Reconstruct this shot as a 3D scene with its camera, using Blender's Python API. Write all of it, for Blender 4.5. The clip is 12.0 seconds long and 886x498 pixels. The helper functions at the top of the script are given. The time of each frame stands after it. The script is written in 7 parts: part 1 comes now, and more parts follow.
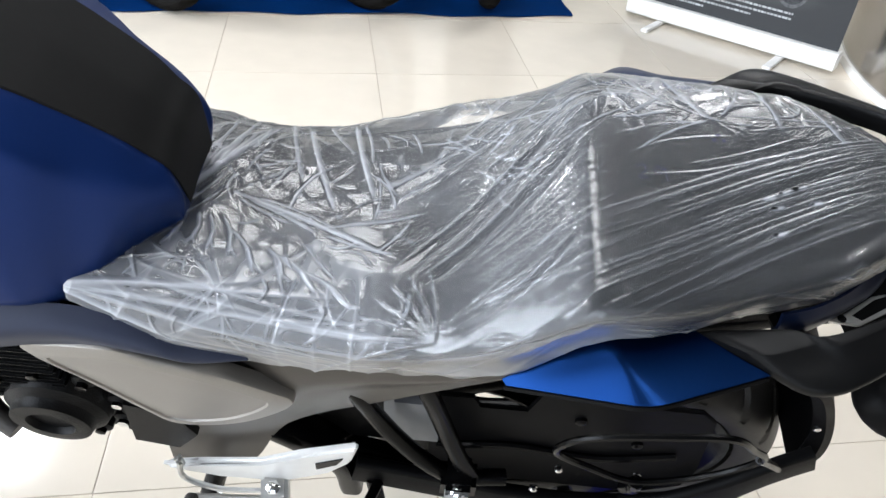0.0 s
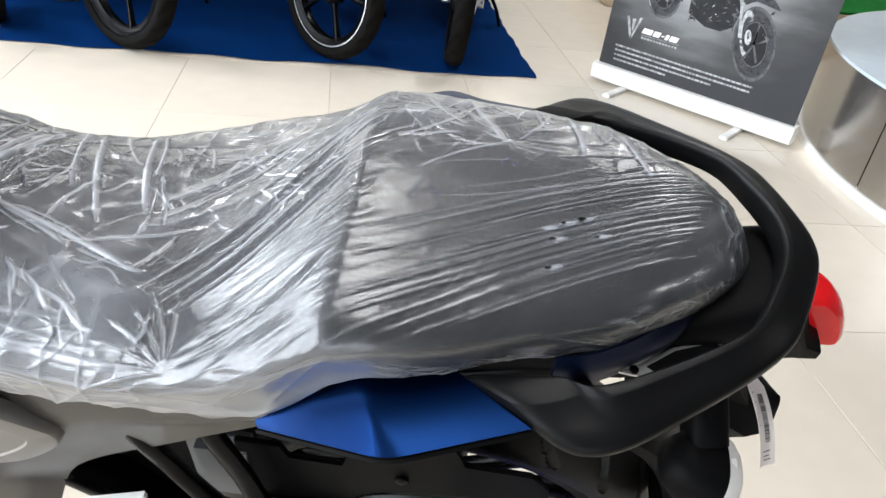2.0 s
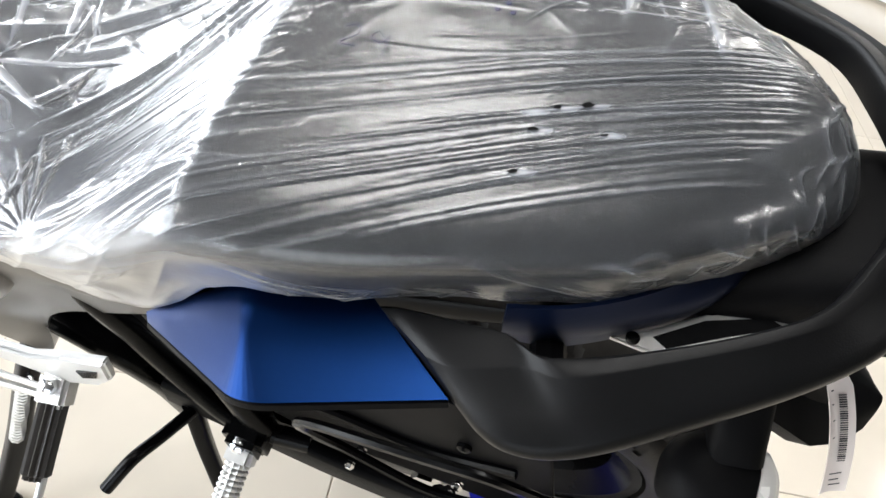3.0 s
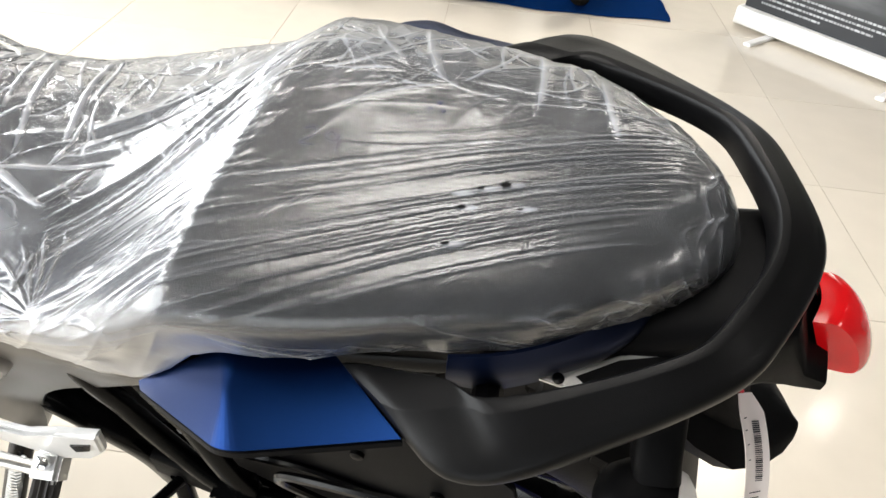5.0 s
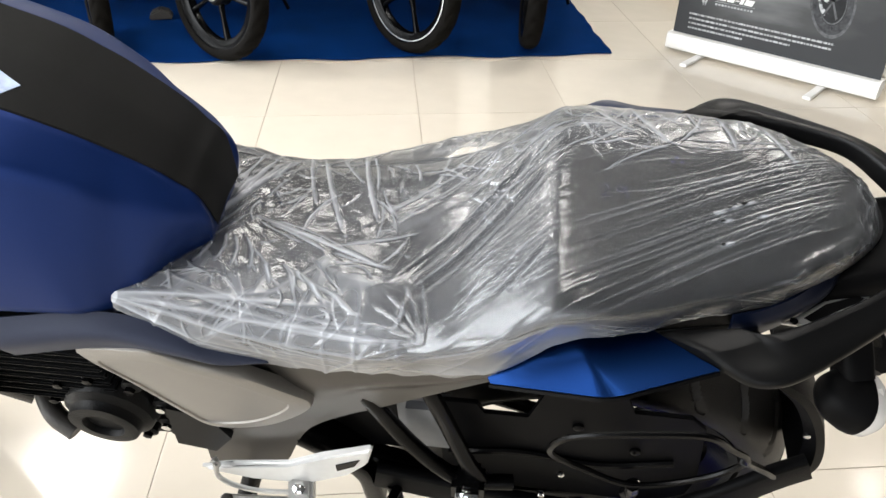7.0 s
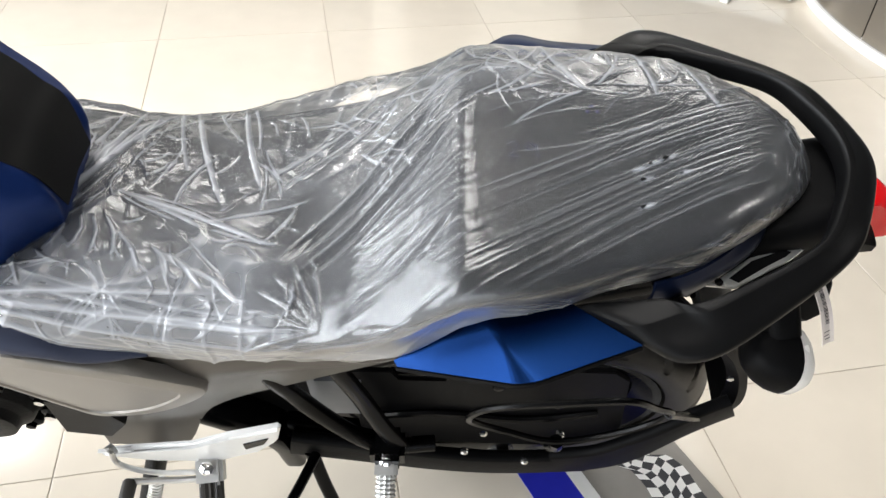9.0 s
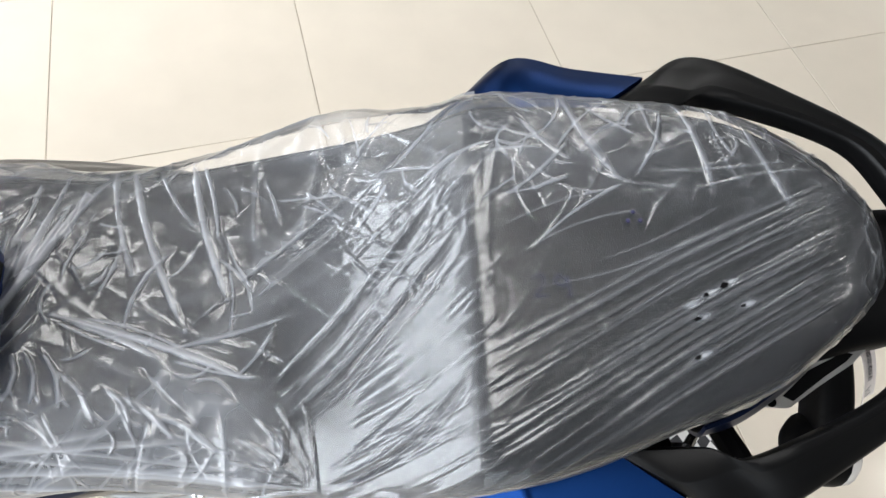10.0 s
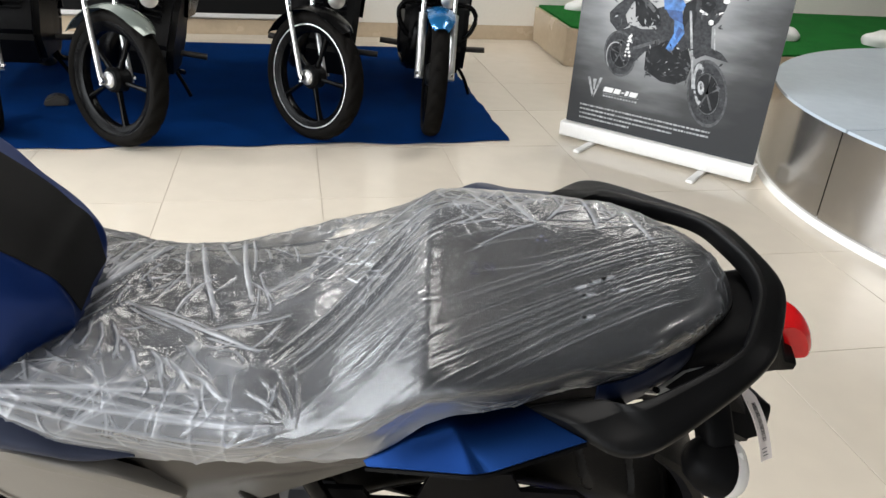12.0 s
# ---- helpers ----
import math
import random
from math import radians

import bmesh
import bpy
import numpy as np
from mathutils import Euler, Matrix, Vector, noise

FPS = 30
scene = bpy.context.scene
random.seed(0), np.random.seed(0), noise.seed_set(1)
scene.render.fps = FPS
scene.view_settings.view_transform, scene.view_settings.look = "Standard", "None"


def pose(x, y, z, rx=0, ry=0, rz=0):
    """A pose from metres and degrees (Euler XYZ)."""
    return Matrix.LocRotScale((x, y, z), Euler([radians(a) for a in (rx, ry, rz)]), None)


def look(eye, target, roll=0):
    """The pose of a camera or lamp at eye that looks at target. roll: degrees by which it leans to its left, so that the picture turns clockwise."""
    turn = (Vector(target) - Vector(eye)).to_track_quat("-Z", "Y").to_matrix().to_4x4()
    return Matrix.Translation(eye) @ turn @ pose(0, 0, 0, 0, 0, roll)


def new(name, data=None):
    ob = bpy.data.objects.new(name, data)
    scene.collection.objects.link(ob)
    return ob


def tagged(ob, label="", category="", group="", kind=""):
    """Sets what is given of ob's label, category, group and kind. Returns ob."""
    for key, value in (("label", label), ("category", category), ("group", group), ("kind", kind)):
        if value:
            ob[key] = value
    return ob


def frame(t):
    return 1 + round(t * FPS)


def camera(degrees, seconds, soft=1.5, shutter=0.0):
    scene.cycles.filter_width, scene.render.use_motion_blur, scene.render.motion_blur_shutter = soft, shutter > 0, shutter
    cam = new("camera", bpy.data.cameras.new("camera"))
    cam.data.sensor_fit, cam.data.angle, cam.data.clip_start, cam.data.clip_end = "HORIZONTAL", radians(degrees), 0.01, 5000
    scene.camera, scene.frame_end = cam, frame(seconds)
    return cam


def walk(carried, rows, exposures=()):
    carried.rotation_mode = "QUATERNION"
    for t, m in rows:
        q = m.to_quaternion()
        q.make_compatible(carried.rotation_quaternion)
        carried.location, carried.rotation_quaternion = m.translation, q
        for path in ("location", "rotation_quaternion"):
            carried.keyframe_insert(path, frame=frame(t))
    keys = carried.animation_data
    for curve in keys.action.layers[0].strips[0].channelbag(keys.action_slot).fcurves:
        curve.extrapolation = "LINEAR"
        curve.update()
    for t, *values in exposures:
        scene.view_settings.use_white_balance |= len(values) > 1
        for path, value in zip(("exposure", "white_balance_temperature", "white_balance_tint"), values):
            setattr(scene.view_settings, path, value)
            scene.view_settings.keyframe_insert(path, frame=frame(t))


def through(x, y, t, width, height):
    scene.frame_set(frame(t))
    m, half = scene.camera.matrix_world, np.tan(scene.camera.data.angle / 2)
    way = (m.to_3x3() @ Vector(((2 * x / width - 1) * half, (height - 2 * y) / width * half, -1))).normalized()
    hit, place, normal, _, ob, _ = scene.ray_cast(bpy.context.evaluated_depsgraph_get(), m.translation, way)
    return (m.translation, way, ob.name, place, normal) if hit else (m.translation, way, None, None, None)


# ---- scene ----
cam = camera(61.7, 12.0)
PATH = [
    (0, (0.123, -0.7065, 1.151), (0.107, 0.9035, -0.037), 4.9),
    (0.5, (0.222, -0.7635, 1.161), (0.17, 0.9715, 0.167), 6.5),
    (1, (0.263, -0.7975, 1.16), (0.176, 0.9955, 0.278), 6.0),
    (1.5, (0.259, -0.7835, 1.146), (0.28, 0.9835, 0.211), 6.3),
    (2, (0.296, -0.6545, 1.106), (0.287, 1.0485, 0.056), 8.1),
    (2.5, (0.346, -0.5255, 1.05), (0.183, 1.0035, -0.229), 10.3),
    (3, (0.398, -0.5045, 1.038), (0.068, 0.9365, -0.309), 8.7),
    (3.5, (0.444, -0.5145, 1.051), (0.044, 0.9465, -0.255), 8.5),
    (3.7, (0.466, -0.5195, 1.047), (-0.02, 0.9685, -0.198), 9.2),
    (5.3, (0.396, -0.5675, 1.098), (0.112, 1.0065, -0.103), 6.0),
    (5.5, (0.357, -0.5995, 1.111), (0.109, 0.9875, -0.081), 6.0),
    (6, (0.256, -0.6815, 1.145), (0.124, 0.9355, -0.024), 3.2),
    (6.5, (0.162, -0.7765, 1.164), (0.083, 0.8985, 0.074), 3.0),
    (6.7, (0.189, -0.7745, 1.181), (-0.007, 0.8735, 0.064), 0.6),
    (8.3, (0.174, -0.8505, 1.189), (0.329, 0.8595, 0.163), 4.5),
    (8.5, (0.178, -0.8165, 1.198), (0.376, 0.8145, 0.058), 4.4),
    (9, (0.208, -0.6865, 1.18), (0.232, 0.8365, -0.116), 2.2),
    (9.5, (0.207, -0.5335, 1.222), (0.237, 0.7285, -0.329), 3.7),
    (10, (0.179, -0.4295, 1.267), (0.301, 0.6645, -0.403), 3.4),
    (10.5, (0.169, -0.4245, 1.273), (0.376, 0.6505, -0.401), 5.1),
    (10.7, (0.167, -0.4685, 1.275), (0.399, 0.7265, -0.312), 5.7),
    (11, (0.178, -0.4845, 1.257), (0.394, 0.8475, -0.22), 2.5),
    (11.5, (0.187, -0.6275, 1.209), (0.317, 0.9495, -0.015), 4.4),
    (12, (0.226, -0.7875, 1.186), (0.264, 0.9945, 0.279), 3.6),
]
walk(cam, [(t, look(eye, target, roll)) for t, eye, target, roll in PATH],
     [(0, -0.08, 6000, 10), (1.0, -0.06, 6200, 10), (2.0, -0.03, 6150, 10), (2.5, 0.06, 6250, 10), (3.0, 0.20, 6300, 10), (3.5, 0.22, 6350, 10), (5.5, -0.06, 6600, 10), (6.0, -0.18, 6550, 10), (6.5, -0.12, 6500, 10), (8.5, -0.06, 6500, 10),
      (9.0, -0.06, 6400, 10), (9.5, -0.12, 6250, 10), (10.0, -0.28, 6250, 10), (10.5, -0.4, 6400, 10), (11.0, -0.56, 6650, 10), (11.5, -0.54, 6600, 10), (12.0, -0.4, 6450, 10)])
# ---- world, sun, large lights ----
ROOM = radians(11.0)          # the showroom's walls and tiles are turned against the motorcycle
ROOM_M = Matrix.Rotation(ROOM, 4, "Z")


world = bpy.data.worlds.new("world")
scene.world = world
world.use_nodes = True
wn = world.node_tree
sky = wn.nodes.new("ShaderNodeTexSky")
sky.sky_type, sky.sun_disc = "NISHITA", False
sky.sun_elevation, sky.sun_rotation = radians(48), radians(250)
wn.nodes["Background"].inputs["Strength"].default_value = 0.12
wn.links.new(sky.outputs[0], wn.nodes["Background"].inputs[0])

sun_data = bpy.data.lights.new("sun", "SUN")
sun_data.energy, sun_data.angle, sun_data.color = 2.5, radians(0.5), (1.0, 0.95, 0.88)
sun = new("sun", sun_data)
sun.matrix_world = look((-8, 6, 9), (-9, 4, 0))


def area_lamp(name, m, sx, sy, watts, colour):
    data = bpy.data.lights.new(name, "AREA")
    data.shape, data.size, data.size_y, data.energy, data.color = "RECTANGLE", sx, sy, watts, colour
    ob = new(name, data)
    ob.matrix_world = m
    return ob


CEIL = 3.7
# unseen panels: the first placed by the film's reflections, the other five added as fill
LAMPS = [(-0.17, 0.02), (2.10, 2.70), (-2.6, 3.4), (2.6, 3.6), (4.6, -2.8), (-3.4, -2.6)]
for n, (lx, ly) in enumerate(LAMPS):
    area_lamp("ceiling_panel_lamp", ROOM_M @ pose(lx, ly, CEIL - 0.03), *(((0.76, 3.05, 46), (1.4, 1.4, 8))[n] if n < 2 else (0.56, 0.56, 44)), (1.0, 0.975, 0.94))
# daylight through the glazed shop front
area_lamp("shop_front_daylight", ROOM_M @ pose(-4.50, 0.4, 1.9, 0, -90, 0), 3.3, 8.2, 900, (0.95, 0.98, 1.0))

# and through the entrance behind the walk: from, to, sill, head
ENTRY = (-2.2, 0.5, 0.15, 2.0)
area_lamp("entrance_daylight", ROOM_M @ pose((ENTRY[0] + ENTRY[1]) / 2, -4.02, (ENTRY[2] + ENTRY[3]) / 2, 90, 0, 0), ENTRY[1] - ENTRY[0], ENTRY[3] - ENTRY[2], 36, (0.95, 0.98, 1.0))

# ---- materials ----


def nodes_of(name):
    m = bpy.data.materials.new(name)
    m.use_nodes = True
    return m, m.node_tree.nodes, m.node_tree.links, m.node_tree.nodes["Principled BSDF"]


def surface(name, colour, rough=0.5, metal=0.0, vary=0.12, grain=40.0, blotch=4.0, bump=0.05, bump_scale=300.0, coat=0.0, rough_vary=0.08, spec=0.5, rnd=0.0):
    """Paint, plastic, rubber, metal: a base colour with blotches and grain, uneven gloss and a fine relief."""
    m, n, l, bsdf = nodes_of(name)
    tc = n.new("ShaderNodeTexCoord")
    big, fine = n.new("ShaderNodeTexNoise"), n.new("ShaderNodeTexNoise")
    big.inputs["Scale"].default_value, fine.inputs["Scale"].default_value = blotch, grain
    big.inputs["Detail"].default_value = fine.inputs["Detail"].default_value = 4
    for t in (big, fine):
        l.new(tc.outputs["Object"], t.inputs["Vector"])
    mix = n.new("ShaderNodeMath")
    mix.operation = "ADD"
    l.new(big.outputs["Fac"], mix.inputs[0]), l.new(fine.outputs["Fac"], mix.inputs[1])
    ramp = n.new("ShaderNodeMapRange")
    ramp.inputs[1].default_value, ramp.inputs[2].default_value = 0.6, 1.4
    ramp.inputs[3].default_value, ramp.inputs[4].default_value = 1 - vary, 1 + vary
    l.new(mix.outputs[0], ramp.inputs[0])
    value = ramp.outputs[0]
    if rnd:
        info, rr, mul = n.new("ShaderNodeObjectInfo"), n.new("ShaderNodeMapRange"), n.new("ShaderNodeMath")
        rr.inputs[3].default_value, rr.inputs[4].default_value = 1 - rnd, 1 + rnd
        mul.operation = "MULTIPLY"
        l.new(info.outputs["Random"], rr.inputs[0]), l.new(rr.outputs[0], mul.inputs[0]), l.new(value, mul.inputs[1])
        value = mul.outputs[0]
    col = n.new("ShaderNodeVectorMath")
    col.operation = "SCALE"
    col.inputs[0].default_value = colour
    l.new(value, col.inputs["Scale"])
    l.new(col.outputs[0], bsdf.inputs["Base Color"])
    rg = n.new("ShaderNodeMapRange")
    rg.inputs[3].default_value, rg.inputs[4].default_value = max(0.02, rough - rough_vary), rough + rough_vary
    l.new(big.outputs["Fac"], rg.inputs[0]), l.new(rg.outputs[0], bsdf.inputs["Roughness"])
    bsdf.inputs["Metallic"].default_value = metal
    bsdf.inputs["Coat Weight"].default_value = coat
    bsdf.inputs["Coat Roughness"].default_value = 0.08
    bsdf.inputs["Specular IOR Level"].default_value = spec
    if bump:
        bt, b = n.new("ShaderNodeTexNoise"), n.new("ShaderNodeBump")
        bt.inputs["Scale"].default_value = bump_scale
        b.inputs["Strength"].default_value, b.inputs["Distance"].default_value = bump, 0.002
        l.new(tc.outputs["Object"], bt.inputs["Vector"]), l.new(bt.outputs["Fac"], b.inputs["Height"])
        l.new(b.outputs[0], bsdf.inputs["Normal"])
    return m


def glass(name, colour, rough=0.05, through=1.0, ior=1.5):
    m, n, l, bsdf = nodes_of(name)
    bsdf.inputs["Base Color"].default_value = (*colour, 1)
    bsdf.inputs["Roughness"].default_value = rough
    bsdf.inputs["Transmission Weight"].default_value = through
    bsdf.inputs["IOR"].default_value = ior
    return m


def glow(name, colour, strength):
    m, n, l, bsdf = nodes_of(name)
    bsdf.inputs["Base Color"].default_value = (*colour, 1)
    bsdf.inputs["Emission Color"].default_value = (*colour, 1)
    bsdf.inputs["Emission Strength"].default_value = strength
    return m


def film_material():
    """Thin clear polythene: mostly see-through, milky where it is creased and where brightness is painted in, with a
    sharp sheen.
    """
    m, n, l, bsdf = nodes_of("polythene_film")
    n.remove(bsdf)
    out = n["Material Output"]
    tc = n.new("ShaderNodeTexCoord")
    crease = n.new("ShaderNodeAttribute")
    crease.attribute_name = "crease"
    mp = n.new("ShaderNodeMapping")
    mp.inputs["Scale"].default_value = (1.0, 1.6, 1.0)
    l.new(tc.outputs["Object"], mp.inputs["Vector"])
    ridged = n.new("ShaderNodeTexNoise")
    ridged.noise_type = "RIDGED_MULTIFRACTAL"
    ridged.inputs["Scale"].default_value, ridged.inputs["Detail"].default_value = 26, 5
    ridged.inputs["Distortion"].default_value = 0.8
    l.new(mp.outputs[0], ridged.inputs["Vector"])
    fine = n.new("ShaderNodeTexNoise")
    fine.inputs["Scale"].default_value, fine.inputs["Detail"].default_value = 160, 3
    l.new(tc.outputs["Object"], fine.inputs["Vector"])
    rough_area = n.new("ShaderNodeAttribute")
    rough_area.attribute_name = "crumple"
    b1, b2 = n.new("ShaderNodeBump"), n.new("ShaderNodeBump")
    b1.inputs["Distance"].default_value, b2.inputs["Distance"].default_value = 0.0012, 0.0006
    b2.inputs["Strength"].default_value = 0.25
    l.new(rough_area.outputs["Fac"], b1.inputs["Strength"])
    l.new(ridged.outputs["Fac"], b1.inputs["Height"]), l.new(fine.outputs["Fac"], b2.inputs["Height"])
    l.new(b1.outputs[0], b2.inputs["Normal"])
    # flat facets, each tilted its own way, as creased film settles between its folds
    warp, wadd, wscale = n.new("ShaderNodeTexNoise"), n.new("ShaderNodeVectorMath"), n.new("ShaderNodeVectorMath")
    warp.inputs["Scale"].default_value = 14
    wscale.operation, wadd.operation = "SCALE", "ADD"
    wscale.inputs["Scale"].default_value = 0.035
    l.new(tc.outputs["Object"], warp.inputs["Vector"]), l.new(warp.outputs["Color"], wscale.inputs[0])
    l.new(mp.outputs[0], wadd.inputs[0]), l.new(wscale.outputs[0], wadd.inputs[1])
    normal = b2.outputs[0]
    for size, tilt in FACETS:
        cell, centre, amount_of, tilted, sums, unit = n.new("ShaderNodeTexVoronoi"), n.new("ShaderNodeVectorMath"), n.new("ShaderNodeMath"), n.new("ShaderNodeVectorMath"), n.new("ShaderNodeVectorMath"), n.new("ShaderNodeVectorMath")
        cell.inputs["Scale"].default_value = size
        centre.operation, tilted.operation, sums.operation, unit.operation = "SUBTRACT", "SCALE", "ADD", "NORMALIZE"
        centre.inputs[1].default_value = (0.5, 0.5, 0.5)
        amount_of.operation = "MULTIPLY"
        amount_of.inputs[1].default_value = tilt
        l.new(wadd.outputs[0], cell.inputs["Vector"]), l.new(cell.outputs["Color"], centre.inputs[0])
        l.new(rough_area.outputs["Fac"], amount_of.inputs[0]), l.new(centre.outputs[0], tilted.inputs[0]), l.new(amount_of.outputs[0], tilted.inputs["Scale"])
        l.new(normal, sums.inputs[0]), l.new(tilted.outputs[0], sums.inputs[1]), l.new(sums.outputs[0], unit.inputs[0])
        normal = unit.outputs[0]
    clear, milk, back = n.new("ShaderNodeBsdfTransparent"), n.new("ShaderNodeBsdfDiffuse"), n.new("ShaderNodeBsdfTranslucent")
    clear.inputs["Color"].default_value = (0.97, 0.97, 0.98, 1)
    milk.inputs["Color"].default_value = back.inputs["Color"].default_value = (0.80, 0.84, 0.92, 1)
    l.new(normal, milk.inputs["Normal"])
    both = n.new("ShaderNodeMixShader")
    both.inputs[0].default_value = 0.25
    l.new(milk.outputs[0], both.inputs[1]), l.new(back.outputs[0], both.inputs[2])
    haze = n.new("ShaderNodeMapRange")
    haze.inputs[3].default_value, haze.inputs[4].default_value = HAZE
    l.new(crease.outputs["Fac"], haze.inputs[0])
    body = n.new("ShaderNodeMixShader")
    l.new(haze.outputs[0], body.inputs[0]), l.new(clear.outputs[0], body.inputs[1]), l.new(both.outputs[0], body.inputs[2])
    gloss, fres, amount = n.new("ShaderNodeBsdfGlossy"), n.new("ShaderNodeFresnel"), n.new("ShaderNodeMath")
    gloss.inputs["Roughness"].default_value = 0.17
    fres.inputs["IOR"].default_value = 1.5
    amount.operation, amount.use_clamp = "MULTIPLY_ADD", True
    amount.inputs[1].default_value, amount.inputs[2].default_value = 2.1, 0.0
    l.new(fres.outputs[0], amount.inputs[0])
    soft, sheen = n.new("ShaderNodeBsdfGlossy"), n.new("ShaderNodeMixShader")
    soft.inputs["Roughness"].default_value = 0.36
    sheen.inputs[0].default_value = 0.56
    l.new(normal, gloss.inputs["Normal"]), l.new(normal, soft.inputs["Normal"]), l.new(normal, fres.inputs["Normal"])
    l.new(gloss.outputs[0], sheen.inputs[1]), l.new(soft.outputs[0], sheen.inputs[2])
    last = n.new("ShaderNodeMixShader")
    l.new(amount.outputs[0], last.inputs[0]), l.new(body.outputs[0], last.inputs[1]), l.new(sheen.outputs[0], last.inputs[2])
    l.new(last.outputs[0], out.inputs["Surface"])
    return m


HAZE = (0.042, 0.62)
FACETS = ((30, 0.20), (80, 0.26))
FILM = film_material()
BLUE = surface("satin_blue_paint", (0.0024, 0.0165, 0.075), 0.34, 0.95, 0.05, 400, 3, 0.02, 900)
# same paint as BLUE, retuned for how the light falls on the tank
TANK_BLUE = surface("tank_shade_blue_paint", (0.004, 0.021, 0.115), 0.42, 0.45, 0.05, 400, 3, 0.02, 900, spec=0.25)
NAVY = surface("dark_blue_paint", (0.001, 0.006, 0.028), 0.4, 0.6, 0.05, 400, 3, 0.02, 900)
LIP_NAVY = surface("dull_navy_paint", (0.014, 0.020, 0.045), 0.5, 0.3, 0.06, 300, 3, 0.02, 900)
MATT_BLACK = surface("matt_black_paint", (0.008, 0.008, 0.008), 0.62, 0.0, 0.12, 200, 6, 0.03, 700, spec=0.12)
RAIL_BLACK = surface("satin_black_rail", (0.0028, 0.0028, 0.003), 0.38, 0.0, 0.12, 300, 8, 0.06, 1200, spec=0.14)
PLASTIC = surface("black_grained_plastic", (0.0022, 0.0022, 0.0025), 0.50, 0.0, 0.15, 250, 6, 0.12, 1400, spec=0.06)
GLOSS_BLACK = surface("gloss_black_metal", (0.0015, 0.0015, 0.0017), 0.25, 0.0, 0.1, 60, 5, 0.0, spec=0.11)
VINYL = surface("black_seat_vinyl", (0.002, 0.002, 0.0025), 0.45, 0.0, 0.1, 200, 5, 0.15, 900, spec=0.08)
SILVER_GREY = surface("silver_grey_paint", (0.25, 0.237, 0.22), 0.36, 0.55, 0.05, 500, 3, 0.02, 900)
BRONZE_GREY = surface("dark_bronze_grey_paint", (0.062, 0.056, 0.049), 0.34, 0.5, 0.06, 500, 3, 0.02, 900)
ENGINE = surface("dark_engine_casting", (0.0045, 0.0046, 0.005), 0.42, 0.0, 0.2, 90, 8, 0.25, 500, spec=0.09)
ALU = surface("brushed_aluminium", (0.62, 0.62, 0.61), 0.33, 0.9, 0.08, 120, 10, 0.1, 500)
CHROME = surface("chrome", (0.75, 0.75, 0.75), 0.12, 1.0, 0.05, 60, 8, 0.0)
WHITE_METAL = surface("pale_aluminium_plate", (0.74, 0.74, 0.73), 0.35, 0.35, 0.05, 80, 6, 0.05, 400)
RUBBER = surface("tyre_rubber", (0.034, 0.031, 0.028), 0.48, 0.0, 0.2, 120, 6, 0.2, 500, spec=0.35)
DUSTY_TYRE = surface("dusty_tyre_rubber", (0.0055, 0.005, 0.0045), 0.75, 0.0, 0.3, 90, 5, 0.3, 400, spec=0.05)
RED_LENS = surface("red_lamp_lens", (0.66, 0.005, 0.008), 0.16, 0.0, 0.06, 60, 20, 0.0, spec=0.4)
CLEAR_LENS = glass("clear_lamp_lens", (0.95, 0.94, 0.92), 0.2, 0.35)
PAPER = surface("tag_paper", (0.86, 0.80, 0.77), 0.7, 0.0, 0.06, 80, 10, 0.05, 400)
INK = surface("print_ink", (0.03, 0.03, 0.035), 0.6, 0.0, 0.1, 80, 10, 0.0)
MARKER = surface("marker_ink", (0.012, 0.012, 0.06), 0.5, 0.0, 0.1, 80, 10, 0.0)
STRING_RED = surface("red_thread", (0.5, 0.01, 0.03), 0.7, 0.0, 0.1, 200, 10, 0.1)
BLUE_WHITE = surface("blue_sticker", (0.45, 0.55, 0.80), 0.4, 0.0, 0.3, 150, 60, 0.0)

TILE = surface("polished_beige_tile", (0.66, 0.595, 0.50), 0.13, 0.0, 0.045, 9, 1.2, 0.012, 14, rough_vary=0.04, rnd=0.025)
GROUT = surface("tile_joint", (0.44, 0.37, 0.29), 0.8, 0.0, 0.2, 60, 5, 0.1)
WALL = surface("cream_wall_paint", (0.78, 0.75, 0.68), 0.6, 0.0, 0.03, 50, 0.8, 0.05, 120)
# for walls out of view: dark so that little light bounces onto the blacks
DARK_WALL = surface("dark_grey_wall_paint", (0.07, 0.07, 0.072), 0.6, 0.0, 0.05, 50, 0.8, 0.05, 120)
SKIRT = surface("beige_skirting_tile", (0.52, 0.42, 0.30), 0.25, 0.0, 0.08, 30, 4, 0.02)
# unseen ceiling, darkened so that it hardly shows in black parts
CEILING = surface("ceiling_paint", (0.10, 0.099, 0.097), 0.8, 0.0, 0.04, 40, 1, 0.05, 100)
CARPET = surface("royal_blue_carpet", (0.001, 0.022, 0.108), 0.95, 0.0, 0.25, 220, 5, 0.8, 900, spec=0.03)
GREEN = surface("green_turf_carpet", (0.012, 0.13, 0.022), 0.95, 0.0, 0.3, 300, 6, 0.9, 700, spec=0.1)
STEEL = surface("brushed_stainless_steel", (0.40, 0.38, 0.355), 0.20, 0.97, 0.06, 30, 2, 0.05, 200)
TOP_GLASS = surface("pale_blue_platform_top", (0.46, 0.53, 0.60), 0.2, 0.0, 0.05, 20, 2, 0.02)
WHITE = surface("white_plastic", (0.78, 0.77, 0.75), 0.4, 0.0, 0.04, 60, 6, 0.03)
FRAME_GREY = surface("window_frame", (0.25, 0.25, 0.26), 0.4, 0.6, 0.08, 60, 6, 0.05)
PANE = glass("window_pane", (0.98, 0.99, 0.99), 0.02)
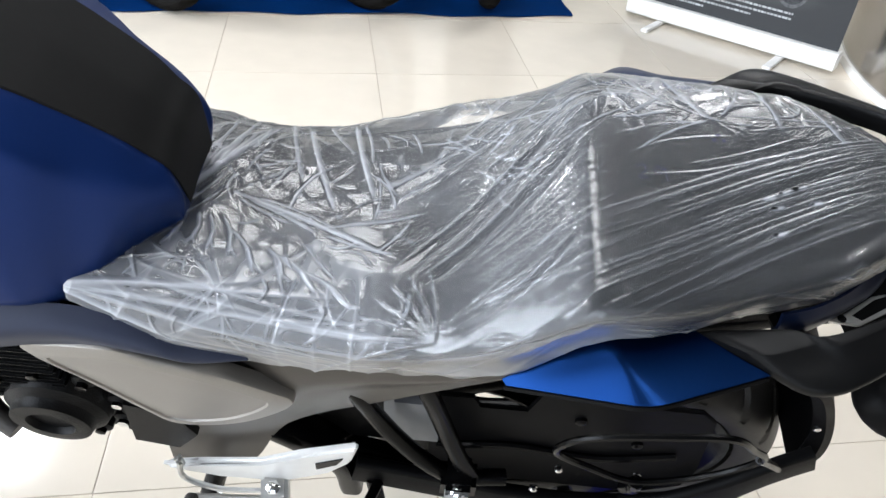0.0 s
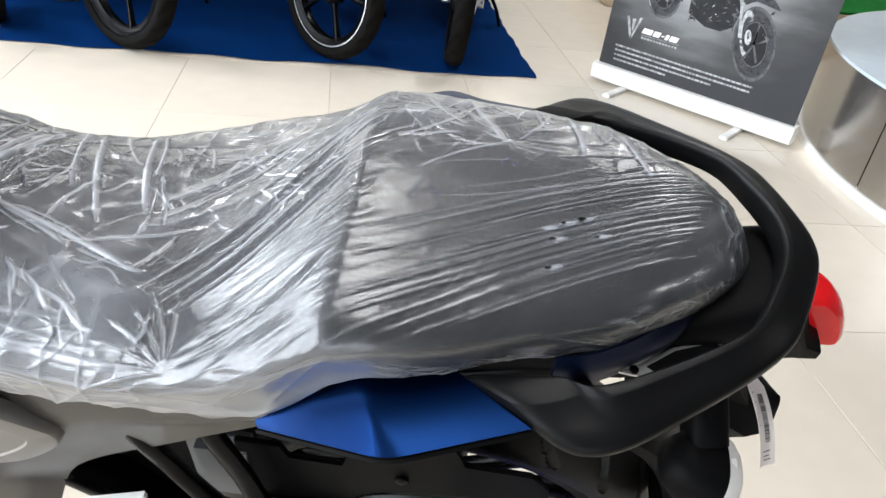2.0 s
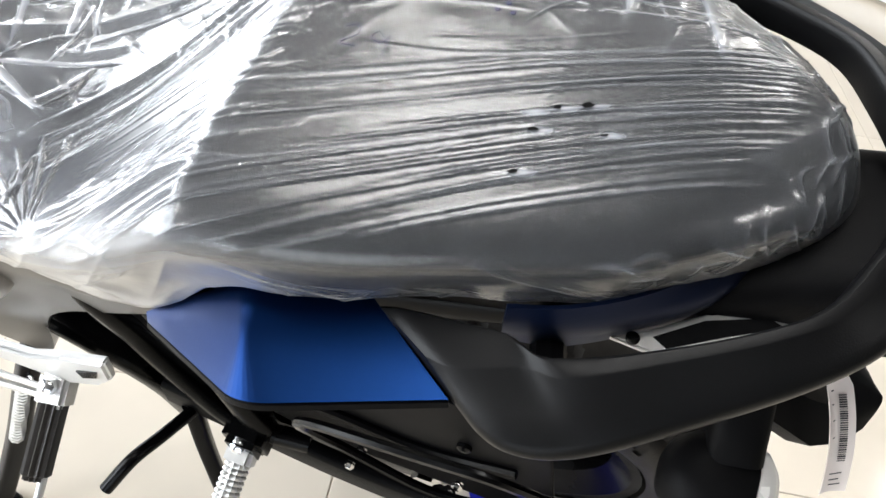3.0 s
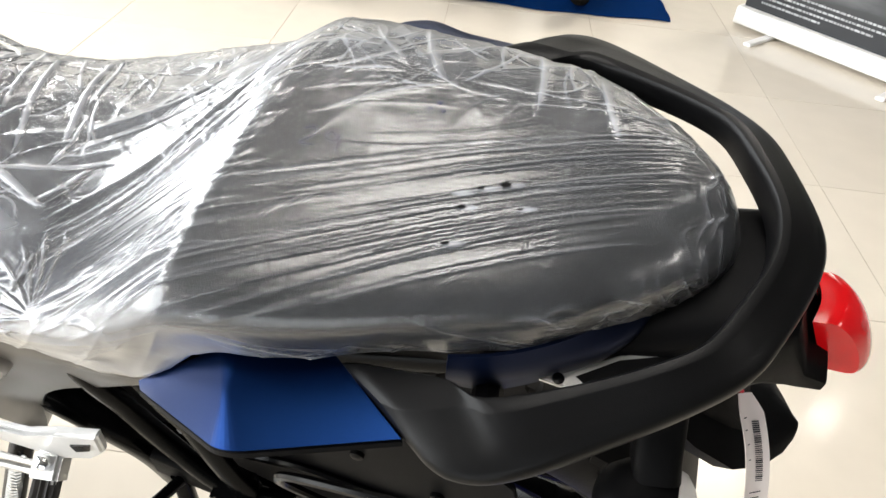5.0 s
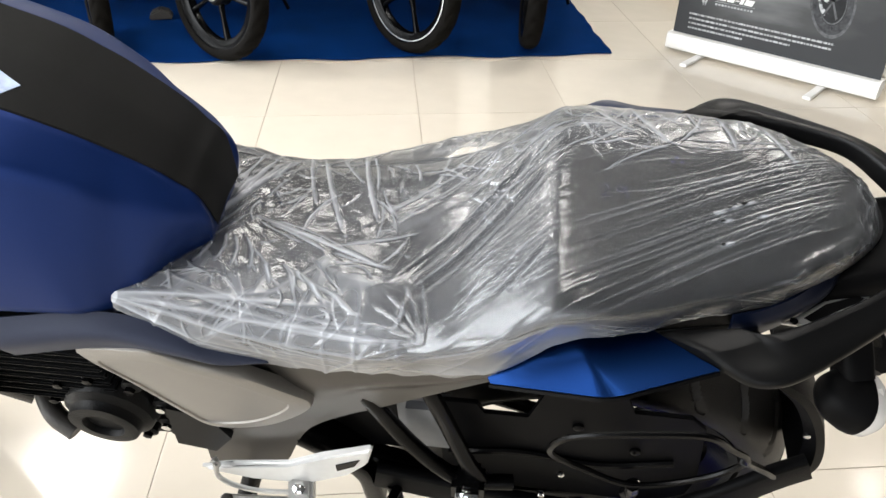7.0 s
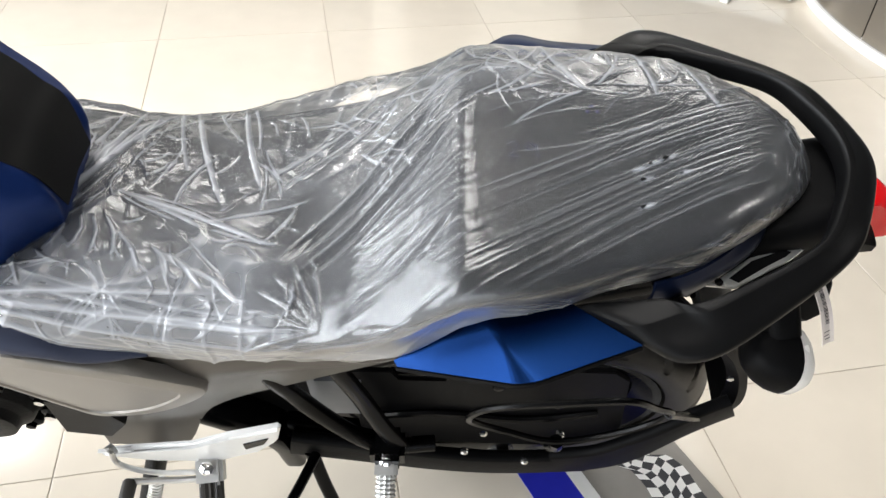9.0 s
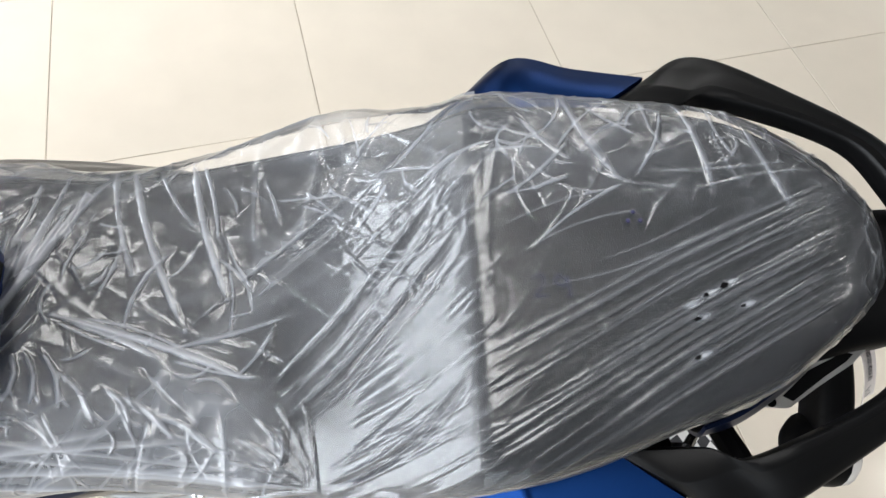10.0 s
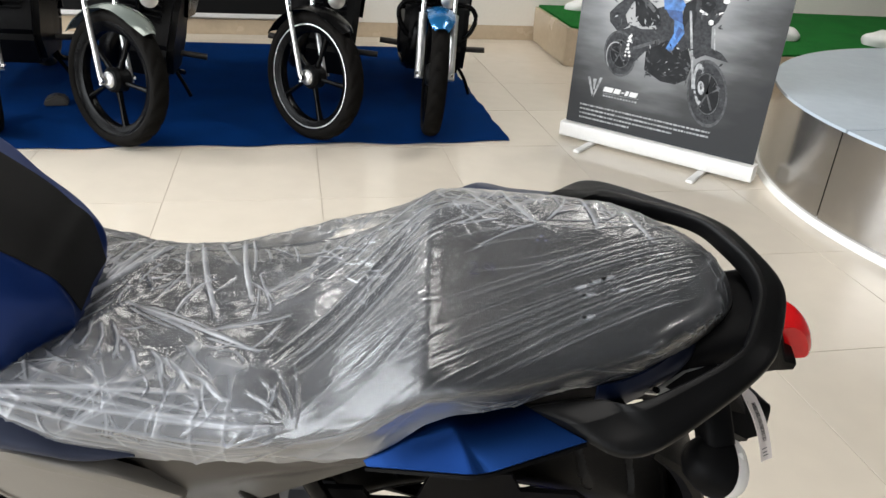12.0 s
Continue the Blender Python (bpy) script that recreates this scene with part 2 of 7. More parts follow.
PANEL_GLOW = glow("lamp_diffuser", (1.0, 0.96, 0.90), 3.0)
SPOT_GLOW = glow("downlight_lens", (1.0, 0.96, 0.90), 55.0)
def misty_print():
    """The banner's printed sky and road: dark above and below, streaks of pale mist between."""
    m, n, l, bsdf = nodes_of("misty_grey_print")
    tc, mp, far, glow_at = n.new("ShaderNodeTexCoord"), n.new("ShaderNodeMapping"), n.new("ShaderNodeVectorMath"), n.new("ShaderNodeMath")
    mp.inputs["Scale"].default_value = (1.3, 1.0, 5.0)
    cloud, mix, ramp = n.new("ShaderNodeTexNoise"), n.new("ShaderNodeMath"), n.new("ShaderNodeValToRGB")
    cloud.inputs["Scale"].default_value, cloud.inputs["Detail"].default_value = 2.2, 5
    l.new(tc.outputs["Object"], mp.inputs["Vector"]), l.new(mp.outputs[0], cloud.inputs["Vector"])
    # the mist is palest behind the printed machine and thins out towards the borders
    far.operation, glow_at.operation = "DISTANCE", "MULTIPLY_ADD"
    far.inputs[1].default_value = (0.40, 0.035, 0.74)
    glow_at.inputs[1].default_value, glow_at.inputs[2].default_value = -1.35, 1.04
    l.new(tc.outputs["Object"], far.inputs[0]), l.new(far.outputs["Value"], glow_at.inputs[0])
    mix.operation = "MULTIPLY_ADD"
    mix.inputs[1].default_value = 0.45
    l.new(cloud.outputs["Fac"], mix.inputs[0]), l.new(glow_at.outputs[0], mix.inputs[2])
    ramp.color_ramp.elements[0].position, ramp.color_ramp.elements[0].color = 0.42, (0.040, 0.042, 0.045, 1)
    ramp.color_ramp.elements[1].position, ramp.color_ramp.elements[1].color = 1.0, (0.40, 0.405, 0.41, 1)
    for p, c in ((0.56, 0.060), (0.68, 0.12), (0.82, 0.23)):
        e = ramp.color_ramp.elements.new(p)
        e.color = (c, c * 1.03, c * 1.06, 1)
    l.new(mix.outputs[0], ramp.inputs[0]), l.new(ramp.outputs[0], bsdf.inputs["Base Color"])
    bsdf.inputs["Roughness"].default_value = 0.55
    bsdf.inputs["Specular IOR Level"].default_value = 0.2
    return m


POSTER = misty_print()
POSTER_MID = surface("mid_grey_print", (0.092, 0.095, 0.10), 0.6, 0.0, 0.6, 70, 24, 0.0, spec=0.15)
POSTER_LIGHT = surface("grey_print", (0.36, 0.37, 0.38), 0.6, 0.0, 0.7, 60, 20, 0.0, spec=0.15)
POSTER_DARK = surface("black_print", (0.052, 0.054, 0.058), 0.6, 0.0, 0.6, 80, 26, 0.0, spec=0.1)
POSTER_INK = surface("deep_black_print", (0.026, 0.027, 0.029), 0.6, 0.0, 0.4, 26, 8, 0.0, spec=0.1)
POSTER_BLUE = surface("blue_print", (0.05, 0.16, 0.42), 0.45, 0.0, 0.8, 50, 22, 0.0)
POSTER_NAVY = surface("deep_blue_print", (0.02, 0.07, 0.22), 0.45, 0.0, 0.7, 50, 22, 0.0)
POSTER_WHITE = surface("white_print", (0.75, 0.75, 0.75), 0.45, 0.0, 0.1, 14, 8, 0.0)
MAT_GREY = surface("grey_floor_graphic", (0.20, 0.185, 0.165), 0.35, 0.0, 0.08, 40, 5, 0.0)
MAT_BLUE = surface("blue_floor_graphic", (0.02, 0.025, 0.42), 0.35, 0.0, 0.08, 40, 5, 0.0)
BLUE_GLOSS = surface("metallic_blue_fender", (0.01, 0.14, 0.36), 0.2, 0.5, 0.05, 60, 6, 0.0, coat=0.5)
GREY_GLOSS = surface("grey_green_fender", (0.20, 0.23, 0.21), 0.25, 0.3, 0.05, 60, 6, 0.0, coat=0.4)
GROUND_OUT = surface("outside_paving", (0.30, 0.28, 0.25), 0.8, 0.0, 0.2, 8, 0.5, 0.2, 60)

# ---- shape tools ----


def part(name, bm, material, parent=None, label="", smooth=True):
    me = bpy.data.meshes.new(name)
    bmesh.ops.recalc_face_normals(bm, faces=bm.faces[:])
    bm.to_mesh(me)
    bm.free()
    if smooth:
        me.shade_smooth()
        me.set_sharp_from_angle(angle=radians(38))
    me.materials.append(material)
    ob = new(name, me)
    ob.parent = parent
    if label:
        tagged(ob, label)
    return ob


def empty(name, m, label, category, group="", kind=""):
    ob = new(name)
    ob.empty_display_size = 0.05
    ob.matrix_world = m
    return tagged(ob, label, category, group, kind)


def curve(xs, ys):
    """A smooth function through the given values, without overshoot."""
    xs, ys = np.array(xs, float), np.array(ys, float)
    h, d = np.diff(xs), np.diff(ys) / np.diff(xs)
    m = np.concatenate(([d[0]], np.where(d[1:] * d[:-1] > 0, 2 * d[1:] * d[:-1] / np.where(d[1:] + d[:-1] == 0, 1, d[1:] + d[:-1]), 0), [d[-1]]))

    def at(x):
        x = np.clip(x, xs[0], xs[-1])
        i = np.clip(np.searchsorted(xs, x) - 1, 0, len(h) - 1)
        t = (x - xs[i]) / h[i]
        return (2 * t**3 - 3 * t**2 + 1) * ys[i] + (t**3 - 2 * t**2 + t) * h[i] * m[i] + (3 * t**2 - 2 * t**3) * ys[i + 1] + (t**3 - t**2) * h[i] * m[i + 1]
    return at


def smooth_path(points, steps=8, closed=False):
    """Catmull-Rom through points."""
    p = [Vector(q) for q in points]
    n, out = len(p), []
    for i in range(n if closed else n - 1):
        a = p[(i - 1) % n] if closed or i else p[0] * 2 - p[1]
        b, c = p[i], p[(i + 1) % n]
        d = p[(i + 2) % n] if closed or i + 2 < n else p[-1] * 2 - p[-2]
        for k in range(steps):
            t = k / steps
            out.append(0.5 * ((2 * b) + (c - a) * t + (2 * a - 5 * b + 4 * c - d) * t * t + (3 * b - a - 3 * c + d) * t**3))
    if not closed:
        out.append(p[-1])
    return out


def grid(bm, rows, ring=False, caps=False, loop=False):
    """Faces between rows of points; ring: each row closes on itself; loop: the last row joins the first."""
    vs = [[bm.verts.new(p) for p in row] for row in rows]
    n = len(vs[0])
    for i in range(len(vs) if loop else len(vs) - 1):
        a, b = vs[i], vs[(i + 1) % len(vs)]
        for j in range(n if ring else n - 1):
            k = (j + 1) % n
            bm.faces.new((a[j], a[k], b[k], b[j]))
    if caps and ring:
        bm.faces.new(vs[0][::-1]), bm.faces.new(vs[-1])
    return vs


def sweep(bm, path, profile, up=(0, 0, 1), closed=False, scale=None):
    """A profile of (side, up) pairs carried along a path. scale: a factor, or (side, up) factors, for each point."""
    rows, n = [], len(path)
    for i, p in enumerate(path):
        a = path[(i - 1) % n] if closed or i else path[0]
        b = path[(i + 1) % n] if closed or i + 1 < n else path[-1]
        t = (Vector(b) - Vector(a)).normalized()
        s = t.cross(Vector(up))
        s = s.normalized() if s.length > 1e-4 else t.cross(Vector((1, 0, 0))).normalized()
        u = s.cross(t)
        k = scale[i] if scale else 1
        kx, ky = k if isinstance(k, tuple) else (k, k)
        rows.append([Vector(p) + s * x * kx + u * y * ky for x, y in profile])
    grid(bm, rows, ring=True, caps=not closed, loop=closed)
    return bm


def round_profile(r, n=10, flat=1.0):
    return [(r * math.cos(2 * math.pi * i / n), r * flat * math.sin(2 * math.pi * i / n)) for i in range(n)]


def box_profile(w, h, r, n=3):
    """A rectangle with rounded corners."""
    out = []
    for cx, cy, a0 in ((w / 2 - r, h / 2 - r, 0), (-w / 2 + r, h / 2 - r, 90), (-w / 2 + r, -h / 2 + r, 180), (w / 2 - r, -h / 2 + r, 270)):
        for k in range(n + 1):
            a = radians(a0 + 90 * k / n)
            out.append((cx + r * math.cos(a), cy + r * math.sin(a)))
    return out


def tube(points, r, n=10, steps=6, flat=1.0, up=(0, 0, 1)):
    return sweep(bmesh.new(), smooth_path(points, steps), round_profile(r, n, flat), up)


def turned(profile, segs=24, m=None):
    """A body of revolution about z from (radius, height) pairs."""
    bm = bmesh.new()
    rows = [[Vector((r * math.cos(2 * math.pi * i / segs), r * math.sin(2 * math.pi * i / segs), z)) for i in range(segs)] for r, z in profile]
    grid(bm, rows, ring=True, caps=True)
    if m:
        bmesh.ops.transform(bm, matrix=m, verts=bm.verts[:])
    return bm


def box(bm, x0, y0, z0, x1, y1, z1, bevel=0.0):
    vs = bmesh.ops.create_cube(bm, size=1.0, matrix=Matrix.Translation(((x0 + x1) / 2, (y0 + y1) / 2, (z0 + z1) / 2)) @ Matrix.Diagonal((abs(x1 - x0), abs(y1 - y0), abs(z1 - z0), 1)))["verts"]
    if bevel:
        es = list({e for v in vs for e in v.link_edges})
        bmesh.ops.bevel(bm, geom=es, offset=bevel, segments=2, affect="EDGES")
    return bm


def slab(outline, depth, bevel=0.0):
    """A plate: outline of 3D points in one loop, thickened along depth."""
    bm = bmesh.new()
    d = Vector(depth)
    a = [bm.verts.new(p) for p in outline]
    b = [bm.verts.new(Vector(p) + d) for p in outline]
    bm.faces.new(a), bm.faces.new(b[::-1])
    for i in range(len(a)):
        k = (i + 1) % len(a)
        bm.faces.new((a[i], b[i], b[k], a[k]))
    if bevel:
        bmesh.ops.bevel(bm, geom=bm.edges[:], offset=bevel, segments=2, affect="EDGES")
    return bm


def shell(rows, thick):
    """A curved panel with thickness: rows of points, thickened along the surface's normal."""
    bm = bmesh.new()
    grid(bm, rows)
    bmesh.ops.recalc_face_normals(bm, faces=bm.faces[:])
    bmesh.ops.solidify(bm, geom=bm.faces[:], thickness=thick)
    return bm


def lofted(curves, rows=10):
    """Rows between several curves of the same length, smoothly."""
    n = len(curves[0])
    cols = [smooth_path([c[j] for c in curves], rows) for j in range(n)]
    return [[cols[j][i] for j in range(n)] for i in range(len(cols[0]))]


# ---- the showroom ----
X0, X1, Y0, Y1 = -4.639, 6.161, -4.069, 5.10
TILE_X, TILE_Y, TILE_S = -4.639, -4.069, 0.6


def room_box(name, x0, y0, z0, x1, y1, z1, material, label, category, bevel=0.0, kind="structure"):
    ob = part(name, box(bmesh.new(), x0, y0, z0, x1, y1, z1, bevel), material, None)
    ob.matrix_world = ROOM_M
    return tagged(ob, label, category, kind=kind)


floor_ob = room_box("floor", X0 - 0.2, Y0 - 0.2, -0.10, X1 + 0.2, Y1 + 0.2, -0.002, GROUT, "polished beige vitrified tile floor with thin joints", "floor")
room_box("ceiling", X0 - 0.2, Y0 - 0.2, CEIL, X1 + 0.2, Y1 + 0.2, CEIL + 0.12, CEILING, "plain unseen showroom ceiling, kept dark, with assumed light panels", "ceiling")
room_box("wall_north", X0 - 0.2, Y1, -0.002, X1 + 0.2, Y1 + 0.2, CEIL, WALL, "cream painted wall behind the parked motorcycles", "wall")
room_box("wall_east", X1, Y0, -0.002, X1 + 0.2, Y1, CEIL, DARK_WALL, "plain unseen showroom wall, kept dark to cut bounce light", "wall")
room_box("baseboard", X0, Y1 - 0.015, 0.0, X1, Y1, 0.11, SKIRT, "beige tile skirting along the cream wall", "skirting", 0.003)


def shop_front():
    """Glazed shop front: piers, sill and lintel round panes in a metal frame."""
    bm = bmesh.new()
    box(bm, X0 - 0.2, Y0, -0.002, X0, Y1, 0.2)
    box(bm, X0 - 0.2, Y0, 3.6, X0, Y1, CEIL)
    ob = part("wall_west", bm, WALL)
    ob.matrix_world = ROOM_M
    tagged(ob, "low sill and lintel of the glazed shop front", "wall", kind="structure")
    win = empty("window_1", ROOM_M, "wide glazed shop front in a grey metal frame", "window", kind="structure")
    n = 5
    w = (Y1 - Y0) / n
    for i in range(n + 1):
        y = Y0 + i * w
        part("window_frame", box(bmesh.new(), X0 - 0.13, max(Y0, y - 0.03), 0.2, X0 - 0.05, min(Y1, y + 0.03), 3.6, 0.004), FRAME_GREY, win)
    for i in range(n):
        y = Y0 + i * w
        pane = part("pane", box(bmesh.new(), X0 - 0.095, y + 0.032, 0.205, X0 - 0.085, y + w - 0.032, 3.595), PANE, win)
        pane.visible_shadow = False




def entrance_wall():
    """The dark wall behind the walk, with a broad glazed entrance in it."""
    bm = bmesh.new()
    for x0, x1, z0, z1 in ((X0 - 0.2, ENTRY[0], -0.002, CEIL), (ENTRY[1], X1 + 0.2, -0.002, CEIL), (ENTRY[0], ENTRY[1], ENTRY[3], CEIL), (ENTRY[0], ENTRY[1], -0.002, ENTRY[2])):
        box(bm, x0, Y0 - 0.2, z0, x1, Y0, z1)
    ob = part("wall_south", bm, DARK_WALL)
    ob.matrix_world = ROOM_M
    tagged(ob, "unseen wall, kept dark to cut bounce light, round a glazed entrance", "wall", kind="structure")
    win = empty("window_2", ROOM_M, "glazed entrance panes in a grey metal frame", "window", kind="structure")
    w = (ENTRY[1] - ENTRY[0]) / 4
    for i in range(5):
        x = ENTRY[0] + i * w
        part("window_frame", box(bmesh.new(), max(ENTRY[0], x - 0.03), Y0 - 0.13, ENTRY[2], min(ENTRY[1], x + 0.03), Y0 - 0.05, ENTRY[3], 0.004), FRAME_GREY, win)
    for i in range(4):
        x = ENTRY[0] + i * w
        pane = part("pane", box(bmesh.new(), x + 0.032, Y0 - 0.095, ENTRY[2] + 0.005, x + w - 0.032, Y0 - 0.085, ENTRY[3] - 0.005), PANE, win)
        pane.visible_shadow = False


shop_front()
entrance_wall()
ground = part("ground", box(bmesh.new(), -400, -400, -0.30, 400, 400, -0.12), GROUND_OUT)
tagged(ground, "pale paving outside the shop front", "ground", kind="structure")


def ceiling_light(x, y, sx, sy):
    t = empty("ceiling_light", ROOM_M @ pose(x, y, CEIL), "assumed white recessed ceiling light panel, out of view", "ceiling light", "ceiling light panels")
    bm = bmesh.new()
    for a, b, c, d in ((-1, -1, 1, -0.93), (-1, 0.93, 1, 1), (-1, -0.93, -0.93, 0.93), (0.93, -0.93, 1, 0.93)):
        box(bm, a * sx / 2, b * sy / 2, -0.022, c * sx / 2, d * sy / 2, 0.0)
    part("frame", bm, WHITE, t)
    part("diffuser", box(bmesh.new(), -0.46 * sx, -0.46 * sy, -0.014, 0.46 * sx, 0.46 * sy, -0.002), PANEL_GLOW, t)


# housings for the assumed, unseen panels
for n, (lx, ly) in enumerate(LAMPS):
    ceiling_light(lx, ly, *(((0.84, 3.2), (1.5, 1.5))[n] if n < 2 else (0.62, 0.62)))


def downlight(p):
    t = empty("downlight", Matrix.Translation(p), "small round recessed ceiling spotlight", "downlight", "ceiling spotlights")
    part("rim", turned([(0.085, 0), (0.12, 0), (0.118, -0.012), (0.09, -0.014), (0.085, -0.004)], 28), WHITE, t)
    part("lens", turned([(0.001, -0.004), (0.083, -0.004), (0.08, -0.009), (0.001, -0.012)], 28), SPOT_GLOW, t)


for spot in ((3.24, 3.56, CEIL), (2.85, 4.57, CEIL), (3.55, 0.84, CEIL)):
    downlight(spot)

# ---- the motorcycle: its own axes are x to the tail, y to its right, z up, leaning on its side stand ----
LEAN = 17.0
BIKE_M = pose(0, 0.0783, 0, LEAN, 0, 0)
bike = empty("motorcycle", BIKE_M, "blue and black street motorcycle leaning on its side stand", "motorcycle")

seat_top = curve([-0.24, -0.15, -0.06, 0.0, 0.06, 0.10, 0.14, 0.18, 0.21, 0.222, 0.227, 0.232, 0.240, 0.26, 0.34, 0.42, 0.47, 0.495, 0.512, 0.522],
                 [0.832, 0.826, 0.821, 0.818, 0.820, 0.826, 0.842, 0.869, 0.8905, 0.8985, 0.9012, 0.9025, 0.9031, 0.9037, 0.905, 0.906, 0.903, 0.896, 0.884, 0.866])
seat_half = curve([-0.24, -0.185, -0.10, 0.0, 0.06, 0.12, 0.17, 0.22, 0.30, 0.36, 0.42, 0.46, 0.49, 0.51, 0.522],
                  [0.098, 0.106, 0.120, 0.126, 0.134, 0.140, 0.142, 0.138, 0.127, 0.114, 0.096, 0.072, 0.049, 0.027, 0.006])
seat_shift = curve([-0.24, 0.0, 0.24, 0.30, 0.36, 0.42, 0.49, 0.522], [0.0, 0.0, 0.0, 0.004, 0.011, 0.015, 0.017, 0.015])
seat_base = curve([-0.24, -0.185, -0.145, -0.11, -0.077, -0.05, 0.0, 0.10, 0.17, 0.204, 0.234, 0.26, 0.32, 0.45, 0.522], [0.805, 0.800, 0.795, 0.778, 0.756, 0.750, 0.754, 0.768, 0.780, 0.802, 0.838, 0.852, 0.858, 0.862, 0.862])


seat_tuck = curve([-0.24, -0.12, -0.04, 0.06, 0.13, 0.22, 0.30, 0.42, 0.522], [0.0, 0.002, 0.010, 0.012, 0.016, 0.014, 0.008, 0.006, 0.0])


def tucked(x, a):
    """How far the flank draws in under the cushion's edge on the left."""
    k = np.clip((-a - 0.66) / 0.34, 0, 1)
    return seat_tuck(x) * k**1.6


seat_square = curve([-0.24, 0.02, 0.10, 0.14, 0.20, 0.25, 0.32, 0.522], [0.0, 0.0, 0.9, 2.2, 2.4, 1.2, 0.3, 0.0])


def seat_point(x, a, off=0.0, power=2.9):
    """A point of the seat's skin: a runs from -1 (left lower edge) over 0 (top) to 1 (right lower edge)."""
    w, b = seat_half(x) + off, seat_base(x)
    h = seat_top(x) + off - b
    s, c = np.sin(a * np.pi / 2), np.cos(a * np.pi / 2)
    power = power + np.where(a < 0, seat_square(x), 0.0)
    return seat_shift(x) + w * np.sign(s) * np.abs(s)**(2 / power) + tucked(x, a), b + h * np.abs(c)**(2 / power)


def seat():
    xs = np.concatenate((np.linspace(-0.20, 0.46, 60), np.linspace(0.465, 0.522, 20)))
    rows = [[Vector((x, *seat_point(x, a))) for a in np.linspace(-1, 1, 41)] for x in xs]
    bm = bmesh.new()
    grid(bm, rows, ring=True, caps=True)
    ob = part("seat", bm, VINYL, bike, "black vinyl seat with a raised passenger part")
    for side in (-1, 1):
        pts = [Vector((x, *(seat_point(x, side * 0.80, 0.0008)))) for x in np.linspace(-0.15, 0.50, 40)]
        part("seam", sweep(bmesh.new(), pts, round_profile(0.0016, 6)), PLASTIC, ob)


seat()

# the tank's edges on the left, from the seat forwards: rim of the black band, crease of the flank, foot of the flank
TANK_RIM = [(-0.094, -0.034, 0.850), (-0.098, -0.042, 0.897), (-0.112, -0.044, 0.916), (-0.127, -0.047, 0.934), (-0.155, -0.051, 0.957), (-0.190, -0.055, 0.981), (-0.25, -0.060, 1.010), (-0.38, -0.066, 1.040), (-0.60, -0.060, 1.030), (-0.80, -0.045, 0.985)]
TANK_CREASE = [(-0.096, -0.040, 0.846), (-0.090, -0.047, 0.876), (-0.104, -0.061, 0.890), (-0.122, -0.070, 0.903), (-0.150, -0.080, 0.921), (-0.183, -0.090, 0.953), (-0.25, -0.104, 0.985), (-0.38, -0.120, 1.000), (-0.60, -0.110, 0.990), (-0.80, -0.070, 0.950)]
TANK_FOOT = [(-0.104, -0.036, 0.830), (-0.108, -0.039, 0.832), (-0.131, -0.060, 0.827), (-0.155, -0.086, 0.820), (-0.180, -0.100, 0.800), (-0.205, -0.117, 0.806), (-0.24, -0.127, 0.812), (-0.38, -0.140, 0.830), (-0.60, -0.120, 0.860), (-0.80, -0.070, 0.900)]


def eased(points, radii, n=4):
    """A broken line with its corners rounded off; every row keeps the same count of points."""
    p, out = [Vector(q) for q in points], []
    out.append(p[0])
    for a, b, c, r in zip(p, p[1:], p[2:], radii):
        u, v = a - b, c - b
        q0, q1 = b + u * min(0.45, r / max(u.length, 1e-6)), b + v * min(0.45, r / max(v.length, 1e-6))
        for k in range(n + 1):
            t = k / n
            out.append(q0 * (1 - t)**2 + b * 2 * t * (1 - t) + q1 * t * t)
    out.append(p[-1])
    return out


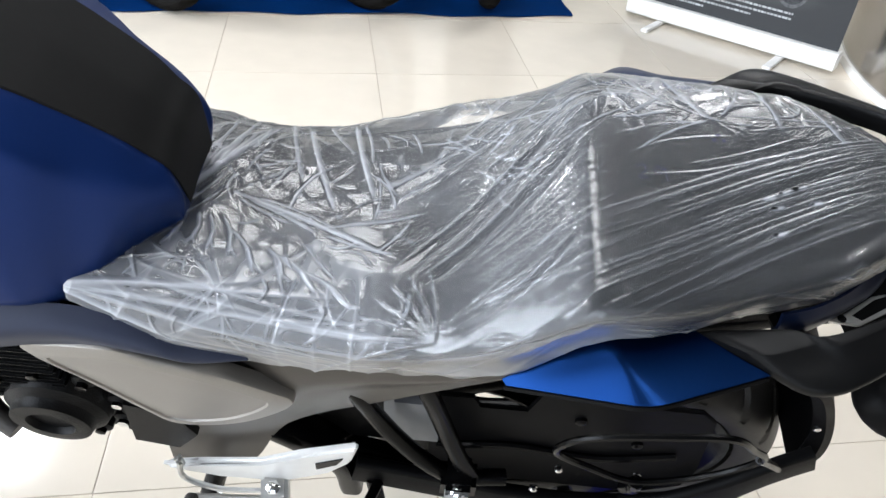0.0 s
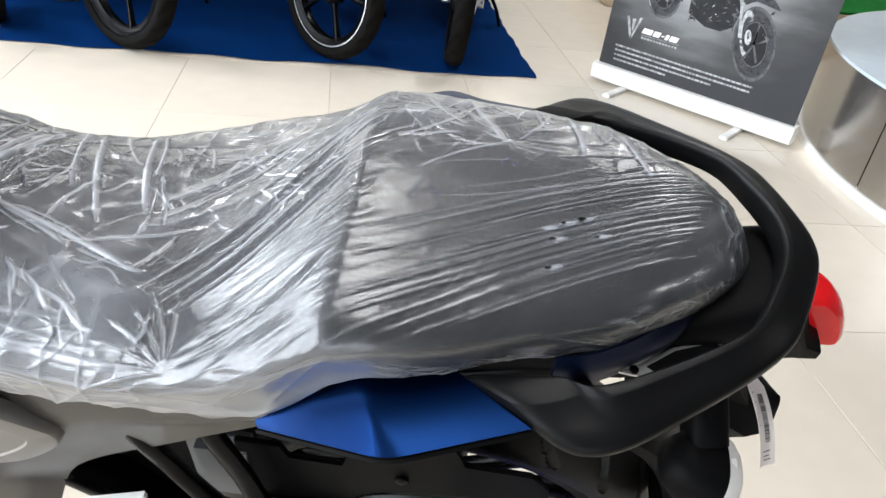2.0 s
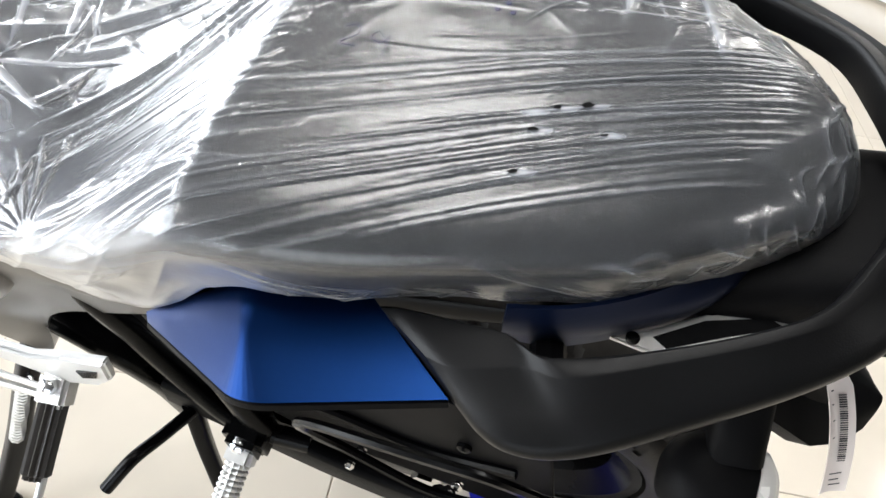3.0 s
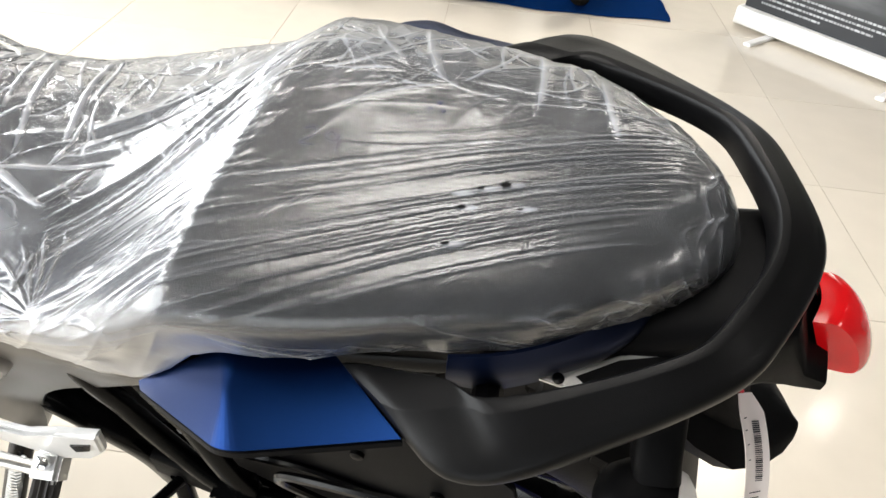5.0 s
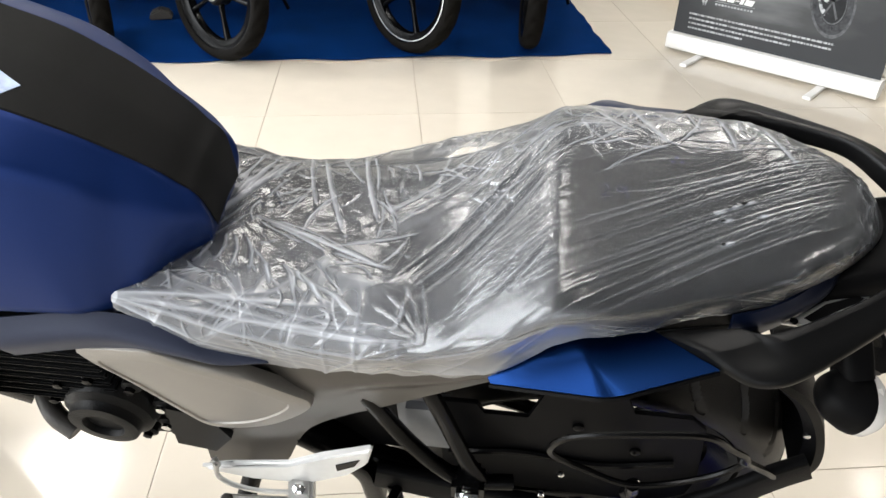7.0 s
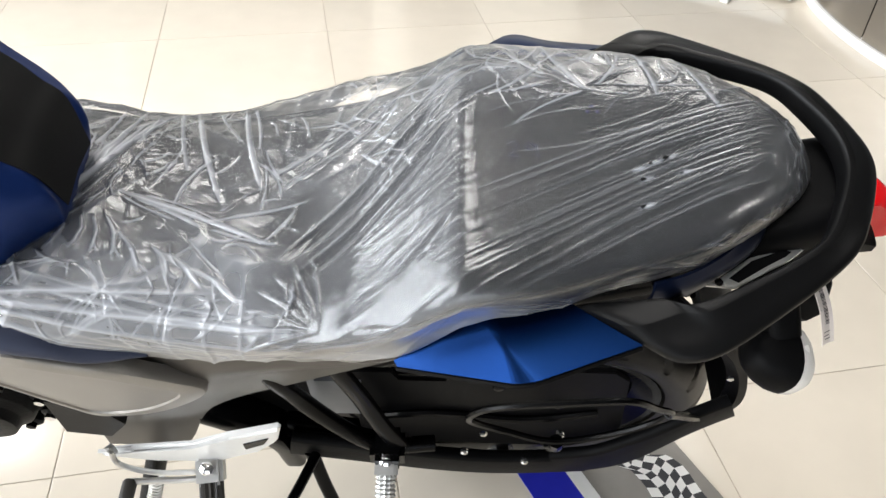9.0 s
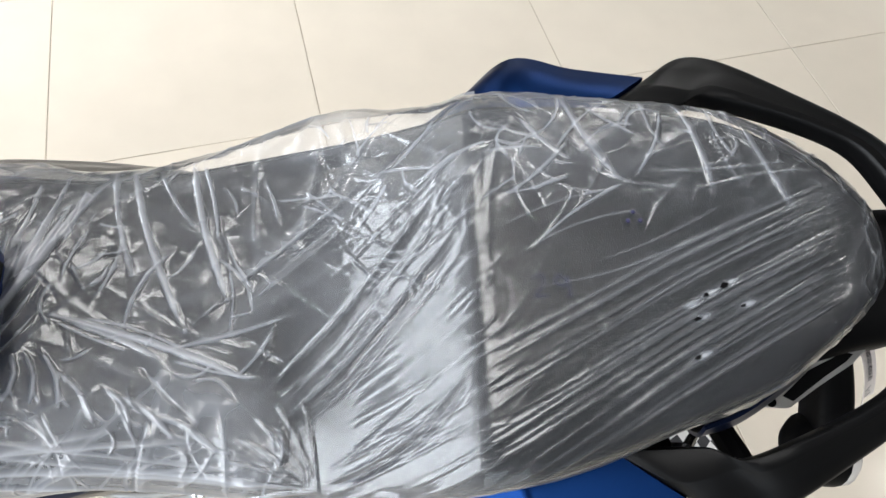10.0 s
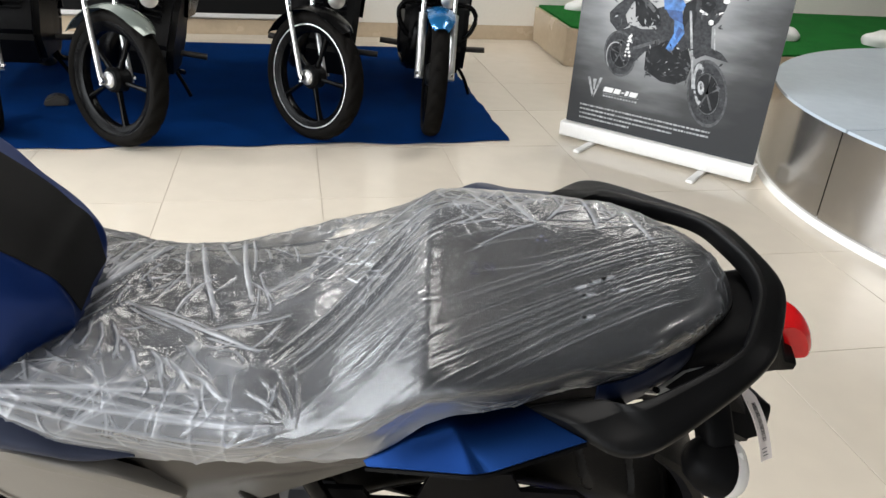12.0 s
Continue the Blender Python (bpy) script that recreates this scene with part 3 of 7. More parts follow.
def tank():
    rim, crease, foot = (smooth_path(c, 7) for c in (TANK_RIM, TANK_CREASE, TANK_FOOT))
    flip = Matrix.Diagonal((1, -1, 1))
    rows = []
    for e, c, f in zip(rim, crease, foot):
        top = Vector((e.x, 0, e.z + 0.004))
        low = Vector((f.x, f.y * 0.7, f.z - 0.05))
        waist = f.lerp(c, 0.45) + Vector((0, -0.004, 0))
        near = [low, f, waist, c, e]
        line = near + [top] + [flip @ q for q in near[::-1]]
        rows.append(eased(line, (0.010, 0.030, 0.012, 0.006, 0.03, 0.006, 0.012, 0.030, 0.010)))
    bm = bmesh.new()
    grid(bm, rows, ring=True, caps=True)
    body = part("fuel_tank", bm, TANK_BLUE, bike, "satin blue fuel tank with a matt black centre band")
    # the band lies over the top between the two rims and folds down behind to the seat
    rows = []
    for e in rim:
        lift = Vector((0.0016, 0, 0.0016))
        line = [e + Vector((0, 0.0015, -0.0015))] + [Vector((e.x, e.y * k, e.z + 0.004 * (1 - abs(k)))) + lift for k in np.linspace(0.965, -0.965, 15)] + [flip @ (e + Vector((0, 0.0015, -0.0015)))]
        rows.append(line)
    bm = bmesh.new()
    grid(bm, rows)
    part("centre_band", bm, MATT_BLACK, body, "matt black centre band of the tank")
    # sticker near the filler
    bm = slab([(-0.236, -0.050, 1.0075), (-0.222, -0.030, 1.0045), (-0.262, -0.012, 1.0205), (-0.276, -0.034, 1.0225)], (0, 0, 0.0006))
    part("sticker", bm, BLUE_WHITE, body, "small pale blue and white sticker")
    # blue lower lip of the tank that runs back under the seat's edge
    for side in (-1, 1):
        up = smooth_path([(-0.30, side * 0.130, 0.80), (-0.20, side * 0.112, 0.800), (-0.13, side * 0.112, 0.784), (-0.09, side * 0.114, 0.764), (-0.045, side * 0.110, 0.742)])
        mid = smooth_path([(-0.30, side * 0.146, 0.775), (-0.20, side * 0.131, 0.785), (-0.13, side * 0.131, 0.770), (-0.09, side * 0.128, 0.750), (-0.045, side * 0.116, 0.738)])
        low = smooth_path([(-0.30, side * 0.138, 0.745), (-0.20, side * 0.128, 0.760), (-0.13, side * 0.126, 0.750), (-0.09, side * 0.122, 0.735), (-0.045, side * 0.112, 0.734)])
        part("tank_lip", shell(lofted([up, mid, low], 5), 0.003), LIP_NAVY, bike, "dull navy lower lip of the tank")


tank()


def shroud(side):
    """Silver-grey tank shroud: a bowed plate with a rounded outline and a shallow inner panel."""
    outline = smooth_path([(-0.235, 0, 0.755), (-0.205, 0, 0.768), (-0.158, 0, 0.774), (-0.138, 0, 0.771), (-0.114, 0, 0.761), (-0.069, 0, 0.743), (-0.022, 0, 0.713), (-0.004, 0, 0.696),
                           (-0.014, 0, 0.675), (-0.054, 0, 0.645), (-0.098, 0, 0.631), (-0.128, 0, 0.632), (-0.150, 0, 0.655), (-0.195, 0, 0.712)], 5, True)
    c = Vector((-0.115, 0, 0.715))

    def at(p, k, lift):
        q = c + (p - c) * k
        bow = 0.137 + 0.03 * max(0.0, 0.79 - q.z) - 0.35 * (q.x + 0.12)**2
        return Vector((q.x, side * (bow + lift), q.z))
    rings = [(1.0, -0.016), (1.0, -0.003), (0.985, 0.0), (0.90, 0.003), (0.80, 0.004), (0.785, 0.0022), (0.77, 0.0022), (0.6, 0.003), (0.35, 0.0035), (0.12, 0.0035)]
    bm = bmesh.new()
    vs = grid(bm, [[at(p, k, lift) for p in outline] for k, lift in rings], ring=True)
    bm.faces.new(vs[-1])
    part("tank_shroud", bm, SILVER_GREY, bike, "silver-grey tank shroud with a shallow inner panel")


def side_cover(side):
    """Dark bronze-grey cover under the seat, from the engine to the tail panel."""
    def c(y, pts):
        return smooth_path([(x, side * (y + d), z) for x, d, z in pts], 6)
    top = c(0.112, [(-0.14, 0.0, 0.71), (-0.05, 0.0, 0.742), (0.05, 0.003, 0.752), (0.12, 0.008, 0.764), (0.194, 0.010, 0.785)])
    fold = c(0.126, [(-0.150, 0.0, 0.64), (-0.045, 0.0, 0.695), (0.05, 0.0, 0.728), (0.12, 0.003, 0.750), (0.194, 0.004, 0.780)])
    mid = c(0.122, [(-0.160, 0.004, 0.56), (-0.062, 0.004, 0.620), (0.035, 0.0, 0.695), (0.11, 0.0, 0.730), (0.194, 0.002, 0.774)])
    low = c(0.122, [(-0.168, 0.004, 0.490), (-0.078, 0.004, 0.500), (-0.020, 0.002, 0.615), (0.085, 0.0, 0.690), (0.194, 0.0, 0.764)])
    under = c(0.100, [(-0.166, 0.0, 0.495), (-0.080, 0.0, 0.505), (-0.022, 0.0, 0.620), (0.085, 0.0, 0.695), (0.194, 0.006, 0.768)])
    bm = bmesh.new()
    grid(bm, lofted([top, fold, mid, low], 5) + [under])
    part("side_cover", bm, BRONZE_GREY, bike, "dark bronze-grey side cover under the seat")


def near_panel():
    """The left tail panel: a bright front wing and a long rear face that meet in a fold."""
    def line(points, r):
        p = eased(points, [r] * (len(points) - 2), 8)
        return [a.lerp(b, k / 8) for a, b in zip(p, p[1:]) for k in range(8)] + [p[-1]]
    tip, rear = Vector((0.1765, -0.1300, 0.7755)), Vector((0.3140, -0.1077, 0.8452))
    fold, corner, end = Vector((0.2500, -0.1160, 0.8385)), Vector((0.2775, -0.1780, 0.8445)), Vector((0.3660, -0.1460, 0.8507))
    inner = line([tip + Vector((0.002, 0.010, -0.020)), fold + Vector((0, 0.012, -0.030)), rear + Vector((-0.004, 0.016, -0.016))], 0.006)
    top = line([tip, fold, rear], 0.010)
    mid = line([tip.lerp(Vector((0.1800, -0.1350, 0.7740)), 0.5), fold.lerp(corner, 0.5), rear.lerp(end, 0.5) + Vector((0, 0, -0.001))], 0.005)
    edge = line([Vector((0.1800, -0.1350, 0.7740)), corner, end], 0.016)
    under = [p + Vector((0.0, 0.002, -0.005)) for p in edge]
    back = [p + Vector((0.0, 0.045, -0.024)) for p in edge]
    bm = bmesh.new()
    grid(bm, [inner] + lofted([top, mid, edge], 9) + [under])
    panel = part("tail_panel", bm, BLUE, bike, "satin blue winged tail panel")
    bm = bmesh.new()
    grid(bm, lofted([under, back], 3))
    part("panel_underside", bm, PLASTIC, panel, "black underside")
    part("edge_trim", sweep(bmesh.new(), [p + Vector((0, 0.001, -0.0055)) for p in edge], round_profile(0.0028, 6)), PLASTIC, panel, "black edge trim")


def tail_panel(side):
    """Blue tail panel with a folded, winged face."""
    def c(pts):
        return smooth_path([(x, side * y + (0.009 if side > 0 else 0), z + (0.003 if side > 0 else 0)) for x, y, z in pts], 7)
    if side < 0:
        return near_panel()
    inner = c([(0.178, 0.120, 0.786), (0.225, 0.104, 0.836), (0.260, 0.104, 0.858), (0.300, 0.102, 0.872), (0.335, 0.100, 0.878)])
    top = c([(0.180, 0.132, 0.784), (0.222, 0.132, 0.826), (0.256, 0.131, 0.862), (0.290, 0.122, 0.871), (0.322, 0.115, 0.875)])
    face = c([(0.181, 0.136, 0.782), (0.226, 0.150, 0.824), (0.262, 0.157, 0.858), (0.306, 0.142, 0.868), (0.345, 0.131, 0.874)])
    edge = c([(0.182, 0.137, 0.780), (0.232, 0.161, 0.812), (0.270, 0.176, 0.848), (0.316, 0.162, 0.856), (0.368, 0.149, 0.864)])
    under = c([(0.183, 0.135, 0.776), (0.232, 0.157, 0.805), (0.270, 0.171, 0.840), (0.318, 0.157, 0.849), (0.368, 0.145, 0.858)])
    back = c([(0.185, 0.118, 0.772), (0.235, 0.125, 0.792), (0.275, 0.128, 0.812), (0.32, 0.12, 0.83), (0.36, 0.12, 0.845)])
    bm = bmesh.new()
    grid(bm, lofted([inner, top, face, edge], 5) + lofted([under, back], 4))
    panel = part("tail_panel", bm, BLUE, bike, "satin blue winged tail panel")
    part("edge_trim", sweep(bmesh.new(), [p + Vector((0, 0, -0.004)) for p in under], round_profile(0.0034, 6)), PLASTIC, panel, "black edge trim")


for s in (-1, 1):
    shroud(s), side_cover(s), tail_panel(s)


def grab_rail():
    """Black grab rail: broad shoulders cut off aslant beside the seat, then a slim bar drawn round the tail."""
    # inner edge, crest and outer edge in plan, height of the crest on the left and on the right, depth of the bar
    stations = [((0.3165, 0.110), (0.350, 0.132), (0.373, 0.149), 0.856, 0.877, 0.008), ((0.329, 0.110), (0.3615, 0.1345), (0.384, 0.156), 0.860, 0.884, 0.013),
                ((0.352, 0.111), (0.376, 0.132), (0.397, 0.160), 0.864, 0.887, 0.016), ((0.380, 0.113), (0.394, 0.127), (0.415, 0.158), 0.869, 0.889, 0.019),
                ((0.402, 0.121), (0.412, 0.129), (0.437, 0.148), 0.876, 0.891, 0.021), ((0.446, 0.106), (0.452, 0.111), (0.469, 0.128), 0.887, 0.896, 0.022),
                ((0.480, 0.090), (0.486, 0.094), (0.503, 0.105), 0.898, 0.901, 0.021), ((0.500, 0.075), (0.508, 0.077), (0.527, 0.083), 0.904, 0.905, 0.022),
                ((0.514, 0.050), (0.521, 0.052), (0.540, 0.059), 0.908, 0.908, 0.023), ((0.526, 0.022), (0.532, 0.023), (0.554, 0.024), 0.910, 0.910, 0.024)]

    def line(k):
        left = [Vector((st[k][0], -st[k][1], st[3] - (0.009 * max(0.0, 1 - i / 3.0) if k == 0 else 0.0))) for i, st in enumerate(stations)]
        right = [Vector((st[k][0], st[k][1] + 0.008 * min(1.0, (0.56 - st[k][0]) / 0.12), st[4])) for st in stations]
        tip = Vector(((0.529, 0.535, 0.558)[k], 0, 0.911))
        return smooth_path(left + [tip] + right[::-1], 5)
    depth = smooth_path([Vector((d, 0, 0)) for d in [st[5] for st in stations] + [0.024] + [st[5] for st in stations][::-1]], 5)
    rows = []
    for i, c, o, d in zip(line(0), line(1), line(2), depth):
        h = d.x

        def at(p, q, k, down):
            return p.lerp(q, k) - Vector((0, 0, down))
        rows.append([at(i, c, 0.0, 0.006), at(i, c, 0.10, 0.0025), at(i, c, 0.30, 0.001), at(i, c, 0.97, 0.0005), at(c, o, 0.03, 0.0008), at(c, o, 0.09, 0.002), at(c, o, 0.55, h * 0.22), at(c, o, 0.88, h * 0.38),
                     at(c, o, 0.97, h * 0.48), at(c, o, 1.0, h * 0.64), at(c, o, 0.97, h * 0.92), at(c, o, 0.85, h), at(i, c, 0.5, h), at(i, c, 0.10, h * 0.92), at(i, c, 0.0, h * 0.75)])
    bm = bmesh.new()
    grid(bm, rows, ring=True, caps=True)
    ob = part("grab_rail", bm, RAIL_BLACK, bike, "satin black grab rail looped round the tail")
    for s in (-1, 1):
        part("mount", tube([(0.405, s * 0.128, 0.856), (0.40, s * 0.09, 0.826), (0.40, s * 0.055, 0.812)], 0.009, 8, 4), PLASTIC, ob)
        arm = part("bracket", slab([(x, s * y, 0.842) for x, y in ((0.426, 0.087), (0.440, 0.080), (0.467, 0.060), (0.495, 0.047), (0.515, 0.050), (0.502, 0.060), (0.481, 0.071), (0.450, 0.089))], (0, 0, -0.004), 0.001), ALU, ob, "pale metal bracket")
        part("slot", slab([(x, s * y, 0.8424) for x, y in ((0.446, 0.0805), (0.468, 0.0635), (0.497, 0.0515), (0.503, 0.0535), (0.497, 0.0585), (0.479, 0.0685), (0.453, 0.0845))], (0, 0, -0.0006)), PLASTIC, arm)
        part("bolt", turned([(0.0035, 0), (0.0035, 0.0010), (0.0025, 0.0012)], 12, Matrix.Translation((0.437, s * 0.0845, 0.842))), GLOSS_BLACK, ob)


grab_rail()


def tail():
    """Tail cowl, rear lamp, number-plate holder and direction indicators."""
    # blue cowl strip below the seat's edge, then the black tail top
    for s in (-1, 1):
        up = smooth_path([(0.378, s * 0.102, 0.866), (0.405, s * 0.093, 0.867), (0.435, s * 0.075, 0.867), (0.464, s * 0.048, 0.866), (0.485, s * 0.028, 0.864)])
        mid = smooth_path([(0.378, s * 0.106, 0.852), (0.405, s * 0.099, 0.853), (0.438, s * 0.081, 0.853), (0.468, s * 0.058, 0.854), (0.490, s * 0.026, 0.856)])
        low = smooth_path([(0.378, s * 0.102, 0.834), (0.405, s * 0.096, 0.832), (0.440, s * 0.076, 0.833), (0.468, s * 0.053, 0.834), (0.492, s * 0.020, 0.844)])
        part("cowl_strip", shell(lofted([up, mid, low], 4), 0.003), NAVY, bike, "dark blue cowl strip under the seat edge")
    sec = []
    for x, w, zt, zb in ((0.30, 0.085, 0.835, 0.79), (0.44, 0.066, 0.845, 0.79), (0.50, 0.052, 0.868, 0.79), (0.535, 0.048, 0.882, 0.800), (0.552, 0.044, 0.884, 0.812), (0.570, 0.040, 0.842, 0.818), (0.584, 0.038, 0.834, 0.820)):
        sec.append([Vector((x, a * 2 * w, (zt + zb) / 2 + b * (zt - zb))) for a, b in box_profile(1.0, 1.0, 0.22, 3)])
    bm = bmesh.new()
    grid(bm, sec, ring=True, caps=True)
    part("tail_cowl", bm, PLASTIC, bike, "black plastic tail cowl")
    # in side view: rear lamp glass from its front edge, over the crown, to its foot
    face = smooth_path([(0.566, 0, 0.865), (0.579, 0, 0.867), (0.592, 0, 0.858), (0.603, 0, 0.842), (0.610, 0, 0.824), (0.606, 0, 0.818), (0.590, 0, 0.817)], 4)
    lens = []
    for k in np.linspace(-1, 1, 13):
        f = 1.0 - 0.10 * k**4
        lens.append([Vector((0.584 + (p.x - 0.584) * f + 0.006 * (1 - k * k) - 0.002, 0.018 * k, 0.841 + (p.z - 0.845) * f)) for p in face])
    bm = bmesh.new()
    grid(bm, lens, ring=True, caps=True)
    part("rear_lamp", bm, RED_LENS, bike, "glossy red rear lamp lens")
    # arm and plate holder
    arm = []
    for x, w, zt, zb in ((0.50, 0.040, 0.80, 0.74), (0.53, 0.036, 0.785, 0.70), (0.560, 0.032, 0.750, 0.680), (0.580, 0.030, 0.720, 0.670), (0.592, 0.026, 0.705, 0.668)):
        arm.append([Vector((x, a * 2 * w, (zt + zb) / 2 + b * (zt - zb))) for a, b in box_profile(1.0, 1.0, 0.2, 2)])
    bm = bmesh.new()
    grid(bm, arm, ring=True, caps=True)
    holder = part("plate_holder", bm, PLASTIC, bike, "black plastic number-plate holder")
    rows = []
    for x, w, z in ((0.512, 0.054, 0.766), (0.535, 0.058, 0.748), (0.566, 0.056, 0.726), (0.590, 0.040, 0.709), (0.606, 0.022, 0.702), (0.614, 0.008, 0.699)):
        rows.append([Vector((x, f * w, z + 0.010 * (1 - f * f))) for f in np.linspace(-1, 1, 9)])
    part("plate_bracket", shell(rows, 0.016), PLASTIC, holder)
    for s in (-1, 1):
        stalk = part("indicator_stalk", sweep(bmesh.new(), smooth_path([(0.498, s * 0.030, 0.815), (0.500, s * 0.060, 0.808), (0.502, s * 0.085, 0.797), (0.505, s * 0.098, 0.785)], 5), box_profile(0.040, 0.028, 0.008), (1, 0, 0)), PLASTIC, bike)
        m = pose(0.500, s * 0.116, 0.774, 0, 18, s * 4)
        rows = []
        for t, rw, rh in ((-0.026, 0.008, 0.008), (-0.022, 0.017, 0.015), (-0.012, 0.025, 0.021), (0.000, 0.029, 0.025), (0.010, 0.030, 0.026)):
            rows.append([m @ Vector((t, 2 * rw * a, 2 * rh * b)) for a, b in box_profile(1.0, 1.0, 0.42, 5)])
        bm = bmesh.new()
        grid(bm, rows, ring=True, caps=True)
        body = part("indicator", bm, PLASTIC, bike, "black direction indicator with a clear lens")
        rows = []
        for t, rw, rh in ((0.0105, 0.0298, 0.0258), (0.019, 0.029, 0.025), (0.025, 0.025, 0.021), (0.028, 0.014, 0.012)):
            rows.append([m @ Vector((t, 2 * rw * a, 2 * rh * b)) for a, b in box_profile(1.0, 1.0, 0.42, 5)])
        bm = bmesh.new()
        grid(bm, rows, ring=True, caps=True)
        part("lens", bm, CLEAR_LENS, body, "clear indicator lens")
        part("reflector", turned([(0.026, 0), (0.026, 0.005), (0.010, 0.008)], 16, m @ pose(0.0115, 0, 0, 0, 90, 0)), WHITE, body)


tail()


def wheel(parent, m, radius, width, rim_r, spokes, rim_mat, tread=60, hub_mat=ENGINE, name="wheel", stripe=None):
    """A motorcycle wheel about the y axis of m: tyre with cut grooves, rim, hub and cast spokes."""
    segs, ring = (546, 45) if name == "wheel" else (tread * 3, 21)
    rows = []
    for i in range(segs):
        a = 2 * math.pi * i / segs
        row = []
        for j in range(ring):
            f = -1 + 2 * j / (ring - 1)
            ang = f * 2.15
            y = width / 2 * math.sin(ang) / 1.0
            rr = radius - (radius - rim_r) * 0.52 * (1 - math.cos(ang))
            if name != "wheel":
                if abs(f) < 0.52 and (i + int(abs(f) * 8)) % 6 == 0:
                    rr -= 0.0085
            elif 0.06 < abs(f) < 0.60 and ((i / segs * 21 + 1.3 * f * f + (0.5 if f > 0 else 0.0)) % 1.0) < 0.13:
                rr -= 0.0075
            row.append(Vector((rr * math.cos(a), y, rr * math.sin(a))))
        rows.append(row)
    bm = bmesh.new()
    grid(bm, rows, loop=True)
    bmesh.ops.transform(bm, matrix=m, verts=bm.verts[:])
    w = part(name, bm, DUSTY_TYRE if name == "front_wheel" else RUBBER, parent, "black road tyre on a cast wheel")
    prof = [(rim_r + 0.012, -width * 0.40), (rim_r + 0.012, -width * 0.36), (rim_r - 0.012, -width * 0.30), (rim_r - 0.020, 0), (rim_r - 0.012, width * 0.30), (rim_r + 0.012, width * 0.36), (rim_r + 0.012, width * 0.40), (rim_r, width * 0.40), (rim_r - 0.028, width * 0.24), (rim_r - 0.034, 0), (rim_r - 0.028, -width * 0.24), (rim_r, -width * 0.40)]
    bm = bmesh.new()
    rows = [[Vector((r * math.cos(2 * math.pi * i / 48), y, r * math.sin(2 * math.pi * i / 48))) for r, y in prof] for i in range(48)]
    grid(bm, rows, ring=True, loop=True)
    bmesh.ops.transform(bm, matrix=m, verts=bm.verts[:])
    part("rim", bm, rim_mat, w)
    if stripe:
        bm = bmesh.new()
        for sy in (-1, 1):
            rows = [[Vector((r * math.cos(2 * math.pi * i / 48), sy * (width * 0.405 + d), r * math.sin(2 * math.pi * i / 48))) for r, d in ((rim_r + 0.006, 0.001), (rim_r + 0.003, 0.0015), (rim_r, 0.001))] for i in range(48)]
            grid(bm, rows, loop=True)
        bmesh.ops.transform(bm, matrix=m, verts=bm.verts[:])
        part("rim_stripe", bm, stripe, w)
    part("hub", turned([(0.02, -width * 0.55), (0.045, -width * 0.5), (0.055, -width * 0.3), (0.05, 0), (0.055, width * 0.3), (0.045, width * 0.5), (0.02, width * 0.55)], 24, m @ pose(0, 0, 0, 90, 0, 0)), hub_mat, w)
    for k in range(spokes):
        a = 2 * math.pi * k / spokes
        bm = sweep(bmesh.new(), [Vector((0.045, 0, 0)), Vector((0.11, 0, 0.004)), Vector((rim_r - 0.024, 0, 0.012))], box_profile(0.028, 0.020, 0.006, 2), (0, 0, 1), scale=[1.0, 0.75, 1.1])
        bmesh.ops.transform(bm, matrix=m @ Matrix.Rotation(a, 4, "Y"), verts=bm.verts[:])
        part("spoke", bm, rim_mat, w)
    return w


AXLE = Vector((0.315, 0.08, 0.278))
WHEEL_TILT = Matrix.Rotation(radians(4), 4, "X")


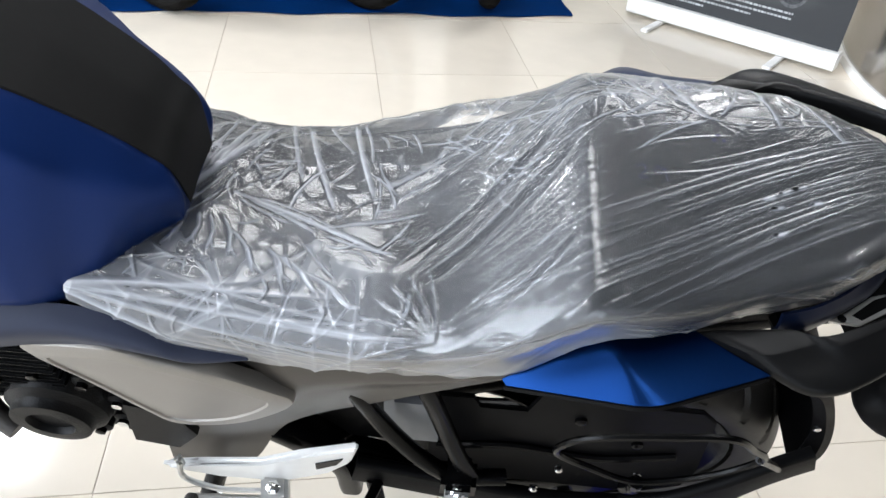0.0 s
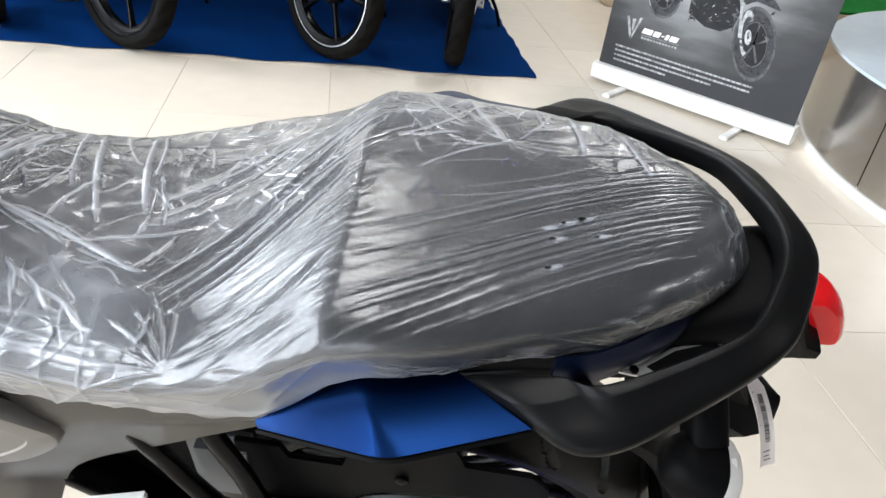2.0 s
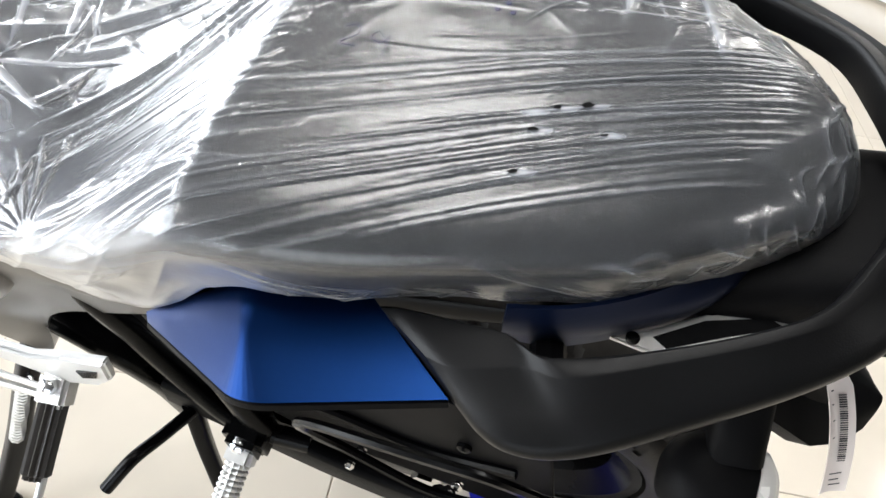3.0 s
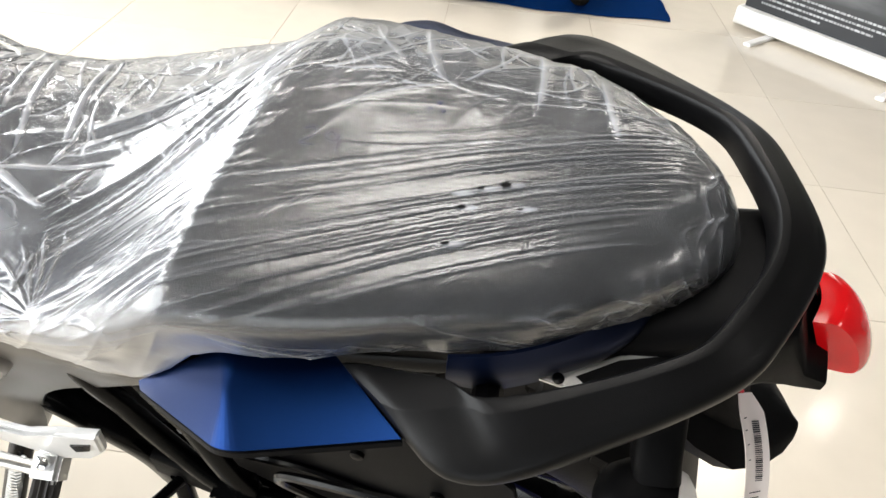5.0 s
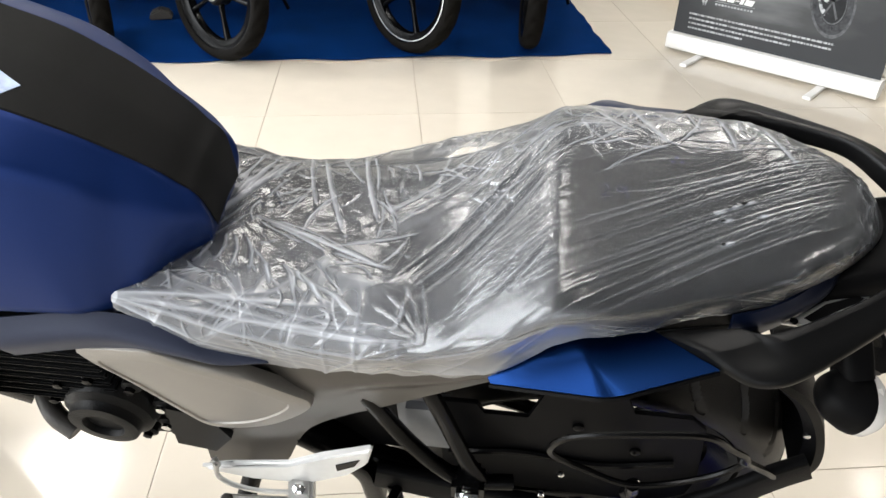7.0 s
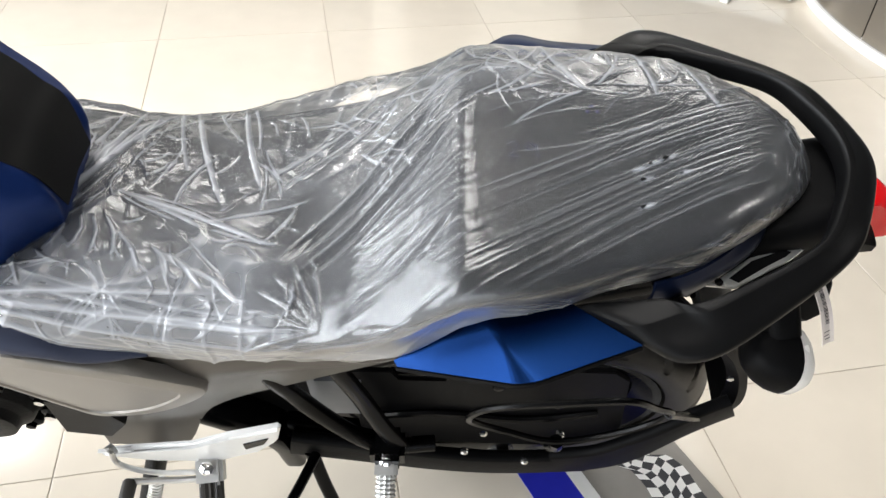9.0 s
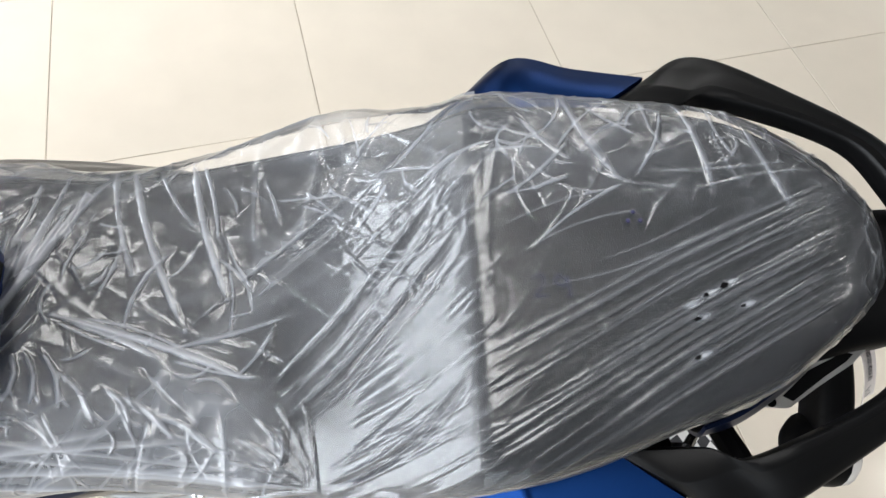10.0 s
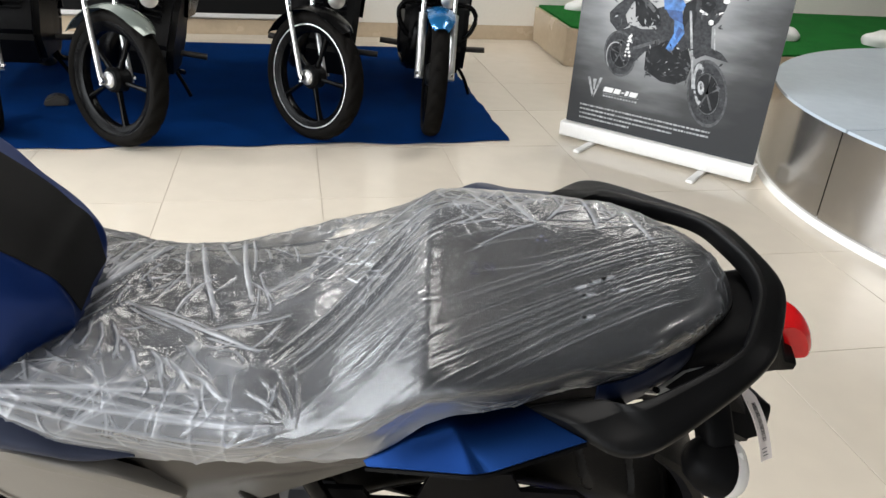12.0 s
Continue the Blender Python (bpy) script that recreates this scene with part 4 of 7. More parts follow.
def running_gear():
    wheel(bike, Matrix.Translation(AXLE) @ WHEEL_TILT, 0.310, 0.142, 0.226, 10, GLOSS_BLACK, 44)
    part("sprocket", turned([(0.03, 0), (0.105, 0), (0.105, 0.006), (0.03, 0.008)], 40, Matrix.Translation((AXLE.x, AXLE.y - 0.088, AXLE.z)) @ pose(0, 0, 0, 90, 0, 0)), GLOSS_BLACK, bike)
    # swing arm and chain case
    for s in (-1, 1):
        part("swing_arm", sweep(bmesh.new(), smooth_path([(-0.03, 0.04 + s * 0.085, 0.38), (0.10, 0.05 + s * 0.10, 0.345), (0.22, 0.065 + s * 0.108, 0.31), (0.35, 0.08 + s * 0.106, 0.278)], 5), box_profile(0.030, 0.062, 0.010)), GLOSS_BLACK, bike)
        part("axle_nut", turned([(0.018, 0), (0.018, 0.012), (0.010, 0.016)], 6, Matrix.Translation((AXLE.x, AXLE.y + s * 0.122, AXLE.z)) @ pose(0, 0, 0, -s * 90, 0, 0)), CHROME, bike)
    part("chain_case", sweep(bmesh.new(), smooth_path([(0.04, -0.114, 0.478), (0.14, -0.118, 0.462), (0.22, -0.120, 0.445), (0.30, -0.120, 0.438), (0.40, -0.116, 0.442)], 5), box_profile(0.016, 0.056, 0.006)), PLASTIC, bike, "black chain case")
    # tyre hugger: an upright shell behind the wheel, open towards the tyre
    outer = smooth_path([(0.462, 0, 0.735), (0.503, 0, 0.700), (0.540, 0, 0.630), (0.560, 0, 0.556), (0.548, 0, 0.505)], 5)
    inner = smooth_path([(0.458, 0, 0.722), (0.491, 0, 0.682), (0.520, 0, 0.618), (0.532, 0, 0.556), (0.530, 0, 0.516)], 5)
    rows = []
    for o, q in zip(outer, inner):
        row = [(q, -0.078), (q.lerp(o, 0.5), -0.086), (q.lerp(o, 0.9), -0.082)] + [(o, y) for y in np.linspace(-0.068, 0.068, 7)] + [(q.lerp(o, 0.9), 0.082), (q.lerp(o, 0.5), 0.086), (q, 0.080)]
        rows.append([Vector((p.x, y, p.z)) for p, y in row])
    hug = part("tyre_hugger", shell(rows, 0.004), PLASTIC, bike, "black tyre hugger behind the rear wheel")
    for z in (0.64,):
        part("bolt", turned([(0.004, 0), (0.004, 0.003), (0.002, 0.004)], 8, Matrix.Translation((0.53 - (z - 0.60) * 0.4, -0.087, z)) @ pose(0, 0, 0, 90, 0, 0)), CHROME, hug)
    part("hugger_arm", sweep(bmesh.new(), smooth_path([(0.36, -0.120, 0.448), (0.415, -0.120, 0.474), (0.455, -0.116, 0.522), (0.500, -0.104, 0.562), (0.535, -0.094, 0.580)], 6), box_profile(0.014, 0.062, 0.006)), PLASTIC, bike, "black hugger arm")
    # inner rear mudguard over the tyre
    rows = []
    for i in range(17):
        a = radians(96 + 44 * i / 16)
        rows.append([AXLE + Vector((0.355 * math.cos(a), -0.03 + f * 0.075, 0.355 * math.sin(a) + 0.03)) for f in np.linspace(-1, 1, 5)])
    part("inner_mudguard", shell(rows, 0.004), PLASTIC, bike)
    # subframe and footrest tubes
    for s in (-1, 1):
        part("frame_tube", tube([(0.03, s * 0.100, 0.715), (0.057, s * 0.118, 0.672), (0.10, s * 0.128, 0.595), (0.150, s * 0.136, 0.545), (0.21, s * 0.130, 0.535)], 0.0095), GLOSS_BLACK, bike)
        part("frame_tube", tube([(0.10, s * 0.100, 0.730), (0.125, s * 0.118, 0.680), (0.155, s * 0.132, 0.59), (0.172, s * 0.136, 0.55)], 0.0095), GLOSS_BLACK, bike)
        part("frame_tube", tube([(-0.16, s * 0.07, 0.70), (0.05, s * 0.085, 0.735), (0.25, s * 0.085, 0.785), (0.48, s * 0.045, 0.815)], 0.013), GLOSS_BLACK, bike)
        part("frame_spar", sweep(bmesh.new(), smooth_path([(-0.16, s * 0.09, 0.66), (-0.05, s * 0.095, 0.58), (0.02, s * 0.09, 0.48), (0.03, s * 0.085, 0.38)], 5), box_profile(0.028, 0.06, 0.008), (0, 1, 0)), GLOSS_BLACK, bike)
    part("shock_absorber", turned([(0.024, 0), (0.024, 0.03), (0.030, 0.035), (0.030, 0.15), (0.022, 0.16), (0.018, 0.24)], 16, Matrix.Translation((0.06, 0, 0.48)) @ pose(0, 0, 0, 0, -18, 0)), GLOSS_BLACK, bike)
    part("air_box", box(bmesh.new(), -0.07, -0.080, 0.47, 0.10, 0.080, 0.72, 0.02), PLASTIC, bike, "black air box behind the side cover")
    part("battery_cover", box(bmesh.new(), 0.074, -0.106, 0.545, 0.145, -0.084, 0.66, 0.012), surface("grey_battery_cover", (0.16, 0.165, 0.175), 0.4, 0.2, 0.1, 60, 6, 0.05), bike, "grey cover plate")
    # guard loop beside the wheel
    loop = smooth_path([(0.244, -0.150, 0.668), (0.246, -0.152, 0.698), (0.268, -0.152, 0.718), (0.33, -0.152, 0.735), (0.382, -0.150, 0.738), (0.412, -0.146, 0.708), (0.436, -0.140, 0.672), (0.402, -0.144, 0.632), (0.335, -0.148, 0.606), (0.278, -0.150, 0.640)], 6, True)
    guard = part("wheel_guard", sweep(bmesh.new(), loop, round_profile(0.0036, 8), (0, 1, 0), True), GLOSS_BLACK, bike, "black tube guard beside the rear wheel")
    part("guard_bar", tube([(0.434, -0.140, 0.672), (0.470, -0.124, 0.622), (0.50, -0.106, 0.57)], 0.0045, 8), GLOSS_BLACK, guard)
    part("guard_bar", tube([(0.335, -0.148, 0.606), (0.340, -0.142, 0.575), (0.338, -0.132, 0.545)], 0.0075, 8), GLOSS_BLACK, guard)
    for x, z in ((0.262, 0.575), (0.245, 0.51), (0.318, 0.478), (0.345, 0.575)):
        part("bolt", turned([(0.0045, 0), (0.0045, 0.005), (0.003, 0.007)], 6, Matrix.Translation((x, -0.127, z)) @ pose(0, 0, 0, 90, 0, 0)), CHROME, bike)


running_gear()


def chain_plate():
    """Added plate that stands in for the dark between chain case and wheel, cut out at its upper edge."""
    edge = [(0.12, 0.42), (0.12, 0.600), (0.165, 0.600), (0.172, 0.577), (0.226, 0.577), (0.240, 0.640), (0.330, 0.650), (0.343, 0.611), (0.408, 0.612), (0.428, 0.590), (0.450, 0.450), (0.446, 0.400), (0.400, 0.364), (0.20, 0.368)]
    ob = part("chain_plate", slab([(x, -0.066, z) for x, z in edge], (0, 0.006, 0), 0.001), PLASTIC, bike, "added dark plate filling the gaps beside the rear wheel")
    for x, z in ((0.285, 0.57), (0.36, 0.52)):
        part("bolt_head", turned([(0.007, 0), (0.007, 0.004), (0.004, 0.006)], 8, Matrix.Translation((x, -0.066, z)) @ pose(0, 0, 0, 90, 0, 0)), GLOSS_BLACK, ob)
    part("stiffener", tube([(0.13, -0.069, 0.47), (0.22, -0.070, 0.49), (0.32, -0.070, 0.475), (0.41, -0.069, 0.50)], 0.005, 8), GLOSS_BLACK, ob)


chain_plate()


def muffler():
    """Black exhaust silencer along the right side of the rear wheel."""
    can = part("muffler", tube([(0.02, 0.175, 0.330), (0.12, 0.190, 0.345), (0.36, 0.205, 0.395), (0.52, 0.212, 0.430)], 0.052, 20, 5), GLOSS_BLACK, bike, "black exhaust silencer on the far side")
    part("muffler_shield", tube([(0.10, 0.206, 0.368), (0.36, 0.222, 0.420)], 0.046, 16, 3), ENGINE, can)
    part("exhaust_pipe", tube([(-0.42, 0.05, 0.36), (-0.25, 0.11, 0.28), (-0.08, 0.15, 0.29), (0.04, 0.178, 0.335)], 0.020, 12), GLOSS_BLACK, bike)


muffler()


def front_end():
    """Front wheel, fork, lamp and bars of the machine, ahead of the tank."""
    # never in view: completes the machine and shades the floor from the shop front
    hub = Matrix.Translation((-1.02, 0.075, 0.285)) @ WHEEL_TILT
    wheel(bike, hub, 0.300, 0.105, 0.226, 10, GLOSS_BLACK, 40)
    for s in (-1, 1):
        part("fork_leg", tube([(-1.02, 0.075 + s * 0.095, 0.285), (-0.90, 0.03 + s * 0.095, 0.62), (-0.78, s * 0.095, 1.00)], 0.024, 12), GLOSS_BLACK, bike)
        part("handlebar", tube([(-0.76, s * 0.04, 1.03), (-0.74, s * 0.18, 1.06), (-0.66, s * 0.36, 1.07)], 0.012, 10), GLOSS_BLACK, bike)
    rows = []
    for x, w, zt, zb in ((-0.78, 0.09, 1.02, 0.80), (-0.88, 0.11, 1.00, 0.78), (-0.97, 0.08, 0.93, 0.80)):
        rows.append([Vector((x, 2 * w * a, (zt + zb) / 2 + (zt - zb) * b)) for a, b in box_profile(1, 1, 0.3, 4)])
    bm = bmesh.new()
    grid(bm, rows, ring=True, caps=True)
    part("headlight", bm, PLASTIC, bike, "black headlight nacelle")
    part("radiator_shroud", slab([(-0.78, -0.13, 0.86), (-0.42, -0.14, 0.80), (-0.40, -0.14, 0.60), (-0.62, -0.12, 0.42), (-0.70, -0.12, 0.60)], (0, 0.27, 0), 0.02), PLASTIC, bike, "black radiator shroud")


front_end()


def footrest(p, q, r, grip, parent, ribs, ridged):
    """A footrest from p to q: clevis, shank and grip."""
    p, q = Vector(p), Vector(q)
    d = (q - p).normalized()
    rot = d.to_track_quat("Z", "Y").to_matrix().to_4x4()
    m = Matrix.Translation(p) @ rot
    ln = (q - p).length
    top = part("footrest", box(bmesh.new(), -r * 1.1, -r * 0.9, -0.022, r * 1.1, r * 0.9, 0.010, 0.004), ALU, parent, "folding footrest")
    top.data.transform(m)
    if ridged:
        prof = [(r * 0.55, 0.0)]
        bm = bmesh.new()
        rows = []
        for i in range(41):
            z = 0.006 + (ln - 0.006) * i / 40
            k = r * (1.0 if i < 38 else 0.8)
            rows.append([m @ Vector(((k - (0.0030 if j % 2 else 0)) * math.cos(2 * math.pi * j / 26), (k - (0.0030 if j % 2 else 0)) * math.sin(2 * math.pi * j / 26), z)) for j in range(26)])
        grid(bm, rows, ring=True, caps=True)
        part("grip", bm, grip, top, "ribbed black rubber grip")
        part("feeler", turned([(0.004, 0), (0.004, 0.02), (0.007, 0.022), (0.006, 0.03)], 10, m @ pose(r * 0.6, 0, ln - 0.004)), ALU, top)
    else:
        rows = []
        for i in range(61):
            z = 0.006 + (ln - 0.006) * i / 60
            rows.append([m @ Vector(((r - (0.0022 if (j % 2 and i % 3) or not i % 3 else 0)) * math.cos(2 * math.pi * j / 24), (r - (0.0022 if (j % 2 and i % 3) or not i % 3 else 0)) * math.sin(2 * math.pi * j / 24), z)) for j in range(24)])
        bm = bmesh.new()
        grid(bm, rows, ring=True, caps=True)
        part("grip", bm, grip, top, "knurled aluminium grip")
    part("bolt", turned([(0.008, 0), (0.008, 0.006), (0.005, 0.008)], 6, m @ pose(0, r * 1.0, -0.010, -90, 0, 0)), CHROME, top)
    return top


def controls():
    # heel plate
    heel = [(-0.165, 0.530), (-0.120, 0.543), (-0.050, 0.558), (-0.005, 0.594), (0.056, 0.632), (0.046, 0.590), (0.022, 0.556), (-0.030, 0.518), (-0.10, 0.514)]
    bm = slab([(x, -0.152, z) for x, z in heel], (0, 0.010, 0), 0.003)
    hp = part("heel_plate", bm, WHITE_METAL, bike, "pale aluminium footrest hanger and heel plate")
    part("slot", slab([(0.010, -0.1535, 0.585), (0.040, -0.1535, 0.606), (0.032, -0.1535, 0.588), (0.010, -0.1535, 0.570)], (0, 0.002, 0)), GLOSS_BLACK, hp)
    footrest((-0.038, -0.166, 0.512), (-0.028, -0.236, 0.481), 0.0135, RUBBER, bike, 12, True)
    footrest((0.158, -0.160, 0.534), (0.158, -0.256, 0.500), 0.0115, ALU, bike, 12, False)
    part("footrest_lug", box(bmesh.new(), 0.140, -0.158, 0.522, 0.178, -0.120, 0.562, 0.006), GLOSS_BLACK, bike)
    # gear lever with linkage
    lever = part("gear_lever", tube([(-0.030, -0.165, 0.500), (-0.08, -0.168, 0.498), (-0.130, -0.172, 0.502)], 0.0040, 8), ALU, bike, "silver gear lever with a rubber toe piece")
    part("link_rod", tube([(-0.137, -0.155, 0.556), (-0.136, -0.160, 0.526), (-0.10, -0.164, 0.512), (-0.05, -0.162, 0.512)], 0.0032, 8), ALU, lever)
    part("toe_rubber", turned([(0.006, 0), (0.008, 0.003), (0.008, 0.034), (0.006, 0.037)], 14, Matrix.Translation((-0.130, -0.170, 0.502)) @ pose(0, 0, 0, 90, 0, 0)), RUBBER, lever)
    part("link_end", box(bmesh.new(), -0.141, -0.158, 0.545, -0.133, -0.148, 0.566, 0.003), ALU, lever)
    # side stand down to the floor, with its spring
    foot_v = math.tan(radians(LEAN)) * 0.248
    stand = part("side_stand", sweep(bmesh.new(), smooth_path([(-0.140, -0.070, 0.400), (-0.158, -0.105, 0.345), (-0.200, -0.168, 0.215), (-0.245, -0.245, foot_v + 0.012)], 6), box_profile(0.022, 0.026, 0.007)), GLOSS_BLACK, bike, "black side stand")
    part("foot_pad", turned([(0.030, 0), (0.032, 0.004), (0.030, 0.009), (0.012, 0.016)], 16, pose(-0.247, -0.248, foot_v + 0.001, -LEAN, 0, 0)), GLOSS_BLACK, stand)
    coil = [Vector((-0.150 - 0.034 * i / 160, -0.118 - 0.050 * i / 160, 0.350 - 0.105 * i / 160)) + Vector((0.009 * math.cos(i * 0.8), 0.007 * math.sin(i * 0.8), 0)) for i in range(161)]
    part("spring", sweep(bmesh.new(), coil, round_profile(0.0018, 5)), ALU, stand)
    # centre stand with its foot lever
    for s in (-1, 1):
        part("centre_stand", sweep(bmesh.new(), smooth_path([(0.05, s * 0.08, 0.37), (0.07, s * 0.115, 0.28), (0.10, s * 0.15, 0.19), (0.15, s * 0.165, 0.175)], 5), box_profile(0.018, 0.024, 0.006)), GLOSS_BLACK, bike)
    part("stand_lever", tube([(0.069, -0.125, 0.465), (0.058, -0.160, 0.476), (0.048, -0.189, 0.484), (0.033, -0.220, 0.470)], 0.0065, 10), GLOSS_BLACK, bike)


controls()


def engine():
    m = Matrix.Translation((-0.250, -0.105, 0.622)) @ pose(0, 0, 0, 90, 0, 0)
    case = part("crankcase", slab([(-0.34, -0.100, 0.60), (-0.30, -0.100, 0.70), (-0.20, -0.100, 0.72), (-0.12, -0.100, 0.66), (-0.10, -0.100, 0.58), (-0.13, -0.100, 0.50), (-0.30, -0.100, 0.49)], (0, 0.20, 0), 0.012), ENGINE, bike, "dark cast engine crankcase")
    part("clutch_cover", turned([(0.064, 0), (0.064, 0.010), (0.0635, 0.0105), (0.053, 0.012), (0.0525, 0.0125), (0.050, 0.030), (0.0495, 0.0305), (0.042, 0.036), (0.0415, 0.0365), (0.039, 0.046), (0.0385, 0.0462), (0.024, 0.047), (0.0235, 0.0465), (0.021, 0.040), (0.001, 0.040)], 40, m), ENGINE, case, "round dark engine cover")
    for k in range(9):
        a = 2 * math.pi * k / 9 + 0.2
        p = Vector((-0.250 + 0.064 * math.cos(a), -0.110, 0.622 + 0.064 * math.sin(a)))
        part("boss", turned([(0.011, 0), (0.011, 0.016), (0.008, 0.018)], 12, Matrix.Translation(p) @ pose(0, 0, 0, 90, 0, 0)), ENGINE, case)
        part("bolt", turned([(0.006, 0), (0.006, 0.005), (0.003, 0.006)], 6, Matrix.Translation(p + Vector((0, -0.018, 0))) @ pose(0, 0, 0, 90, 0, 0)), CHROME if k in (0, 8) else GLOSS_BLACK, case)
    part("sprocket_cover", slab([(-0.185, -0.135, 0.66), (-0.125, -0.135, 0.645), (-0.105, -0.135, 0.585), (-0.14, -0.135, 0.535), (-0.20, -0.135, 0.55)], (0, 0.03, 0), 0.010), ENGINE, case)
    barrel = part("cylinder_barrel", box(bmesh.new(), -0.38, -0.08, 0.62, -0.24, 0.08, 0.80, 0.012), ENGINE, bike, "finned black cylinder barrel")
    for k in range(8):
        z = 0.640 + 0.014 * k
        part("fin", box(bmesh.new(), -0.40, -0.132, z, -0.225, 0.112, z + 0.005, 0.002), ENGINE, barrel)
    part("engine_hose", tube([(-0.36, -0.09, 0.62), (-0.33, -0.13, 0.60), (-0.30, -0.145, 0.585)], 0.012), RUBBER, bike)
    part("foot_frame", sweep(bmesh.new(), smooth_path([(-0.50, -0.10, 0.70), (-0.42, -0.11, 0.64), (-0.36, -0.11, 0.60)], 4), box_profile(0.02, 0.03, 0.006)), GLOSS_BLACK, bike)


engine()


LOWER = {"tank_shroud", "side_cover", "chain_case", "tyre_hugger", "hugger_arm", "frame_tube", "frame_spar", "air_box", "battery_cover", "wheel_guard", "guard_bar", "bolt", "heel_plate", "slot", "footrest", "grip",
         "feeler", "footrest_lug", "gear_lever", "link_rod", "toe_rubber", "link_end", "stand_lever", "crankcase", "clutch_cover", "boss", "sprocket_cover", "cylinder_barrel", "fin", "engine_hose", "foot_frame"}


def hang_lower_works():
    """The machine's lower works stand a tenth larger and hang to its right of the seat's plane."""
    for ob in bike.children_recursive:
        if ob.name.split(".")[0] in LOWER and ob.parent.name.split(".")[0] != "grab_rail":
            for v in ob.data.vertices:
                k = min(1.0, max(0.0, (0.80 - v.co.z) / 0.15))
                v.co += k * Vector((0.10 * v.co.x - 0.016, 0.10 * v.co.y + 0.0477, 0.10 * v.co.z - 0.136))


hang_lower_works()


def hang_tag():
    t = empty("price_tag", BIKE_M, "pale paper tag hanging from the tail by a red thread", "tag")
    top, low = Vector((0.559, -0.018, 0.764)), Vector((0.579, -0.078, 0.722))
    way = (low - top).normalized()
    across = Vector((0.80, 0.50, -0.34)).normalized()
    out = way.cross(across).normalized() * -1.0
    out = out if out.z > 0 else -out

    def spot(f, g):
        return top.lerp(low, f) + across * g + out * (0.006 * math.sin(f * 3.0) + 0.5 * g * g * 60)
    rows = [[spot(i / 12, 0.0105 * g * (1.0 if i > 1 else 0.55 + 0.25 * i)) for g in np.linspace(-1, 1, 7)] for i in range(13)]
    tag = part("paper", shell(rows, 0.0006), PAPER, t)
    rng = random.Random(5)
    for k in range(30):
        f = 0.24 + 0.52 * k / 30
        h = (0.0002 + 0.00035 * rng.random()) / (low - top).length
        bm = bmesh.new()
        bm.faces.new([bm.verts.new(spot(f + a, g) + out * 0.0012) for a, g in ((-h, 0.0), (-h, 0.0055), (h, 0.0055), (h, 0.0))])
        part("printed_bar", bm, INK, tag)
    for k, (f, g, w) in enumerate(((0.2, -0.006, 0.004), (0.30, -0.007, 0.003), (0.42, -0.0065, 0.003), (0.55, -0.0065, 0.003), (0.84, 0.0, 0.010), (0.89, 0.0, 0.008), (0.93, 0.001, 0.009))):
        bm = bmesh.new()
        bm.faces.new([bm.verts.new(spot(f + a, g + b) + out * 0.0012) for a, b in ((-0.005, -w / 2), (-0.005, w / 2), (0.005, w / 2), (0.005, -w / 2))])
        part("printed_bar", bm, INK, tag)
    part("thread", tube([(0.548, 0.004, 0.795), (0.544, -0.012, 0.788), (0.549, -0.022, 0.775), (0.557, -0.019, 0.767)], 0.0014, 6), STRING_RED, t)


hang_tag()

# ---- the polythene wrapped over the seat ----


def fold_at(X, Y, x0, y0, x1, y1, width, height, bend=0.0):
    """A crease from (x0, y0) to (x1, y1): sharp along its crest, fading at both ends."""
    dx, dy = x1 - x0, y1 - y0
    ln = math.hypot(dx, dy)
    t = ((X - x0) * dx + (Y - y0) * dy) / ln**2
    off = ((X - x0) * dy - (Y - y0) * dx) / ln - bend * np.sin(np.clip(t, 0, 1) * np.pi)
    fade = np.clip(t * 5, 0, 1) * np.clip((1 - t) * 5, 0, 1)
    q = np.where(off > 0, off / (width * 0.9), -off / (width * 1.9))
    return height * fade * np.clip(1 - q, 0, 1)**1.5


